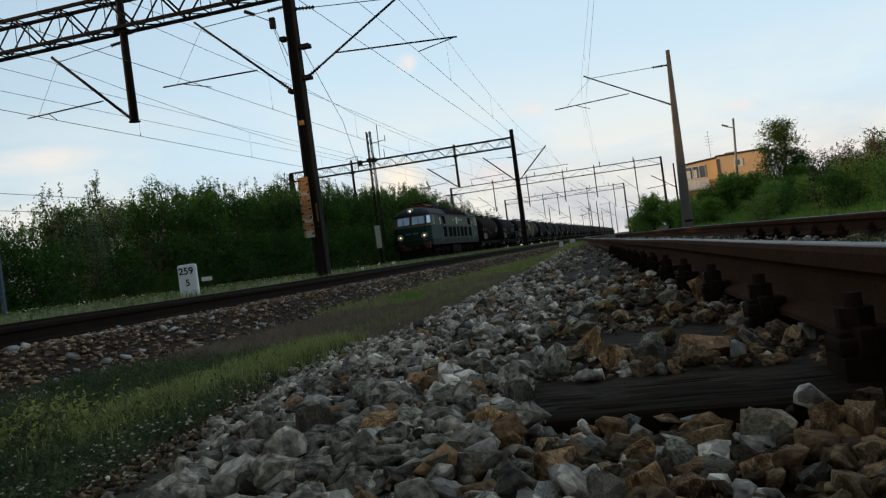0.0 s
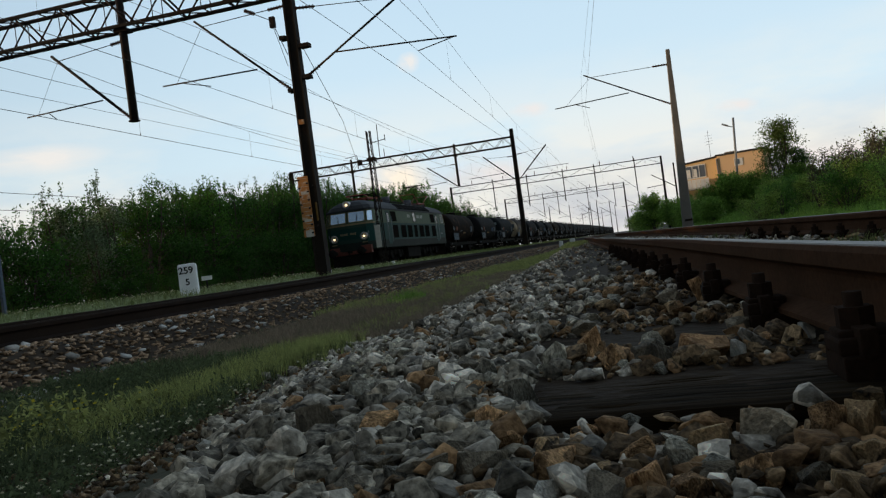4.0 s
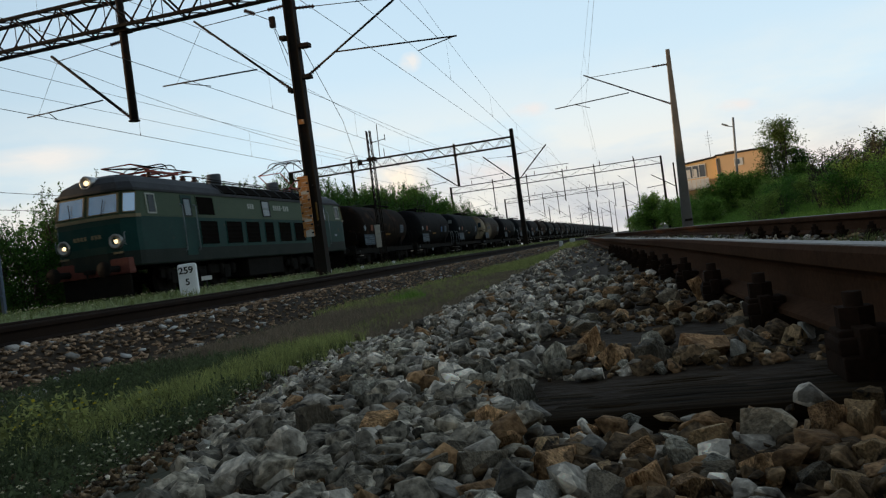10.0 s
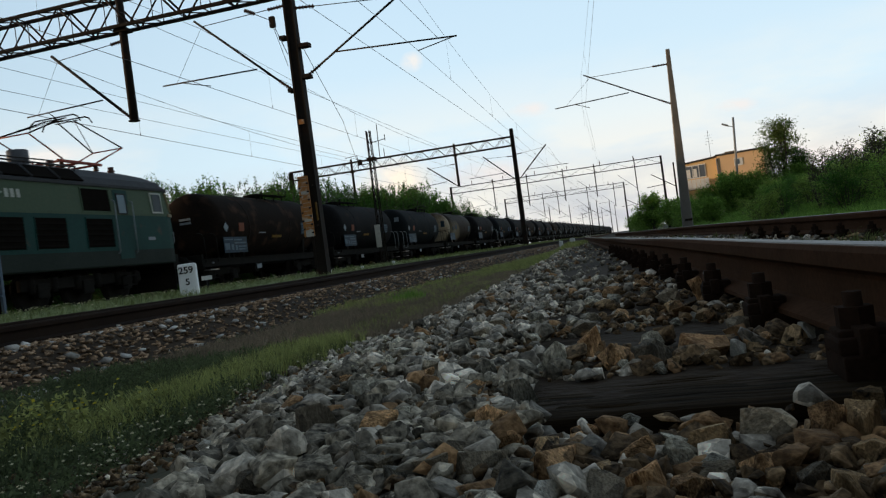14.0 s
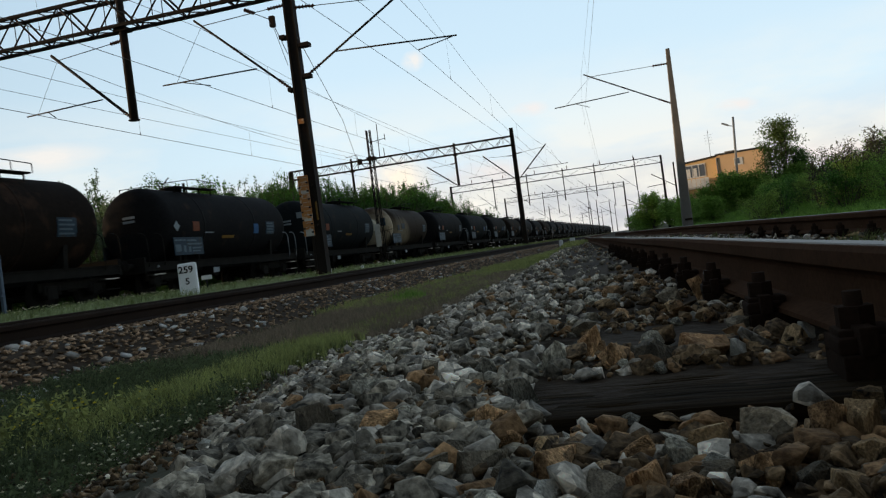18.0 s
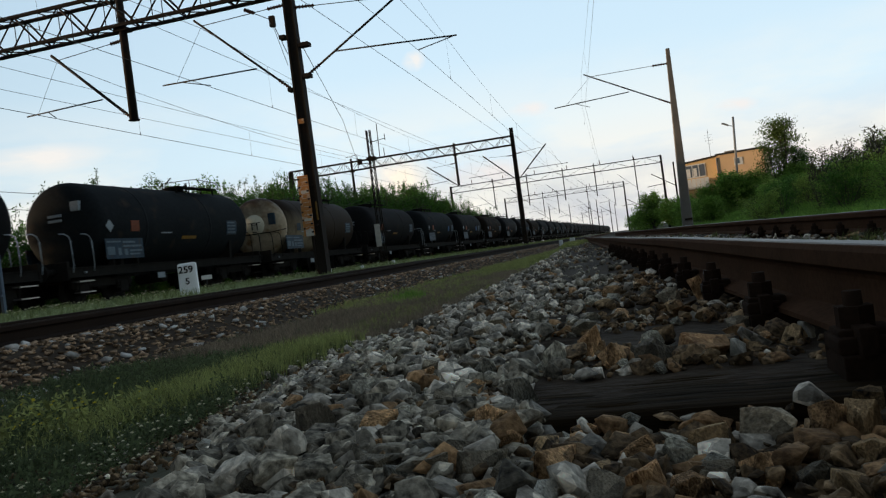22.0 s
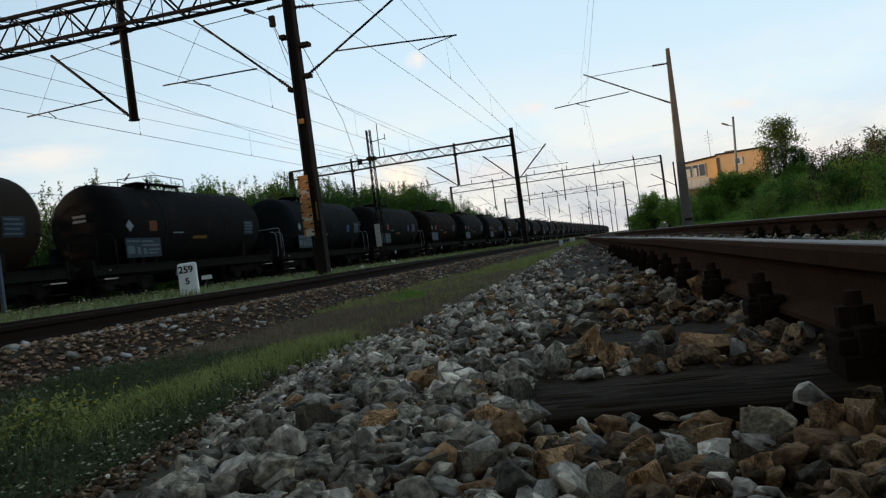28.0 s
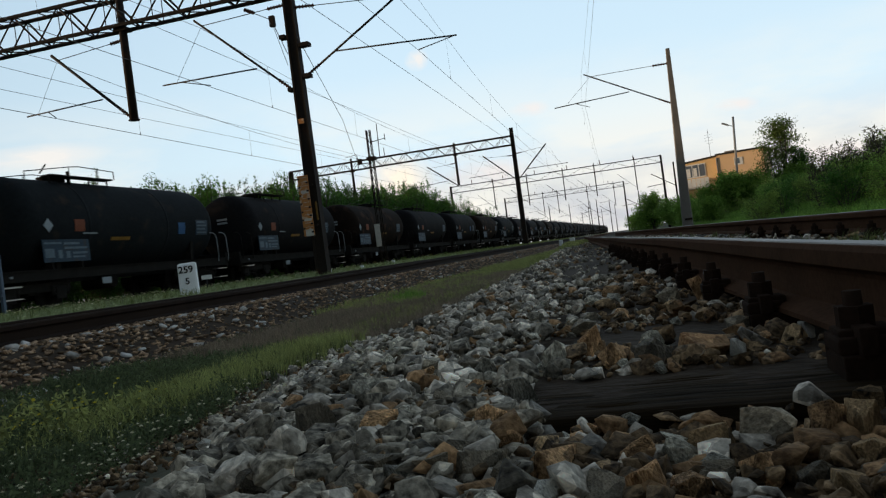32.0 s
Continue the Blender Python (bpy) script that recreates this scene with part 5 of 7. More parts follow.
    for x, y, h in ((5.0, 95, 7.2), (-14.0, 260, 9.0), (-11.5, 300, 9.0), (-8.0, 185, 8.0), (-18.8, 185, 8.0), (-20.5, 330, 9.5), (-5.5, 250, 8.5), (-16.5, 215, 9.0), (-11.0, 215, 9.0), (-6.0, 215, 8.6), (1.2, 150, 7.0)):
        bm = bmesh.new()
        rod(bm, (x, y, -0.2), (x, y, h), 0.13, 0.09, n=10)
        rod(bm, (x, y, h * 0.62), (x - 2.6, y, h * 0.86), 0.05, n=5)
        rod(bm, (x - 1.0, y, h * 0.68), (x - 3.2, y, h * 0.66), 0.04, n=5)
        solid("far_mast", bm, M_POST, "distant slim overhead line mast", "mast", "far masts")

    # concrete mast of the siding
    y = 35.0
    g = thing("concrete_mast", Matrix.Identity(4), "tall tapered concrete mast with a steel bracket", "mast")
    bm = bmesh.new()
    rings = []
    for z in np.linspace(-0.3, 7.5, 8):
        w = 0.222 - 0.142 * (z + 0.3) / 7.8
        rings.append([(2.10 + 0.12 * (z / 7.5) + a * w, y + b * w, z) for a, b in ((-1, -0.8), (-0.8, -1), (0.8, -1), (1, -0.8), (1, 0.8), (0.8, 1), (-0.8, 1), (-1, 0.8))])
    loft(bm, rings)
    part("post", bm, M_CONC, g, "weathered grey concrete post")
    bracket(g, (2.08, 5.22), (-1.35, 7.05), (2.16, 6.89), (0.44, 5.98), (-2.74, 5.82), (-1.25, 5.62), y, 0.028)
    bm = bmesh.new()
    box(bm, 2.0, 2.3, y - 0.24, y - 0.2, 0.25, 0.34)
    part("clamp", bm, M_POST, g)

    # wires
    sup = [-45.0, 20.5, 62.0, 102.0, 150.0, 215.0, 300.0]
    for x, lab, zc, zm, sag, thick, drift in ((-16.2, "the main line", 5.68, 7.45, 0.74, 1.25, 0.0), (-11.15, "the grassed track", 5.76, 7.42, 0.75, 1.0, 0.0), (-4.95, "the second track", 5.62, 7.28, 0.85, 0.8, 0.017)):
        span(lambda yy, x=x, d=drift: x - d * max(0.0, min(yy, 62.0) - 20.5), sup, zc, zm, sag, lab, thick)
    wire("feeder_wire", [(-11.1, -45, 7.2), (-11.15, 20.5, 6.88), (-11.15, 62, 6.9), (-11.15, 102, 7.0)], 0.007, "thin dark auxiliary wire beside the grassed track")
    span(lambda yy: siding(yy) - 0.05, [-25.0, 35.0, 95.0], 5.70, 7.05, 1.0, "the rusty siding", 0.5)
    for xa, za, xb, zb in ((-19.0, 7.24, -19.0, 7.72), (-19.0, 8.0, -19.0, 8.25)):
        wire("feeder_wire", [(xa, -30, za - 0.3), (xa, 20.5, za), (xb, 62, zb), (xb, 102, zb)], 0.008, "thin dark feeder wire beside the main line")
    wire("feeder_wire", [(-8.2, 20.3, 6.55), (-10.6, 29.8, 5.95), (-13.35, 39, 5.35)], 0.010, "thin dark cable from the gantry column to the lattice mast")
    for x0, z0, x1, z1 in ((-24.0, 4.9, -30, 6.2), (-24.0, 4.2, -30, 5.4)):
        wire("line_wire", [(x0 + 2, -20, z0), (x0, 25, z0), (x1, 90, z1)], 0.012, "thin wire crossing the sky above the thicket")
    wire("line_wire", [(-10.0, -25, 9.6), (-9.8, 20.5, 9.2), (-9.6, 62, 9.1), (-9.4, 102, 9.0), (-9, 215, 9)], 0.011, "thin earth wire along the gantry tops")


build_catenary()

# ---- house, lamp, marker stones ----
M_PLASTER = paint("orange_plaster", (0.64, 0.43, 0.25), (0.76, 0.53, 0.32), 0.9, scale=0.8, fine=20, bump=0.15, contrast=0.6)
M_PLASTER_Y = paint("yellow_plaster", (0.62, 0.42, 0.21), (0.74, 0.52, 0.27), 0.9, scale=0.8, fine=20, bump=0.15)
M_TILE = paint("dark_roof_felt", (0.03, 0.03, 0.03), (0.07, 0.065, 0.06), 0.9, scale=2, fine=20, bump=0.2)
M_PANE = glass("house_glass", (0.10, 0.12, 0.15), 0.05)


def build_house():
    root = thing("house", Matrix.Translation((10.4, 100, 0)) @ pose(0, 0, 0, 0, 0, -14) @ Matrix.Translation((-10.4, -100, 0)), "flat-roofed orange plastered house behind the bushes", "house")
    bm = bmesh.new()
    box(bm, 10.4, 15.5, 99.0, 107.0, -0.2, 7.45)
    part("main_block", bm, M_PLASTER, root, "orange plaster wall")
    bm = bmesh.new()
    loft(bm, [[(6.4, y, -0.2), (10.4, y, -0.2), (10.4, y, 7.42), (6.4, y, 7.15)] for y in (100.0, 107.0)])
    part("side_block", bm, M_PLASTER_Y, root, "yellow-orange plaster wing")
    bm = bmesh.new()
    box(bm, 10.25, 15.75, 98.8, 107.2, 7.45, 7.65, 0.02)
    part("roof", bm, M_TILE, root, "dark flat roof edge")
    bm = bmesh.new()
    loft(bm, [[(6.2, y, 7.14), (10.25, y, 7.42), (10.25, y, 7.60), (6.2, y, 7.32)] for y in (99.8, 107.2)])
    part("wing_roof", bm, M_TILE, root, "dark sloping roof edge")
    w = bmesh.new()
    box(w, 6.45, 8.85, 99.93, 100.0, 5.30, 6.92, 0.01)
    win = part("large_window", w, M_WHITE, root, "wide white-framed window")
    for x0, x1 in ((6.57, 7.22), (7.36, 7.98), (8.12, 8.73)):
        bm = bmesh.new()
        box(bm, x0, x1, 99.9, 99.94, 5.42, 6.80)
        part("pane", bm, M_PANE, win)
    for x0, x1 in ((6.60, 7.05), (7.40, 7.80)):
        bm = bmesh.new()
        box(bm, x0, x1, 99.893, 99.898, 5.45, 6.45)
        part("curtain", bm, M_WHITE, win, "pale curtain")
    bm = bmesh.new()
    box(bm, 6.2, 9.3, 98.9, 100.0, 3.95, 4.15, 0.02)
    bal = part("balcony", bm, M_DIRTYWHITE, root, "white balcony slab with panelled front")
    for k in range(6):
        bm = bmesh.new()
        box(bm, 6.25 + 0.5 * k, 6.71 + 0.5 * k, 98.92, 98.97, 4.15, 5.15, 0.01)
        part("panel", bm, M_WHITE, bal)
    bm = bmesh.new()
    box(bm, 12.25, 13.2, 98.93, 99.0, 6.0, 6.85, 0.01)
    win = part("small_window", bm, M_WHITE, root, "small white-framed window")
    bm = bmesh.new()
    box(bm, 12.33, 12.85, 98.9, 98.94, 6.16, 6.77)
    part("pane", bm, M_PANE, win)
    bm = bmesh.new()
    rod(bm, (10.35, 98.9, -0.2), (10.35, 98.9, 7.2), 0.07, n=8)
    part("drainpipe", bm, M_ZINC, root, "grey drainpipe")
    bm = bmesh.new()
    box(bm, 11.0, 12.1, 101.5, 102.3, 7.6, 7.98, 0.02)
    part("chimney", bm, M_CONC, root, "low chimney")
    bm = bmesh.new()
    rod(bm, (9.45, 101, 7.2), (9.45, 101, 10.9), 0.022, n=6)
    for k in range(4):
        rod(bm, (9.0, 101, 9.2 + 0.35 * k), (9.9, 101, 9.2 + 0.35 * k), 0.012, n=4)
    part("aerial", bm, M_STEEL, root, "thin roof aerial")
    lamp = thing("street_lamp", Matrix.Identity(4), "slim grey lamp post with a small angled head", "street lamp")
    bm = bmesh.new()
    rod(bm, (8.40, 70, -0.2), (8.86, 70, 8.3), 0.115, 0.085, n=10)
    part("pole", bm, M_ZINC, lamp)
    bm = bmesh.new()
    rod(bm, (8.84, 70, 7.5), (8.3, 70, 7.7), 0.035, n=6)
    box(bm, -0.42, 0.12, -0.12, 0.12, -0.08, 0.05, 0.03, m=Matrix.Translation((8.3, 70, 7.74)) @ pose(0, 0, 0, 0, 25, 0))
    part("lamp_head", bm, M_ZINC, lamp, "pale lamp head")


build_house()


def letters(body, size, m, parent, name):
    cu = bpy.data.curves.new(name, "FONT")
    cu.body, cu.size, cu.align_x, cu.extrude, cu.offset = body, size, "CENTER", 0.006, 0.003
    tmp = bpy.data.objects.new(name, cu)
    scene.collection.objects.link(tmp)
    bpy.context.view_layer.update()
    me = bpy.data.meshes.new_from_object(tmp.evaluated_get(bpy.context.evaluated_depsgraph_get()))
    bpy.data.objects.remove(tmp)
    bpy.data.curves.remove(cu)
    me.transform(m)
    return mesh_part(name, me, M_BLACK, parent, "painted black numerals")


def build_markers():
    k = thing("kilometre_stone", pose(-8.56, 14.0, 0.0, 0, 0, 24), "white-painted kilometre stone with black numerals in grass", "marker stone")
    bm = bmesh.new()
    box(bm, -0.18, 0.18, -0.09, 0.09, -0.15, 0.665, 0.045)
    for v in bm.verts:
        v.co.x *= 1.0 - 0.04 * (v.co.z - 0.3)
        v.co += Vector((0, 0, 0.008 * noise.noise(v.co * 7)))
    part("stone", bm, M_WHITEWASH, k)
    letters("259", 0.185, Matrix.Translation((-0.02, -0.096, 0.475)) @ pose(0, 0, 0, 90, 0, 0), k, "numerals")
    letters("5", 0.175, Matrix.Translation((-0.01, -0.096, 0.25)) @ pose(0, 0, 0, 90, 0, 0), k, "numerals")
    p = thing("marker_plate", pose(-9.05, 15.5, 0.0, 0, 0, 20), "small white plate on a short stake", "marker")
    bm = bmesh.new()
    box(bm, -0.10, 0.12, -0.012, 0.012, 0.31, 0.40, 0.004)
    part("plate", bm, M_WHITE, p)
    bm = bmesh.new()
    rod(bm, (0, 0.02, -0.1), (0, 0.02, 0.35), 0.015, n=6)
    part("stake", bm, M_STEEL, p)
    for x, y, z0, z1, w in ((-8.95, 25.2, 0.0, 0.16, 0.05), (-9.1, 29.2, 0.0, 0.20, 0.06), (-3.0, 38.4, -0.2, 0.16, 0.12), (-3.7, 40.0, -0.2, 0.1, 0.09), (-8.7, 21.5, -0.1, 0.2, 0.1)):
        bm = bmesh.new()
        box(bm, x - w, x + w, y - w, y + w, z0 - 0.1, z1, 0.03)
        solid("boundary_stone", bm, M_WHITE, "small whitewashed stone beside the track", "marker stone", "whitewashed stones")
    bm = bmesh.new()
    box(bm, -12.09, -12.02, 13.05, 13.12, -0.1, 1.65, 0.01)
    for k in range(3):
        rod(bm, (-12.02, 13.04, 0.5 + 0.4 * k), (-12.02, 12.98, 0.5 + 0.4 * k), 0.02, n=6)
    solid("signal_post", bm, M_BLUEPOST, "slim blue-grey post in the verge grass", "post")


build_markers()


# ---- soft clouds: glowing cards far behind everything ----
def cloud_stuff(name, colour, strength, thick):
    mt = bpy.data.materials.new(name)
    mt.use_nodes = True
    t = mt.node_tree
    n, l = t.nodes, t.links
    n.clear()
    out, mix = n.new("ShaderNodeOutputMaterial"), n.new("ShaderNodeMixShader")
    clear, lit = n.new("ShaderNodeBsdfTransparent"), n.new("ShaderNodeEmission")
    lit.inputs["Color"].default_value, lit.inputs["Strength"].default_value = (*colour, 1), strength
    co, grad, ns = n.new("ShaderNodeTexCoord"), n.new("ShaderNodeTexGradient"), n.new("ShaderNodeTexNoise")
    grad.gradient_type = "SPHERICAL"
    mp, info = n.new("ShaderNodeMapping"), n.new("ShaderNodeObjectInfo")
    mp.inputs["Scale"].default_value = (1 / 40.0, 1 / 40.0, 1 / 34.0)
    ns.noise_dimensions = "4D"
    ns.inputs["Scale"].default_value, ns.inputs["Detail"].default_value = 0.045, 5.0
    mul, rng_ = n.new("ShaderNodeMath"), n.new("ShaderNodeMapRange")
    mul.operation = "MULTIPLY"
    rng_.inputs["From Min"].default_value, rng_.inputs["From Max"].default_value = 0.05, 0.42
    rng_.inputs["To Min"].default_value, rng_.inputs["To Max"].default_value = 0.0, thick
    l.new(co.outputs["Object"], mp.inputs["Vector"])
    l.new(mp.outputs[0], grad.inputs["Vector"])
    l.new(co.outputs["Object"], ns.inputs["Vector"])
    l.new(info.outputs["Random"], ns.inputs["W"])
    l.new(grad.outputs["Fac"], mul.inputs[0])
    l.new(ns.outputs["Fac"], mul.inputs[1])
    l.new(mul.outputs[0], rng_.inputs["Value"])
    l.new(rng_.outputs[0], mix.inputs[0])
    l.new(clear.outputs[0], mix.inputs[1])
    l.new(lit.outputs[0], mix.inputs[2])
    l.new(mix.outputs[0], out.inputs["Surface"])
    return mt


def build_cloud(m, mt, label):
    bm = bmesh.new()
    bmesh.ops.create_grid(bm, x_segments=6, y_segments=6, size=40)
    bmesh.ops.rotate(bm, matrix=Matrix.Rotation(math.pi / 2, 3, "X"), verts=bm.verts[:])
    ob = solid("cloud", bm, mt, label, "cloud", "clouds", kind="structure", m=m)
    ob.visible_shadow = False
    return ob


CLOUD_PLACE = [(-517.0, 2000.0, 506.0), (-507.8, 2000.0, 505.8), (-489.5, 2000.0, 505.3)]
M_CLOUD = cloud_stuff("soft_cloud", (1.0, 0.93, 0.86), 0.86, 0.75)
M_GILT = cloud_stuff("glowing_gilt_cloud", (1.0, 0.88, 0.72), 0.95, 0.95)
M_ROSE = cloud_stuff("rosy_cloud", (1.0, 0.88, 0.82), 0.86, 0.55)
CLOUD = build_cloud(pose(*CLOUD_PLACE[0]), M_CLOUD, "small soft cream cloud high in the sky")
# banks placed to fit the camera's view; their sunlit cream is emission
for x, z, wide, tall, mt in ((-600.0, 205.0, 3.4, 2.6, M_GILT), (-345.0, 190.0, 3.6, 1.3, M_ROSE), (-1700.0, 440.0, 8.0, 1.6, M_CLOUD), (470.0, 105.0, 6.0, 1.6, M_ROSE), (180.0, 120.0, 2.6, 1.3, M_ROSE), (-221.0, 339.0, 1.6, 0.7, M_ROSE), (274.0, 265.0, 1.6, 0.6, M_ROSE)):
    build_cloud(pose(x, 2040.0, z, 0, 4, 0) @ Matrix.Diagonal((wide, 1, tall, 1)), mt, "soft cream cloud bank glowing on a far card")

# ---- plants ----
def leafy(name, hue_dark, hue_light):
    mt = paint(name, hue_dark, hue_light, 0.6, scale=0.8, fine=5, bump=0, contrast=0.5, island=0.5, spec=0.08)
    t = mt.node_tree
    b = t.nodes["Principled BSDF"]
    tr = t.nodes.new("ShaderNodeBsdfTranslucent")
    mix = t.nodes.new("ShaderNodeMixShader")
    mix.inputs[0].default_value = 0.48
    out = t.nodes["Material Output"]
    col = b.inputs["Base Color"].links[0].from_socket
    t.links.new(col, tr.inputs["Color"])
    t.links.new(b.outputs[0], mix.inputs[1])
    t.links.new(tr.outputs[0], mix.inputs[2])
    t.links.new(mix.outputs[0], out.inputs["Surface"])
    return mt


M_LEAF = leafy("leaf_green", (0.016, 0.050, 0.009), (0.078, 0.175, 0.034))
M_LEAF_C = leafy("leaf_mid_green", (0.026, 0.078, 0.011), (0.11, 0.235, 0.040))
M_LEAF_B = leafy("leaf_bright", (0.078, 0.165, 0.025), (0.25, 0.41, 0.075))
M_LEAF_P = leafy("leaf_silvery", (0.060, 0.098, 0.048), (0.19, 0.25, 0.14))
M_LEAF_O = leafy("leaf_dusty_green", (0.045, 0.085, 0.020), (0.17, 0.23, 0.065))
M_LEAF_D = leafy("leaf_olive", (0.06, 0.07, 0.02), (0.20, 0.19, 0.07))
M_GRASS = leafy("grass_green", (0.070, 0.092, 0.026), (0.23, 0.26, 0.095))
M_GRASS_Y = leafy("grass_yellowish", (0.165, 0.18, 0.05), (0.45, 0.46, 0.165))
M_VERGE = leafy("verge_grey_green", (0.15, 0.185, 0.085), (0.42, 0.47, 0.25))
M_WEED = leafy("dull_weed", (0.0416, 0.0585, 0.026), (0.162, 0.189, 0.0864))
M_BANK = leafy("leaf_yellow_green", (0.11, 0.19, 0.030), (0.34, 0.45, 0.10))
M_STRAW = leafy("dead_grass", (0.143, 0.1078, 0.0726), (0.345, 0.2622, 0.1817))
M_BARK = paint("bark", (0.035, 0.028, 0.02), (0.12, 0.10, 0.08), 0.9, scale=5, fine=40, bump=0.5)
M_BUTTER = paint("yellow_petals", (0.42, 0.34, 0.02), (0.62, 0.50, 0.04), 0.8, scale=5, fine=20, bump=0)
M_FLOWER = paint("white_flower", (0.46, 0.41, 0.24), (0.66, 0.60, 0.40), 0.8, scale=5, fine=20, bump=0)


def tris_mesh(name, v, t):
    me = bpy.data.meshes.new(name)
    me.vertices.add(len(v))
    me.vertices.foreach_set("co", np.asarray(v, np.float32).ravel())
    t = np.asarray(t, np.int32)
    me.loops.add(t.size)
    me.loops.foreach_set("vertex_index", t.ravel())
    me.polygons.add(len(t))
    me.polygons.foreach_set("loop_start", np.arange(0, t.size, 3, dtype=np.int32))
    me.update(calc_edges=True)
    return me


def leaves(rs, pts, size, spread):
    """Small pointed leaves, four corners each, at random turns about the given points."""
    n = len(pts)
    c = pts + rs.normal(0, spread, (n, 3))
    a = rs.normal(0, 1, (n, 3))
    a /= np.linalg.norm(a, axis=1)[:, None]
    b = np.cross(a, rs.normal(0, 1, (n, 3)))
    b /= np.linalg.norm(b, axis=1)[:, None] + 1e-9
    s = size * rs.uniform(0.6, 1.3, (n, 1))
    v = np.stack([c - a * s, c + b * s * 0.42, c + a * s, c - b * s * 0.42], 1).reshape(-1, 3)
    k = np.arange(n)[:, None] * 4
    t = np.concatenate([k + [[0, 1, 2]], k + [[0, 2, 3]]], 1).reshape(-1, 3)
    return v, t


def plant(name, seed, height, width, stems, count, leaf, bare=0.12, drop=0.15, leaf_mat=None, tuft=0.16, twig=1.0, shoots=0):
    """A many-stemmed bush or small tree: tapered stems, limbs, twigs, and leaves along them. Returns its root."""
    rng, rs = random.Random(seed), np.random.RandomState(seed)
    bm, young = bmesh.new(), bmesh.new()
    ends = []
    for s in range(stems):
        a = rng.uniform(0, 6.28)
        lean = rng.uniform(0.05, 0.5) * width
        base = Vector((0.12 * math.cos(a) * min(stems, 4) / 4, 0.12 * math.sin(a) * min(stems, 4) / 4, -0.1))
        h = height * rng.uniform(0.72, 1.0)
        tip = Vector((lean * math.cos(a), lean * math.sin(a), h))
        mid = base.lerp(tip, 0.5) + Vector((rng.uniform(-0.2, 0.2), rng.uniform(-0.2, 0.2), 0.1 * h))
        r = 0.012 * height + 0.01
        pts = [base.lerp(mid, k / 3) for k in range(3)] + [mid.lerp(tip, k / 3) for k in range(4)]
        for k in range(len(pts) - 1):
            rod(bm, pts[k], pts[k + 1], r * (1 - k / 7.0), r * (1 - (k + 1) / 7.0), n=6)
        limbs = int(9 + 5 * height / 4)
        for q in range(limbs):
            u = rng.uniform(bare, 1.0)
            f = u * (len(pts) - 1)
            k = min(int(f), len(pts) - 2)
            p = pts[k].lerp(pts[k + 1], f - k)
            az = rng.uniform(0, 6.28)
            ln = width * rng.uniform(0.25, 0.6) * (1.15 - 0.75 * u)
            e = p + Vector((ln * math.cos(az), ln * math.sin(az), ln * rng.uniform(0.1, 0.9)))
            rod(bm, p, e, r * 0.35 * (1.1 - u) * min(twig, 1.4), r * 0.08 * twig, n=4)
            for w in range(3):
                p2 = p.lerp(e, rng.uniform(0.3, 1.0))
                ends.append((p2, e, 1.0))
                e2 = p2 + Vector((rng.uniform(-1, 1), rng.uniform(-1, 1), rng.uniform(-0.3, 0.9))) * 0.35 * ln
                rod(bm, p2, e2, r * 0.12 * twig, r * 0.04 * twig, n=3)
                ends.append((p2, e2, 1.0))
        for k in range(6):
            ends.append((pts[-2], tip, 1.0))
        # upright young shoots over the crown
        for k in range(shoots):
            p = pts[-3].lerp(tip, rng.uniform(0.2, 1.0)) + Vector((rng.gauss(0, 0.2), rng.gauss(0, 0.2), 0)) * width
            e = p + Vector((rng.gauss(0, 0.08), rng.gauss(0, 0.08), rng.uniform(0.06, 0.14) * height))
            rod(young, p, e, r * 0.2, r * 0.05, n=3)
            ends += [(p, e, 0.35)] * 3
    idx = [rng.randrange(len(ends)) for _ in range(count)]
    pts = np.array([tuple(ends[i][0].lerp(ends[i][1], rng.uniform(0.15, 1.1))) for i in idx])
    v, t = leaves(rs, pts, leaf, tuft * np.array([[ends[i][2]] for i in idx]))
    root = new(name)
    part("trunk", bm, M_BARK, root)
    if shoots:
        tagged(part("young_growth", young, M_BARK, root), kind="stuff")
    else:
        young.free()
    mesh_part("crown", tris_mesh("crown", v, t), leaf_mat or M_LEAF, root)
    return root


def plant_rows(sources, spots, label, category, group):
    for i, (x, y, s, src) in enumerate(spots):
        m = Matrix.Translation((x, y, ground_z(x, y) - 0.02)) @ Euler((0, 0, i * 2.4)).to_matrix().to_4x4()
        root = sources[src]
        if not root.get("used"):
            root["used"] = 1
            ob = root
            ob.matrix_basis = m
        else:
            ob = copy_thing(root, m)
        ob.scale = (s, s, s)
        tagged(ob, label, category, group)


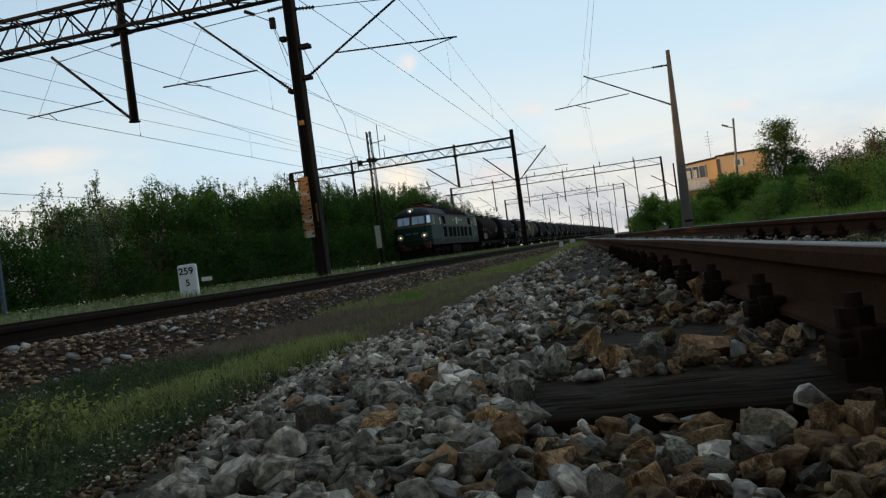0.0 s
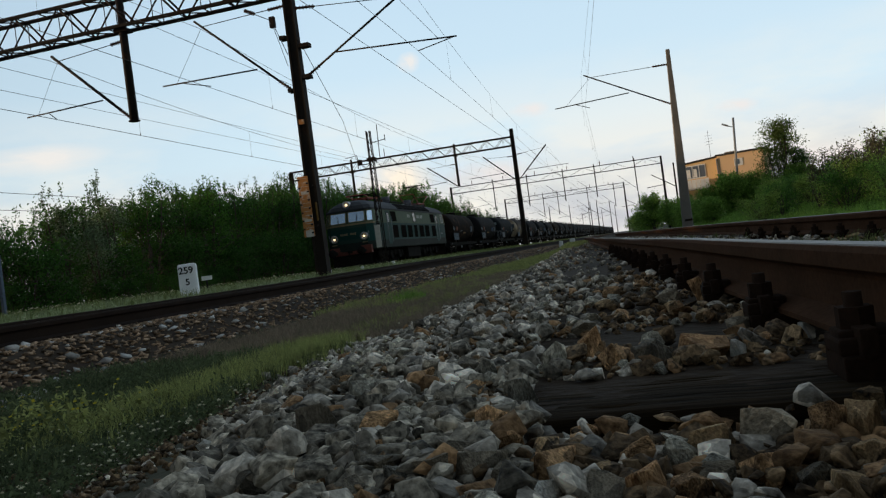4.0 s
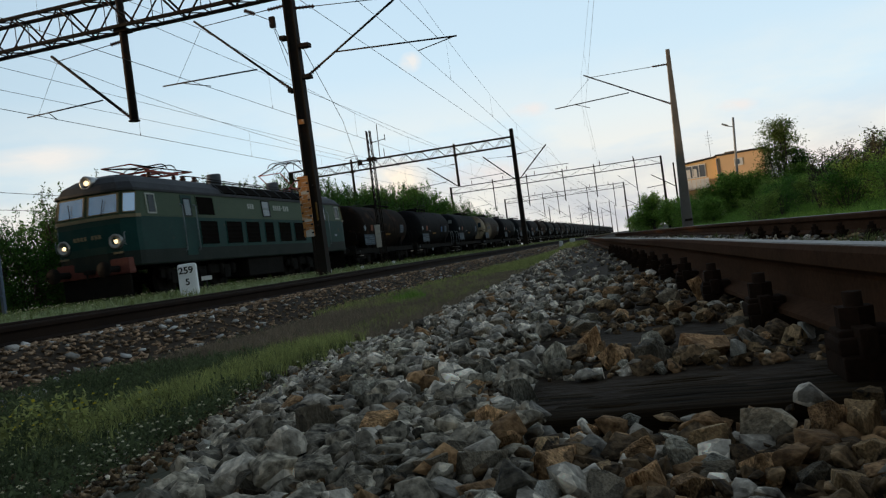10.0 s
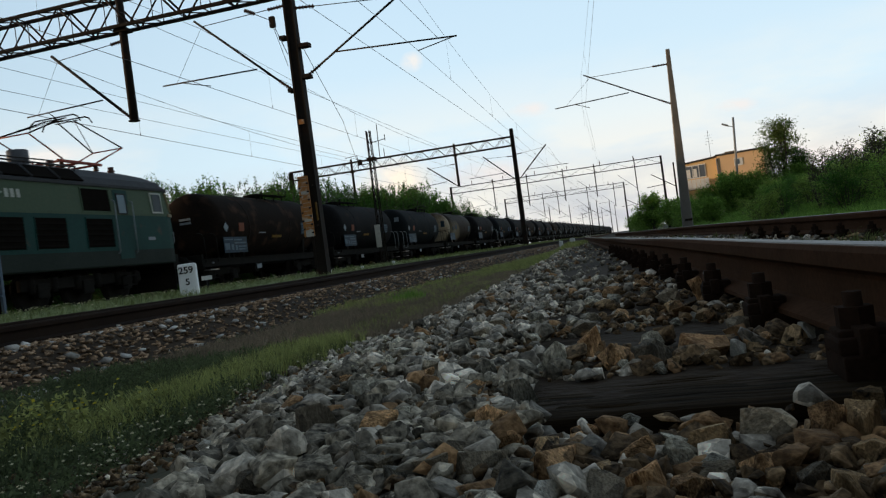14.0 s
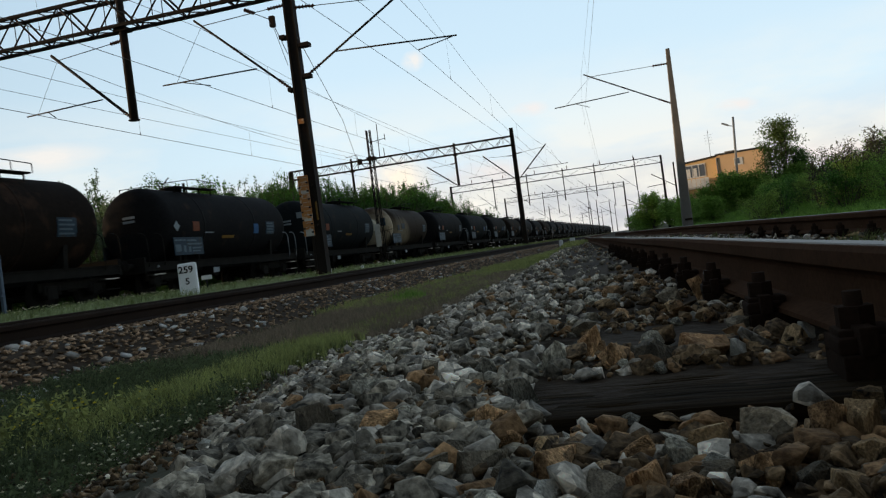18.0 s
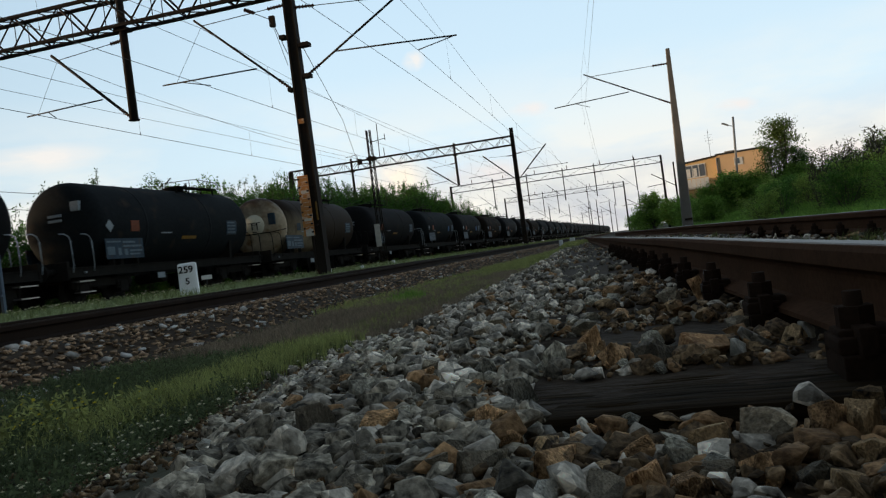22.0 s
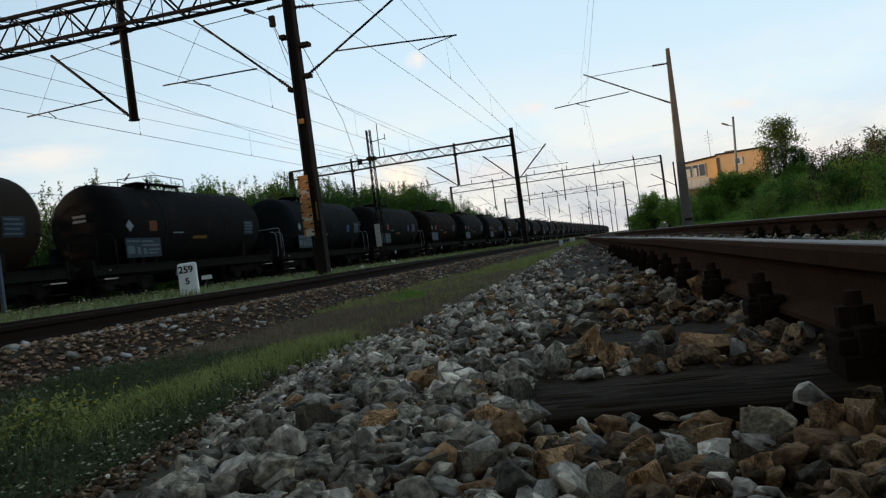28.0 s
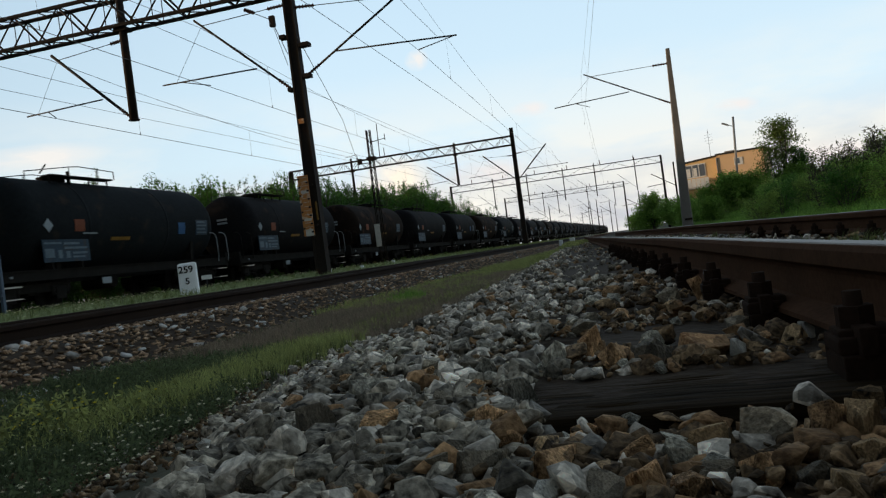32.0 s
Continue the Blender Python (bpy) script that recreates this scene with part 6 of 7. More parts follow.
def build_woods():
    src = [plant("leafy_tree", 40 + i, 5.0, 2.6, 4 + i % 3, 5600, 0.062, bare=0.05, leaf_mat=(M_LEAF, M_LEAF_C)[i % 2], shoots=7) for i in range(6)]
    tall = [plant("slender_tree", 60 + i, 6.0, 1.0, 3, 3000, 0.055, bare=0.05, tuft=0.10, shoots=5) for i in range(2)]
    pale = [plant("birch", 65 + i, 5.2, 1.9, 3, 2600, 0.070, bare=0.1, tuft=0.20, leaf_mat=M_LEAF_P) for i in range(2)]
    plant_rows(pale, [(-19.5, 24.3, 0.74, 0), (-19.2, 25.6, 0.78, 1), (-19.6, 26.9, 0.80, 0)], "pale silvery-leaved birch at the thicket's edge", "tree", "thicket behind the train")
    under = [plant("leafy_bush", 70 + i, 2.6, 2.6, 7, 4500, 0.065, bare=0.0) for i in range(3)]
    rng = random.Random(3)
    spots = []
    # both tree rows start unseen behind the eye, added to block the low sun
    y = -24.0
    while y < 120:
        h = 0.585 + 0.0090 * max(0, min(y, 75)) + 0.085 * smooth(26, 34, y) + 0.06 * smooth(38, 50, y) - 0.03 * smooth(30, 25, y) - (0.011 * max(0, y - 78))
        spots.append((-20.6 + rng.uniform(-0.6, 0.6), y, h * rng.uniform(0.95, 1.08), rng.randrange(6)))
        y += 1.9 if 8 < y < 30 else 1.5 if y < 60 else 2.6
    y = -22.0
    while y < 120:
        h = 0.61 + 0.0090 * max(0, min(y, 75)) + 0.085 * smooth(30, 38, y) + 0.06 * smooth(42, 54, y) - 0.04 * smooth(34, 28, y) - (0.011 * max(0, y - 78))
        spots.append((-23.2 + rng.uniform(-0.8, 0.8), y, h * rng.uniform(0.95, 1.1), rng.randrange(6)))
        y += 3.2 if 6 < y < 28 else 2.0 if y < 60 else 3.4
    plant_rows(src, spots, "young green deciduous tree in a dense trackside thicket", "tree", "thicket behind the train")
    plant_rows(tall, [(-20.6, 27.7, 0.89, 0), (-21.0, 30.6, 0.72, 1), (-21.5, 36.0, 0.82, 0), (-21.5, 45, 0.92, 1), (-21, 66, 1.1, 0)], "slender young birch standing above the thicket", "tree", "thicket behind the train")
    # the dense bushes short of y = 8 are unseen, added as sun blockers
    y, low = -24.0, []
    while y < 100:
        low.append((-19.3 + rng.uniform(-0.4, 0.4), y, rng.uniform(0.8, 1.15), rng.randrange(3)))
        y += 4.6 if 8 < y < 34 else 1.7 if y < 50 else 3.0
    low += [(-21.8 + rng.uniform(-0.5, 0.5), -25 + 1.6 * k, rng.uniform(0.9, 1.2), k % 3) for k in range(44) if not 8 < -25 + 1.6 * k < 34 or k % 3 == 0]
    low += [(-18.9 + rng.uniform(-0.3, 0.3), 7.0 + 1.4 * k, rng.uniform(0.38, 0.52), k % 3) for k in range(20)]
    plant_rows(under, low, "dense dark green bush at the thicket's foot", "bush", "bushes behind the train")
    # far rows along the line
    far, y = [], 120
    while y < 420:
        far.append((-24 - 0.02 * y + rng.uniform(-2, 2), y, rng.uniform(0.9, 1.3), rng.randrange(6)))
        y += 9
    plant_rows(src, far, "distant green tree along the railway", "tree", "far trees")
    # bank on the siding's outer side
    bank = [plant("bank_bush", 80 + i, 2.6, 2.8, 8, 5200, 0.06, bare=0.0, leaf_mat=(M_BANK, M_LEAF_B, M_LEAF_C, M_BANK)[i]) for i in range(4)]
    dry = [plant("dry_shrub", 90 + i, 2.6, 1.3, 9, 420, 0.045, bare=0.3, leaf_mat=M_LEAF_D, tuft=0.06, twig=2.0) for i in range(2)]
    spots = []
    for _ in range(46):
        y = rng.uniform(20, 66)
        x = 0.165 * y + rng.uniform(-0.6, 6.5)
        if x < 3.6:
            continue
        spots.append((x, y, rng.uniform(0.20, 0.34) + 0.0048 * y, rng.randrange(4)))
    spots += [(5.6, 19.5, 0.40, 1), (6.6, 21.5, 0.52, 0), (7.6, 23, 0.60, 1), (5.2, 22, 0.40, 2), (6.3, 25.0, 0.50, 3), (8.0, 27.0, 0.62, 1), (7.4, 30.0, 0.60, 2), (9, 30, 0.75, 0)]
    plant_rows(bank, spots, "dense green shrub on the trackside bank", "bush", "bushes on the bank")
    plant_rows(dry, [(6.1, 25.0, 0.76, 0), (7.0, 26.0, 0.80, 1), (5.7, 27.0, 0.66, 1), (7.6, 25.5, 0.80, 0), (9.2, 42, 0.95, 0), (6.7, 24.4, 0.72, 1)], "sparse brownish shrub with bare twigs on the bank", "bush", "dry shrubs on the bank")
    lone = [plant("bank_tree", 97, 6.6, 2.9, 6, 12000, 0.085, bare=0.0, tuft=0.24, leaf_mat=M_LEAF_O), plant("bank_tree", 104, 6.0, 2.9, 5, 7500, 0.085, bare=0.02, tuft=0.22)]
    plant_rows(lone, [(10.75, 62, 0.92, 0), (12.0, 62.6, 0.70, 1)], "tall irregular green tree beside the orange house", "tree", "trees on the bank")
    small = [plant("round_bush", 99, 3.6, 3.6, 8, 9000, 0.105, bare=0.0, tuft=0.22, leaf_mat=M_LEAF_B)]
    plant_rows(small, [(1.9, 88, 1.0, 0), (0.6, 104, 0.62, 0), (-0.3, 118, 0.6, 0), (2.2, 100, 0.7, 0), (3.6, 84, 0.75, 0), (4.6, 76, 0.7, 0), (3.9, 62, 0.5, 0), (4.4, 50, 0.42, 0), (5.3, 60, 0.62, 0), (6.6, 60, 0.74, 0), (7.4, 61, 0.66, 0), (8.5, 60, 0.62, 0), (11.4, 61.3, 0.66, 0), (12.3, 61, 0.58, 0), (13.4, 60, 0.52, 0)], "rounded dark green bush near the far tracks", "bush", "bushes by the siding")


build_woods()


def tuft_arrays(seed, blades, height, lean, width):
    rng = random.Random(seed)
    v, t = [], []
    for _ in range(blades):
        a = rng.uniform(0, 6.28)
        r = rng.uniform(0, 0.5)
        bx, by = r * math.cos(a) * 0.6, r * math.sin(a) * 0.6
        h = height * rng.uniform(0.5, 1.0)
        d = rng.uniform(0, 6.28)
        l = lean * h * rng.uniform(0.3, 1.0)
        w = width * rng.uniform(0.7, 1.2)
        px, py = -math.sin(d) * w, math.cos(d) * w
        k = len(v)
        v += [(bx - px, by - py, -0.05), (bx + px, by + py, -0.05), (bx + px * 0.7 + l * 0.35 * math.cos(d), by + py * 0.7 + l * 0.35 * math.sin(d), h * 0.6), (bx - px * 0.7 + l * 0.35 * math.cos(d), by - py * 0.7 + l * 0.35 * math.sin(d), h * 0.6), (bx + l * math.cos(d), by + l * math.sin(d), h)]
        t += [(k, k + 1, k + 2), (k, k + 2, k + 3), (k + 3, k + 2, k + 4)]
    return np.array(v, np.float32), np.array(t, np.int32)


def weed_arrays(seed):
    """A small leafy weed: stem with leaf pairs."""
    rng, rs = random.Random(seed), np.random.RandomState(seed)
    pts = []
    for s in range(5):
        a, l = rng.uniform(0, 6.28), rng.uniform(0.1, 0.5)
        for k in range(9):
            u = k / 8
            pts.append((l * u * math.cos(a), l * u * math.sin(a), u * rng.uniform(0.7, 1.0)))
    v, t = leaves(rs, np.array(pts), 0.11, 0.05)
    return v.astype(np.float32), t.astype(np.int32)


def build_grass():
    from_rng = random.Random(8)
    tufts = [tuft_arrays(i, 13, 1.0, 0.7, 0.022) for i in range(8)]
    weeds = [weed_arrays(i) for i in range(5)]
    verge = thing("grass_verge", Matrix.Identity(4), "strip of short green grass with tiny white flowers", "grass", kind="stuff")
    dip = thing("weedy_dip", Matrix.Identity(4), "weeds and yellow-green grass in the dip between tracks", "grass", kind="stuff")
    bank = thing("bank_grass", Matrix.Identity(4), "rough green grass on the trackside bank", "grass", kind="stuff")

    def rows(n, fx, fy, size, tmpl, keep=None):
        out = []
        for _ in range(n):
            y = fy()
            x = fx(y)
            if keep and not keep(x, y):
                continue
            s = size(x, y)
            out.append((from_rng.randrange(tmpl), x, y, ground_z(x, y), s, 0, 0, from_rng.uniform(0, 6.28)))
        return out

    u = from_rng.uniform
    # verge behind the second track
    scatter("verge_blades", tufts, rows(9000, lambda y: u(-13.6, LEFT_X - 1.0), lambda: 6 + 44 * from_rng.random() ** 1.5, lambda x, y: u(0.05, 0.14), 8), M_VERGE, verge)
    scatter("verge_stems", tufts, rows(2600, lambda y: u(-13.4, LEFT_X - 1.1), lambda: 6 + 44 * from_rng.random() ** 1.5, lambda x, y: u(0.06, 0.20), 8), M_GRASS, verge)
    scatter("verge_flowers", FLOWERS, [(0, x, y, z + 0.5 * s + 0.05, 0.016, 0, 0, a) for _, x, y, z, s, _, _, a in rows(700, lambda y: u(-13.4, LEFT_X - 2), lambda: 7 + 22 * from_rng.random(), lambda x, y: u(0.1, 0.2), 8)], M_FLOWER, verge)
    # the dip: a bright band along the stones, duller weeds towards the second track
    band = lambda x, y: noise.noise((x * 0.9, y * 0.5, 1.0)) > -0.35
    scatter("band_blades", tufts, rows(9000, lambda y: -1.98 + from_rng.gauss(0, 0.11) + 0.1 * noise.noise((y * 0.8, 0, 4.0)), lambda: 1.4 + 9 * from_rng.random() ** 1.5, lambda x, y: u(0.05, 0.11), 8, lambda x, y: (y < 4.9 or from_rng.random() < 0.10) and from_rng.random() < smooth(2.1, 3.0, y)), M_GRASS_Y, dip)
    scatter("dip_blades", tufts, rows(7000, lambda y: u(-3.4, -1.7), lambda: 1.6 + 16 * from_rng.random() ** 1.6, lambda x, y: u(0.04, 0.09), 8, lambda x, y: band(x, y) and (y < 4.5 or from_rng.random() < 0.3)), M_WEED, dip)
    scatter("far_dip_blades", tufts, rows(5500, lambda y: u(-3.5, -1.6), lambda: 8.0 + 32 * from_rng.random() ** 1.3, lambda x, y: u(0.06, 0.13), 8, lambda x, y: x < -2.35 or y > 14 or from_rng.random() < 0.2), M_GRASS_Y, dip)
    scatter("dead_blades", tufts, rows(11500, lambda y: u(-3.2, -1.62), lambda: 4.7 + 9 * from_rng.random(), lambda x, y: u(0.05, 0.10), 8), M_STRAW, dip)
    scatter("near_weeds", weeds, rows(3400, lambda y: u(-3.5, -0.75 - 0.3 * y), lambda: 1.0 + 3.5 * from_rng.random() ** 1.2, lambda x, y: u(0.03, 0.085), 5), M_WEED, dip)
    scatter("tall_weeds", weeds, rows(70, lambda y: u(-2.7, -1.9), lambda: u(2.0, 2.9), lambda x, y: u(0.07, 0.15), 5), M_GRASS_Y, dip)
    scatter("weed_flowers", FLOWERS, rows(0, None, None, None, 1) + [(0, x, y, ground_z(x, y) + h, u(0.0034, 0.0052), 0, 0, 0) for x, y, h in ((u(-2.2, -0.62), 1.0 + 1.3 * from_rng.random(), u(0.02, 0.10)) for _ in range(330))], M_FLOWER, dip)
    scatter("yellow_flowers", FLOWERS, [(0, x, y, ground_z(x, y) + h, u(0.005, 0.008), 0.3, 0, 0) for x, y, h in ((u(-2.7, -1.9), u(2.2, 2.9), u(0.06, 0.16)) for _ in range(60))], M_BUTTER, dip)
    scatter("clump_blades", tufts, [(from_rng.randrange(8), -2.55 + from_rng.gauss(0, 0.07), 8.6 + from_rng.gauss(0, 0.14), -0.31, u(0.10, 0.19), 0, 0, u(0, 6)) for _ in range(70)], M_LEAF_B, dip)
    # bank and siding's outer side
    scatter("bank_blades", tufts, rows(9000, lambda y: u(3.5, 12), lambda: 12 + 50 * from_rng.random() ** 1.4, lambda x, y: u(0.12, 0.32), 8), M_LEAF_B, bank)
    scatter("siding_weeds", tufts, rows(500, lambda y: siding(y) + u(-0.5, 0.65), lambda: 4 + 9 * from_rng.random(), lambda x, y: u(0.06, 0.13), 8, lambda x, y: noise.noise((x, y, 9)) > 0.15), M_GRASS, bank)
    scatter("far_blades", tufts, rows(7000, lambda y: u(-14.2, 3), lambda: 40 + 80 * from_rng.random() ** 1.4, lambda x, y: u(0.12, 0.22), 8, lambda x, y: abs(x - siding(y)) > 2 and abs(x - LEFT_X) > 1.6), M_GRASS, bank)


def flower_arrays():
    v, t = [], []
    for k in range(6):
        a = k * math.pi / 3
        v += [(0, 0, 0.2), (math.cos(a - 0.4), math.sin(a - 0.4), 0.35), (math.cos(a + 0.4), math.sin(a + 0.4), 0.35)]
        t += [(3 * k, 3 * k + 1, 3 * k + 2)]
    v += [(1, 0, 0), (-0.5, 0.8, 0), (-0.5, -0.8, 0), (0, 0, 0.9)]
    t += [(18, 19, 21), (19, 20, 21), (20, 18, 21)]
    return np.array(v, np.float32), np.array(t, np.int32)


FLOWERS = [flower_arrays()]

# ---- ballast, sleepers ----
def stone_mesh(name, rng, points, cuts):
    """An angular broken stone of unit size: a hull of scattered points, its faces split and roughened."""
    bm = bmesh.new()
    sx, sy, sz = 0.5, rng.uniform(0.34, 0.48), rng.uniform(0.23, 0.40)
    for _ in range(points):
        v = Vector((rng.gauss(0, 1), rng.gauss(0, 1), rng.gauss(0, 1))).normalized() * rng.uniform(0.74, 1.0)
        bm.verts.new((v.x * sx, v.y * sy, v.z * sz))
    bmesh.ops.convex_hull(bm, input=bm.verts[:])
    bmesh.ops.delete(bm, geom=[v for v in bm.verts if not v.link_faces], context="VERTS")
    if cuts:
        bmesh.ops.bevel(bm, geom=bm.edges[:], offset=0.008, segments=1, affect="EDGES", profile=0.5)
        bmesh.ops.triangulate(bm, faces=bm.faces[:])
        for v in bm.verts:
            k = noise.noise(v.co * 5.0 + Vector((rng.random() * 0.2, 0, 0)))
            v.co *= 1 + 0.07 * k
    if cuts > 1:
        # split faces with chips, pits and rounded arrises
        bmesh.ops.subdivide_edges(bm, edges=bm.edges[:], cuts=1, use_grid_fill=True)
        bmesh.ops.smooth_vert(bm, verts=bm.verts[:], factor=0.16, use_axis_x=True, use_axis_y=True, use_axis_z=True)
        bmesh.ops.triangulate(bm, faces=bm.faces[:])
        off = Vector((rng.random() * 9, rng.random() * 9, rng.random() * 9))
        for v in bm.verts:
            v.co *= 1 + 0.07 * noise.noise(v.co * 4.0 + off) + 0.03 * noise.noise(v.co * 15.0 + off)
    me = bpy.data.meshes.new(name)
    bm.to_mesh(me)
    bm.free()
    return me


def as_arrays(me):
    me.calc_loop_triangles()
    v = np.empty(len(me.vertices) * 3, np.float32)
    me.vertices.foreach_get("co", v)
    t = np.empty(len(me.loop_triangles) * 3, np.int32)
    me.loop_triangles.foreach_get("vertices", t)
    return v.reshape(-1, 3), t.reshape(-1, 3)


def scatter(name, templates, rows, material, parent, label="", kind="stuff", smooth_faces=False):
    """Joins many copies of the templates into one mesh. rows: index, x, y, z, scale, rx, ry, rz (and an optional height factor)."""
    vs, ts, base = [], [], 0
    for i, x, y, z, s, rx, ry, rz, *tall in rows:
        v, t = templates[i]
        m = np.array(Euler((rx, ry, rz)).to_matrix(), np.float32)
        k = np.array([s, s, s * (tall[0] if tall else 1)], np.float32)
        vs.append((v * k) @ m.T + np.array([x, y, z], np.float32))
        ts.append(t + base)
        base += len(v)
    v, t = np.concatenate(vs), np.concatenate(ts)
    me = bpy.data.meshes.new(name)
    me.vertices.add(len(v))
    me.vertices.foreach_set("co", v.ravel())
    me.loops.add(t.size)
    me.loops.foreach_set("vertex_index", t.ravel())
    me.polygons.add(len(t))
    me.polygons.foreach_set("loop_start", np.arange(0, t.size, 3, dtype=np.int32))
    me.update(calc_edges=True)
    me.validate()
    ob = mesh_part(name, me, material, parent, label)
    tagged(ob, kind=kind)
    return ob


SLEEPER_Y, SLEEPER_STEP = 1.31, 0.625   # middle of the first sleeper ahead, and their spacing


def build_sleepers():
    rng = random.Random(5)
    turn = math.atan(-NEAR_E)
    k = 0
    for i in list(range(0, 40)) + list(range(-9, -1)):
        y = SLEEPER_Y + SLEEPER_STEP * i
        x = siding(y)
        root = thing("sleeper", pose(x, y, BED, 0, 0, 0.6 * math.sin(i * 2.1)), "dark tarred timber sleeper bedded in stones", "sleeper", "sleepers of the siding")
        bm = bmesh.new()
        lx = -1.335 if i == 0 else -1.36 + rng.uniform(-0.06, 0.06)
        nx = 6 if i < 0 else 90 if i < 2 else 28 if i < 6 else 6
        ny = 4 if i < 0 else 46 if i < 2 else 14 if i < 6 else 4
        rings = []
        for j in range(nx + 1):
            u = lx + (1.36 - lx) * j / nx
            w = 0.138 + 0.006 * noise.noise((u * 3, i * 1.7, 0))
            top = 0.004 * noise.noise((u * 5, i * 2.3, 3.0))
            if j in (0, nx):
                w -= 0.008
            prof = [(-w, -0.15), (w, -0.15), (w, -0.022), (w - 0.008, -0.006 + top)]
            for q in range(ny + 1):
                v = (w - 0.016) * (1 - 2 * q / ny)
                # weathered grain, splits along it and one knot hole
                split = max(0.0, 1 - abs(noise.noise((u * 2.2 + 4 * i, v * 42, 1.0))) / 0.13) * smooth(-0.1, 0.25, noise.noise((u * 2.3, v * 6, 9.0 + i)))
                knot = math.exp(-((u + 1.20) / 0.014) ** 2 - ((v + 0.085) / 0.007) ** 2) if i == 0 else 0.0
                prof.append((v, top + 0.002 * noise.noise((u * 9, v * 70, i)) - 0.013 * split - 0.022 * knot - 0.006 * (v / w) ** 4))
            prof += [(-w + 0.008, -0.006 + top), (-w, -0.022)]
            rings.append([(u, a, b) for a, b in prof])
        loft(bm, rings)
        part("timber", bm, M_TIMBER, root)
        if -4 < i < 14:
            for sx in (-0.75, 0.75):
                hz_ = (NEAR_Z(y) if sx < 0 else FAR_Z(y)) - 0.149 - BED
                bm = bmesh.new()
                box(bm, sx - 0.118, sx + 0.118, -0.062, 0.062, hz_ - 0.045, hz_ - 0.001, 0.004)
                box(bm, sx - 0.095, sx - 0.07, -0.07, 0.07, hz_ - 0.002, hz_ + 0.04, 0.003)
                box(bm, sx + 0.07, sx + 0.095, -0.07, 0.07, hz_ - 0.002, hz_ + 0.04, 0.003)
                part("base_plate", bm, M_CLIP, root, "rusty ribbed base plate")
                for s in (-1, 1):
                    bm = bmesh.new()
                    box(bm, sx + s * 0.035, sx + s * 0.115, -0.035, 0.035, hz_ + 0.014, hz_ + 0.034, 0.005)
                    rod(bm, (sx + s * 0.083, 0, hz_), (sx + s * 0.083, 0, hz_ + 0.088), 0.014, n=8)
                    box(bm, sx + s * 0.05, sx + s * 0.12, -0.05, 0.05, hz_ - 0.002, hz_ + 0.024, 0.006)
                    rod(bm, (sx + s * 0.083, 0, hz_ + 0.034), (sx + s * 0.083, 0, hz_ + 0.066), 0.028, n=6, smooth=False)
                    rod(bm, (sx + s * 0.106, 0.045, hz_ - 0.005), (sx + s * 0.106, 0.045, hz_ + 0.02), 0.015, n=6, smooth=False)
                    part("clip_bolt", bm, M_CLIP, root, "rusty clip and bolt")
    for i in range(-11, 30):
        y = 2.0 + 0.65 * i
        bm = bmesh.new()
        box(bm, -1.3, 1.3, -0.125, 0.125, -0.15, 0.0, 0.012)
        solid("sleeper", bm, M_TIMBER, "dark timber sleeper half buried in dirty stones", "sleeper", "sleepers of the second track", m=pose(LEFT_X, y, LEFT_BED - 0.01))


build_sleepers()
RNG = random.Random(11)
NEAR_STONES = [stone_mesh("stone", RNG, 13, 2) for _ in range(24)]
FAR_STONES = [as_arrays(stone_mesh("stone_small", RNG, 11, 0)) for _ in range(10)]
MID_STONES = [as_arrays(stone_mesh("stone_mid", RNG, 11, 1)) for _ in range(16)]


def on_rail(x, y):
    xs = x - siding(y)
    return min(abs(xs - 0.75), abs(xs + 0.75))


def on_sleeper(x, y):
    k = (y - SLEEPER_Y) / SLEEPER_STEP
    if round(k) < 0:
        return False
    return abs(k - round(k)) * SLEEPER_STEP < 0.14 and -1.345 < x - siding(y) < 1.38


def past_stones(x, y):
    """Left of the foot of the stones, on bare soil."""
    return x < -0.25 - 0.42 * y + 0.07 * noise.noise((x * 3.0, y * 3.0, 6.0)) and y < 3.4


def dark_share(x, y):
    """Share of dark stones, raised at the shoulder's soiled foot and close to the eye."""
    return max(smooth(-0.2, -0.6, x) * smooth(2.1, 1.4, y), smooth(1.5, 1.05, y) * smooth(0.0, -0.3, x))


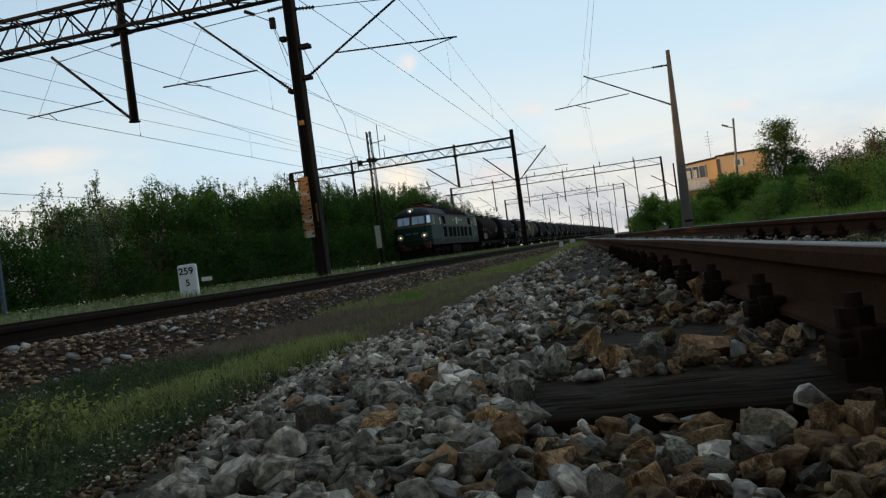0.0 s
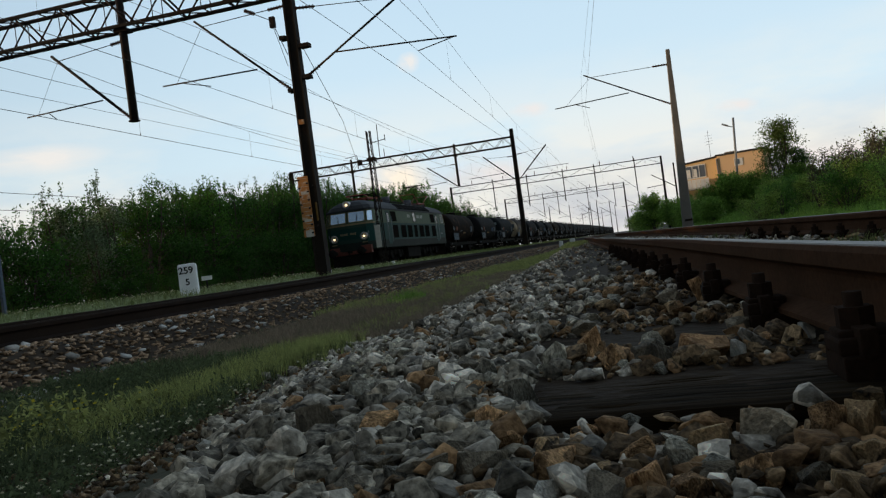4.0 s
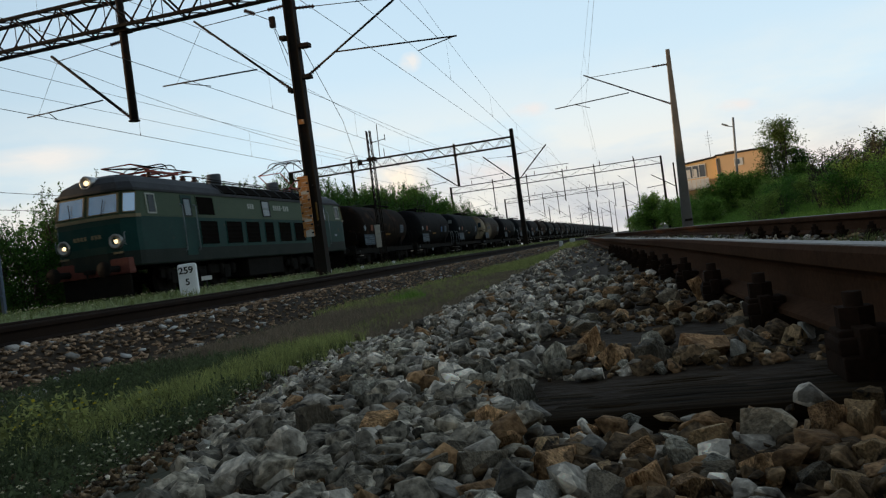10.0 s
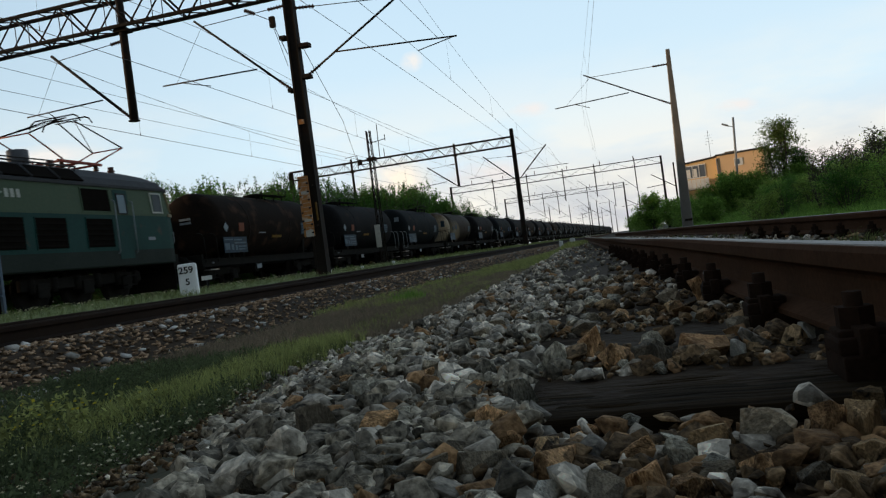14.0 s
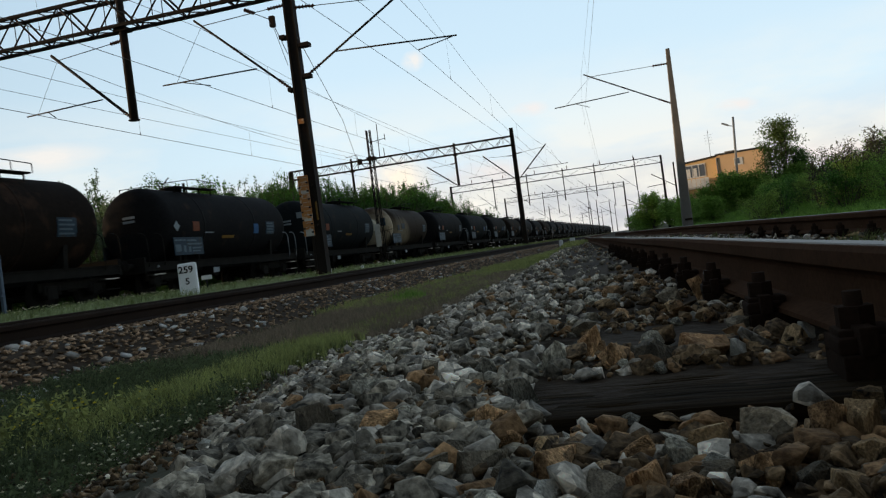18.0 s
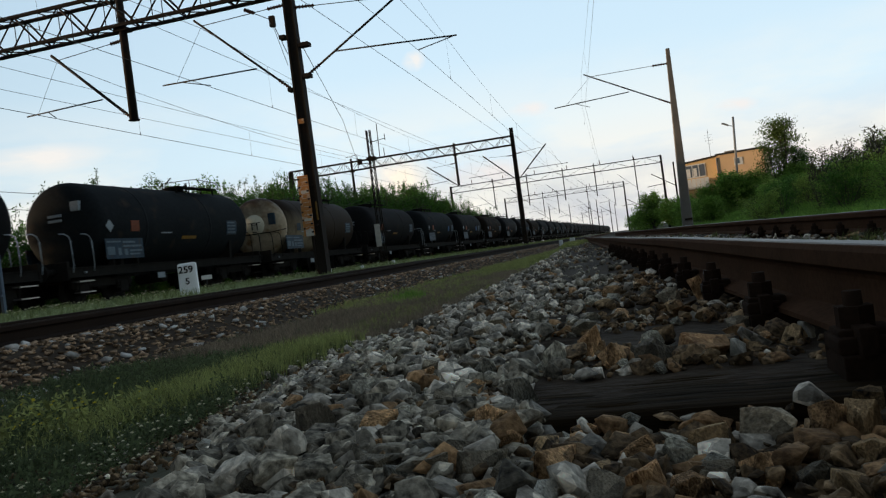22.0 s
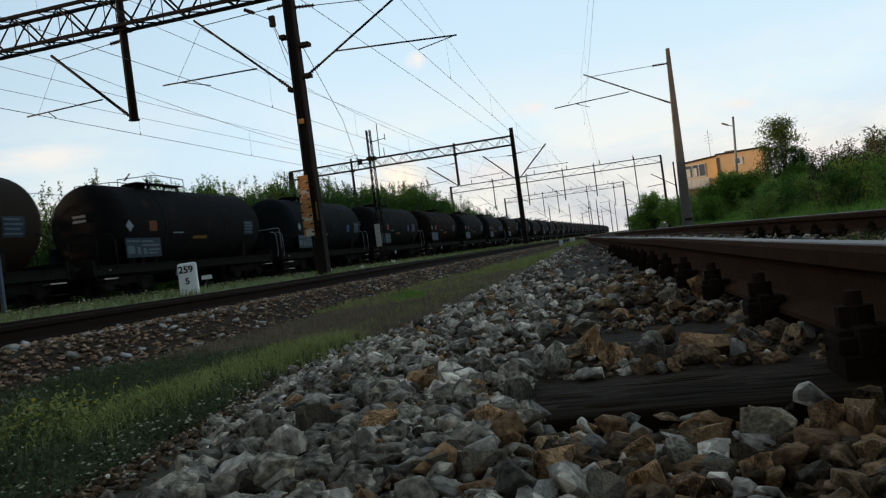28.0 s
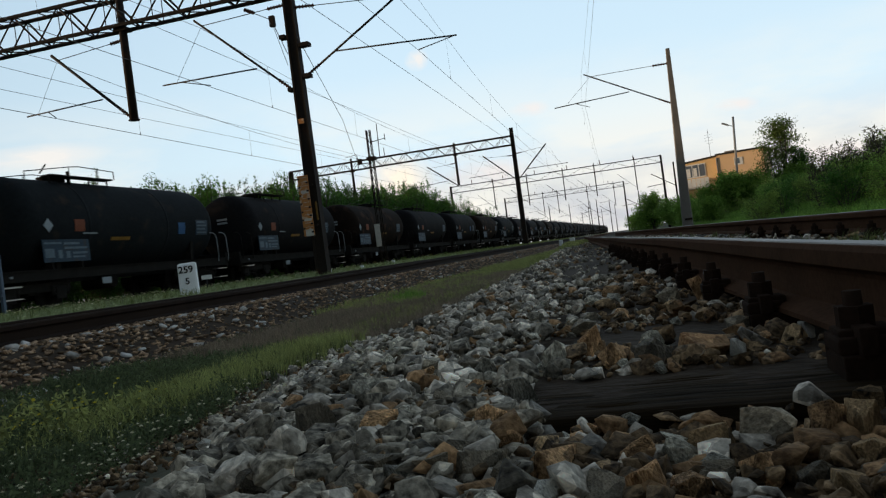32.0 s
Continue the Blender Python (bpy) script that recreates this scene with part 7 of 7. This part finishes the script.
def build_ballast():
    bed = thing("siding_ballast", Matrix.Identity(4), "bed of loose grey and rust-stained broken stones", "ballast", kind="structure")
    rng = random.Random(21)
    placed = []
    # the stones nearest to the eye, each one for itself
    # stones placed to fit the camera's view: x, y, width, height over the bed, kind
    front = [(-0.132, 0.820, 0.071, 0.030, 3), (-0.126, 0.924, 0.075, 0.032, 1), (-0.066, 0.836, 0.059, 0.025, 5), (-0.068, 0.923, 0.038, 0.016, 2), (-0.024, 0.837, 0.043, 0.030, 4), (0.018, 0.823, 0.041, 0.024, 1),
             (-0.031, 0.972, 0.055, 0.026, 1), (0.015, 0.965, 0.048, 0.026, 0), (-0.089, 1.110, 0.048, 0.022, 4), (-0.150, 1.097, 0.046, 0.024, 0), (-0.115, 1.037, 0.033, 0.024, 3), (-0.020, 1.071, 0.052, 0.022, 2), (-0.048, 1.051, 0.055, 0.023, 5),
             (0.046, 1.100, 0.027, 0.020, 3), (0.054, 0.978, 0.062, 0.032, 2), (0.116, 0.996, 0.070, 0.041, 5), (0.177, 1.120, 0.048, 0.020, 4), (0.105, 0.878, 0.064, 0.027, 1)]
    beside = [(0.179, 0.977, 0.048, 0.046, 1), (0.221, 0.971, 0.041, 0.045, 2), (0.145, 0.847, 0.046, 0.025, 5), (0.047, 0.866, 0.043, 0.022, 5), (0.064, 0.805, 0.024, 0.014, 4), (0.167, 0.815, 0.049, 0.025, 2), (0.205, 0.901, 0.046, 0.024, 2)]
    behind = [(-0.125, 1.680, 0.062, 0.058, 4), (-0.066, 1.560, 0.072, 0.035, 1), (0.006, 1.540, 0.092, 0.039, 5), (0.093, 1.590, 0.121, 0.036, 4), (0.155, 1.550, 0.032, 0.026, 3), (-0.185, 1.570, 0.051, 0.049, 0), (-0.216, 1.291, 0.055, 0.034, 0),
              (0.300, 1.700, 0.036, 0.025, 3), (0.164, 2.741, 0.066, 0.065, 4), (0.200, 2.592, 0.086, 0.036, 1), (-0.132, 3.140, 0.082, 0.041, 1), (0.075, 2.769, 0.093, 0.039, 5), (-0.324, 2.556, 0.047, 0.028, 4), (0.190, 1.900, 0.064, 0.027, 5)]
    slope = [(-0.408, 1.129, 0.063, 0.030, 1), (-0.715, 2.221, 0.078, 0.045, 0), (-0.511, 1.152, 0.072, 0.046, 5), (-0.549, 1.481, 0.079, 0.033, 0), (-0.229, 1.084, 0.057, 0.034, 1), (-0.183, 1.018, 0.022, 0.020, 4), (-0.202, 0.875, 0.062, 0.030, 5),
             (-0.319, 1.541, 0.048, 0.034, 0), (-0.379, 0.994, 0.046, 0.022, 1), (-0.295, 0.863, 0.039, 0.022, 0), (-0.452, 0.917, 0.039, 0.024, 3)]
    fitted = front + beside + behind + slope
    spots = [(x, y, w, kind) for x, y, w, h, kind in fitted]
    tries = 0
    while len(spots) < 300 and tries < 20000:
        tries += 1
        y = 0.62 + 2.6 * rng.random() ** 1.3
        x = rng.uniform(-1.75, NEAR_X - 0.07 * y)
        if on_rail(x, y) < 0.09 or on_sleeper(x, y) or past_stones(x, y) or x * x + y * y < 0.42:
            continue
        s = rng.uniform(0.045, 0.07) if x > -0.35 and y < 1.3 else rng.choice((0.036, 0.044, 0.053, 0.066)) * rng.uniform(0.85, 1.15)
        if any((x - a) ** 2 + (y - b) ** 2 < (0.36 * (s + c)) ** 2 for a, b, c, _ in spots):
            continue
        near_rail = smooth(-0.25, 0.35, x)
        pick = rng.random()
        spots.append((x, y, s, 1 if pick < 0.07 + 0.25 * near_rail else 2 if pick < 0.42 + 0.50 * near_rail + 0.40 * dark_share(x, y) or near_rail > 0.7 else 3 if pick > 0.965 else 0))
    rusty = {}
    for n, (x, y, s, red) in enumerate(spots):
        if red == 2 and x < -0.15:
            red = 5
        me = rng.choice(NEAR_STONES)
        if red:
            if (me, red) not in rusty:
                rusty[me, red] = me.copy()
                rusty[me, red].materials.clear()
            me = rusty[me, red]
        ob = mesh_part("stone", me, (M_STONE_OB, M_STONE_RUST, M_STONE_OIL, M_STONE_PALE, M_STONE_TAN, M_STONE_MUD)[red], bed)
        if n < len(fitted):
            h = fitted[n][3]
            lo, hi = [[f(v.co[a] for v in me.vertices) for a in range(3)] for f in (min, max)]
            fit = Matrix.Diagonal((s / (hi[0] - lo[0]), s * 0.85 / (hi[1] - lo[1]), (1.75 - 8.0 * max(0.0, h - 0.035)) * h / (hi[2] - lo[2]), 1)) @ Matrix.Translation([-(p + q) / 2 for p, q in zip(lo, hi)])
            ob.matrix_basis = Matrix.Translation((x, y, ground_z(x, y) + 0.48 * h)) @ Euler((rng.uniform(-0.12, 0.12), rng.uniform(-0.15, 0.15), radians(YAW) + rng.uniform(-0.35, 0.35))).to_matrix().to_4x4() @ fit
        else:
            ob.matrix_basis = Matrix.Translation((x, y, ground_z(x, y) + rng.uniform(0.16, 0.42) * s)) @ Euler((rng.uniform(-0.45, 0.45), rng.uniform(-0.45, 0.45), rng.uniform(0, 6.3))).to_matrix().to_4x4() @ Matrix.Diagonal((s * 1.1, s * 1.1, s * 1.1, 1))
    grey, red, oily_gap, muddy = [], [], [], []
    # small gap fillers mostly take the dark oily colour, standing for shade between stones
    for _ in range(9000):
        y = 0.4 + 4.0 * rng.random() ** 1.2
        x = rng.uniform(-1.9, 0.5)
        if on_rail(x, y) < 0.06 or on_sleeper(x, y) or x * x + y * y < 0.14:
            continue
        s = rng.uniform(0.012, 0.034)
        (grey if rng.random() < 0.12 else oily_gap).append((True, (rng.randrange(16), x, y, ground_z(x, y) + rng.uniform(0, 0.02), s, rng.uniform(-0.6, 0.6), rng.uniform(-0.6, 0.6), rng.uniform(0, 6.3))))
    for n in range(40000):
        y = 0.35 + 29 * rng.random() ** 2.0 if n < 17000 else (0.3 + 4.5 * rng.random() ** 1.3 if n < 32000 else rng.uniform(0.85, 1.28) if n < 36000 else 0.3 + 1.2 * rng.random())
        x = rng.uniform(-1.95, 3.6)
        xs = x - siding(y)
        if xs > 0.9 and rng.random() > 0.5:
            continue
        if x * x + y * y < 0.14 or on_rail(x, y) < 0.06 or (on_sleeper(x, y) and rng.random() > (0.0 if y < 2.4 else 0.10)):
            continue
        if x < -1.62 and rng.random() > (x + 1.95) / 0.33:
            continue
        s = rng.choice((0.034, 0.043, 0.052, 0.062, 0.076)) * rng.uniform(0.85, 1.15) * (1 + 0.012 * y)
        if past_stones(x, y):
            if rng.random() > 0.10:
                continue
            s *= 0.5
        if x > -0.35 and y < 1.3:
            s *= 0.85
        i = rng.randrange(16) if y < 7 else rng.randrange(10)
        lift = rng.uniform(0.02, 0.42) * s if abs(xs) > 0.75 else 0.3 * s
        row = (i, x, y, ground_z(x, y) + lift - 0.012 * rng.random(), s, rng.uniform(-0.6, 0.6), rng.uniform(-0.6, 0.6), rng.uniform(0, 6.3))
        pick, near_rail = rng.random(), smooth(-0.32, 0.28, x + 0.075 * y) * smooth(0.5, -0.3, xs)
        if y > 1.45 and rng.random() < 0.55 * near_rail:
            continue
        (red if pick < 0.06 + 0.20 * near_rail else (muddy if x < -0.15 else oily_gap) if pick < 0.36 - 0.10 * smooth(1.6, 2.4, y) + 0.54 * near_rail + 0.45 * dark_share(x, y) else grey).append((y < 7, row))
    # the bed goes on behind the eye
    for _ in range(9000):
        y, x = rng.uniform(-5.5, 0.4), rng.uniform(-1.9, 3.6)
        if on_rail(x, y) < 0.07 or x * x + y * y < 0.14:
            continue
        s = rng.uniform(0.045, 0.085)
        (grey if rng.random() < 0.5 else oily_gap).append((False, (rng.randrange(10), x, y, ground_z(x, y) + 0.2 * s, s, rng.uniform(-0.5, 0.5), rng.uniform(-0.5, 0.5), rng.uniform(0, 6.3))))
    for rows, mt, nm in ((grey, M_STONE, "loose_stones"), (red, M_STONE_ISL_RUST, "rusty_stones"), (oily_gap, M_STONE_ISL_OIL_GAP, "oily_stones"), (muddy, M_STONE_ISL_MUD, "soiled_stones")):
        scatter(nm, MID_STONES, [r for near, r in rows if near], mt, bed)
        scatter(nm, FAR_STONES, [r for near, r in rows if not near], mt, bed)
    bed2 = thing("second_track_ballast", Matrix.Identity(4), "dirty brown ballast with scattered pale stones", "ballast", kind="structure")
    rows, pale = [], []
    for _ in range(36000):
        y = 2.2 + 40 * rng.random() ** 2
        x = rng.uniform(-6.9, -2.95)
        if abs(abs(x - LEFT_X) - 0.75) < 0.06:
            continue
        if x > -3.55 and rng.random() > (-2.95 - x) / 0.6:
            continue
        s = rng.choice((0.035, 0.045, 0.06, 0.075)) * rng.uniform(0.8, 1.25)
        r = (rng.randrange(10), x, y, ground_z(x, y) + 0.14 * s, s, rng.uniform(-0.3, 0.3), rng.uniform(-0.3, 0.3), rng.uniform(0, 6.3), 0.6)
        if rng.random() < 0.055:
            pale.append((r[0], x, y, r[3], s * 1.35) + r[5:])
        else:
            rows.append(r)
    for _ in range(7000):
        x, y, s = rng.uniform(-6.9, -3.4), rng.uniform(-5.5, 2.2), rng.uniform(0.04, 0.08)
        rows.append((rng.randrange(10), x, y, ground_z(x, y) + 0.17 * s, s, rng.uniform(-0.35, 0.35), rng.uniform(-0.35, 0.35), rng.uniform(0, 6.3)))
    for x, y, s in ((-4.1, 4.3, 0.13), (-3.75, 4.6, 0.12), (-3.9, 5.9, 0.11), (-3.18, 3.58, 0.11), (-3.28, 3.62, 0.10), (-3.12, 3.52, 0.09), (-3.22, 3.72, 0.11), (-3.30, 3.50, 0.08), (-3.62, 4.76, 0.12), (-4.13, 4.51, 0.13), (-3.54, 4.18, 0.10), (-3.9, 7.3, 0.12), (-4.2, 4.0, 0.1)):
        pale.append((rng.randrange(10), x, y, ground_z(x, y) + 0.2 * s, s, 0.2, 0.1, rng.uniform(0, 6)))
    scatter("dirty_stones", FAR_STONES, rows, M_STONE_DIRT, bed2)
    scatter("pale_stones", FAR_STONES, pale, M_STONE_WHITE, bed2)


M_STONE_ISL_RUST = paint("rust_stained_stones", (0.105, 0.05775, 0.0273), (0.4256, 0.2464, 0.1176), 0.9, scale=16, fine=110, bump=1.0, contrast=0.22, island=0.45, depth=0.008)
M_STONE_ISL_OIL_GAP = paint("oily_and_gap_shade_stones", (0.0352, 0.02288, 0.01232), (0.2594, 0.1656, 0.08611), 0.85, scale=16, fine=110, bump=1.0, contrast=0.22, island=0.6, chips=45.0, depth=0.008)
M_STONE_WHITE = paint("pale_scattered_stones", (0.30, 0.28, 0.25), (0.66, 0.63, 0.58), 0.9, scale=12, fine=80, bump=0.8, contrast=0.45, island=0.25, depth=0.006)
M_STONE_ISL_MUD = paint("soiled_grey_stones", (0.0483, 0.03972, 0.02782), (0.4306, 0.3657, 0.2687), 0.88, scale=16, fine=100, bump=0.9, contrast=0.22, island=0.6, chips=45.0, depth=0.008)
M_STONE_DIRT = paint("dirty_brown_stones", (0.0558, 0.0342, 0.0207), (0.516, 0.342, 0.21), 0.92, scale=12, fine=90, bump=1.0, contrast=0.32, island=0.65, depth=0.008)
build_ballast()
build_grass()


motions()
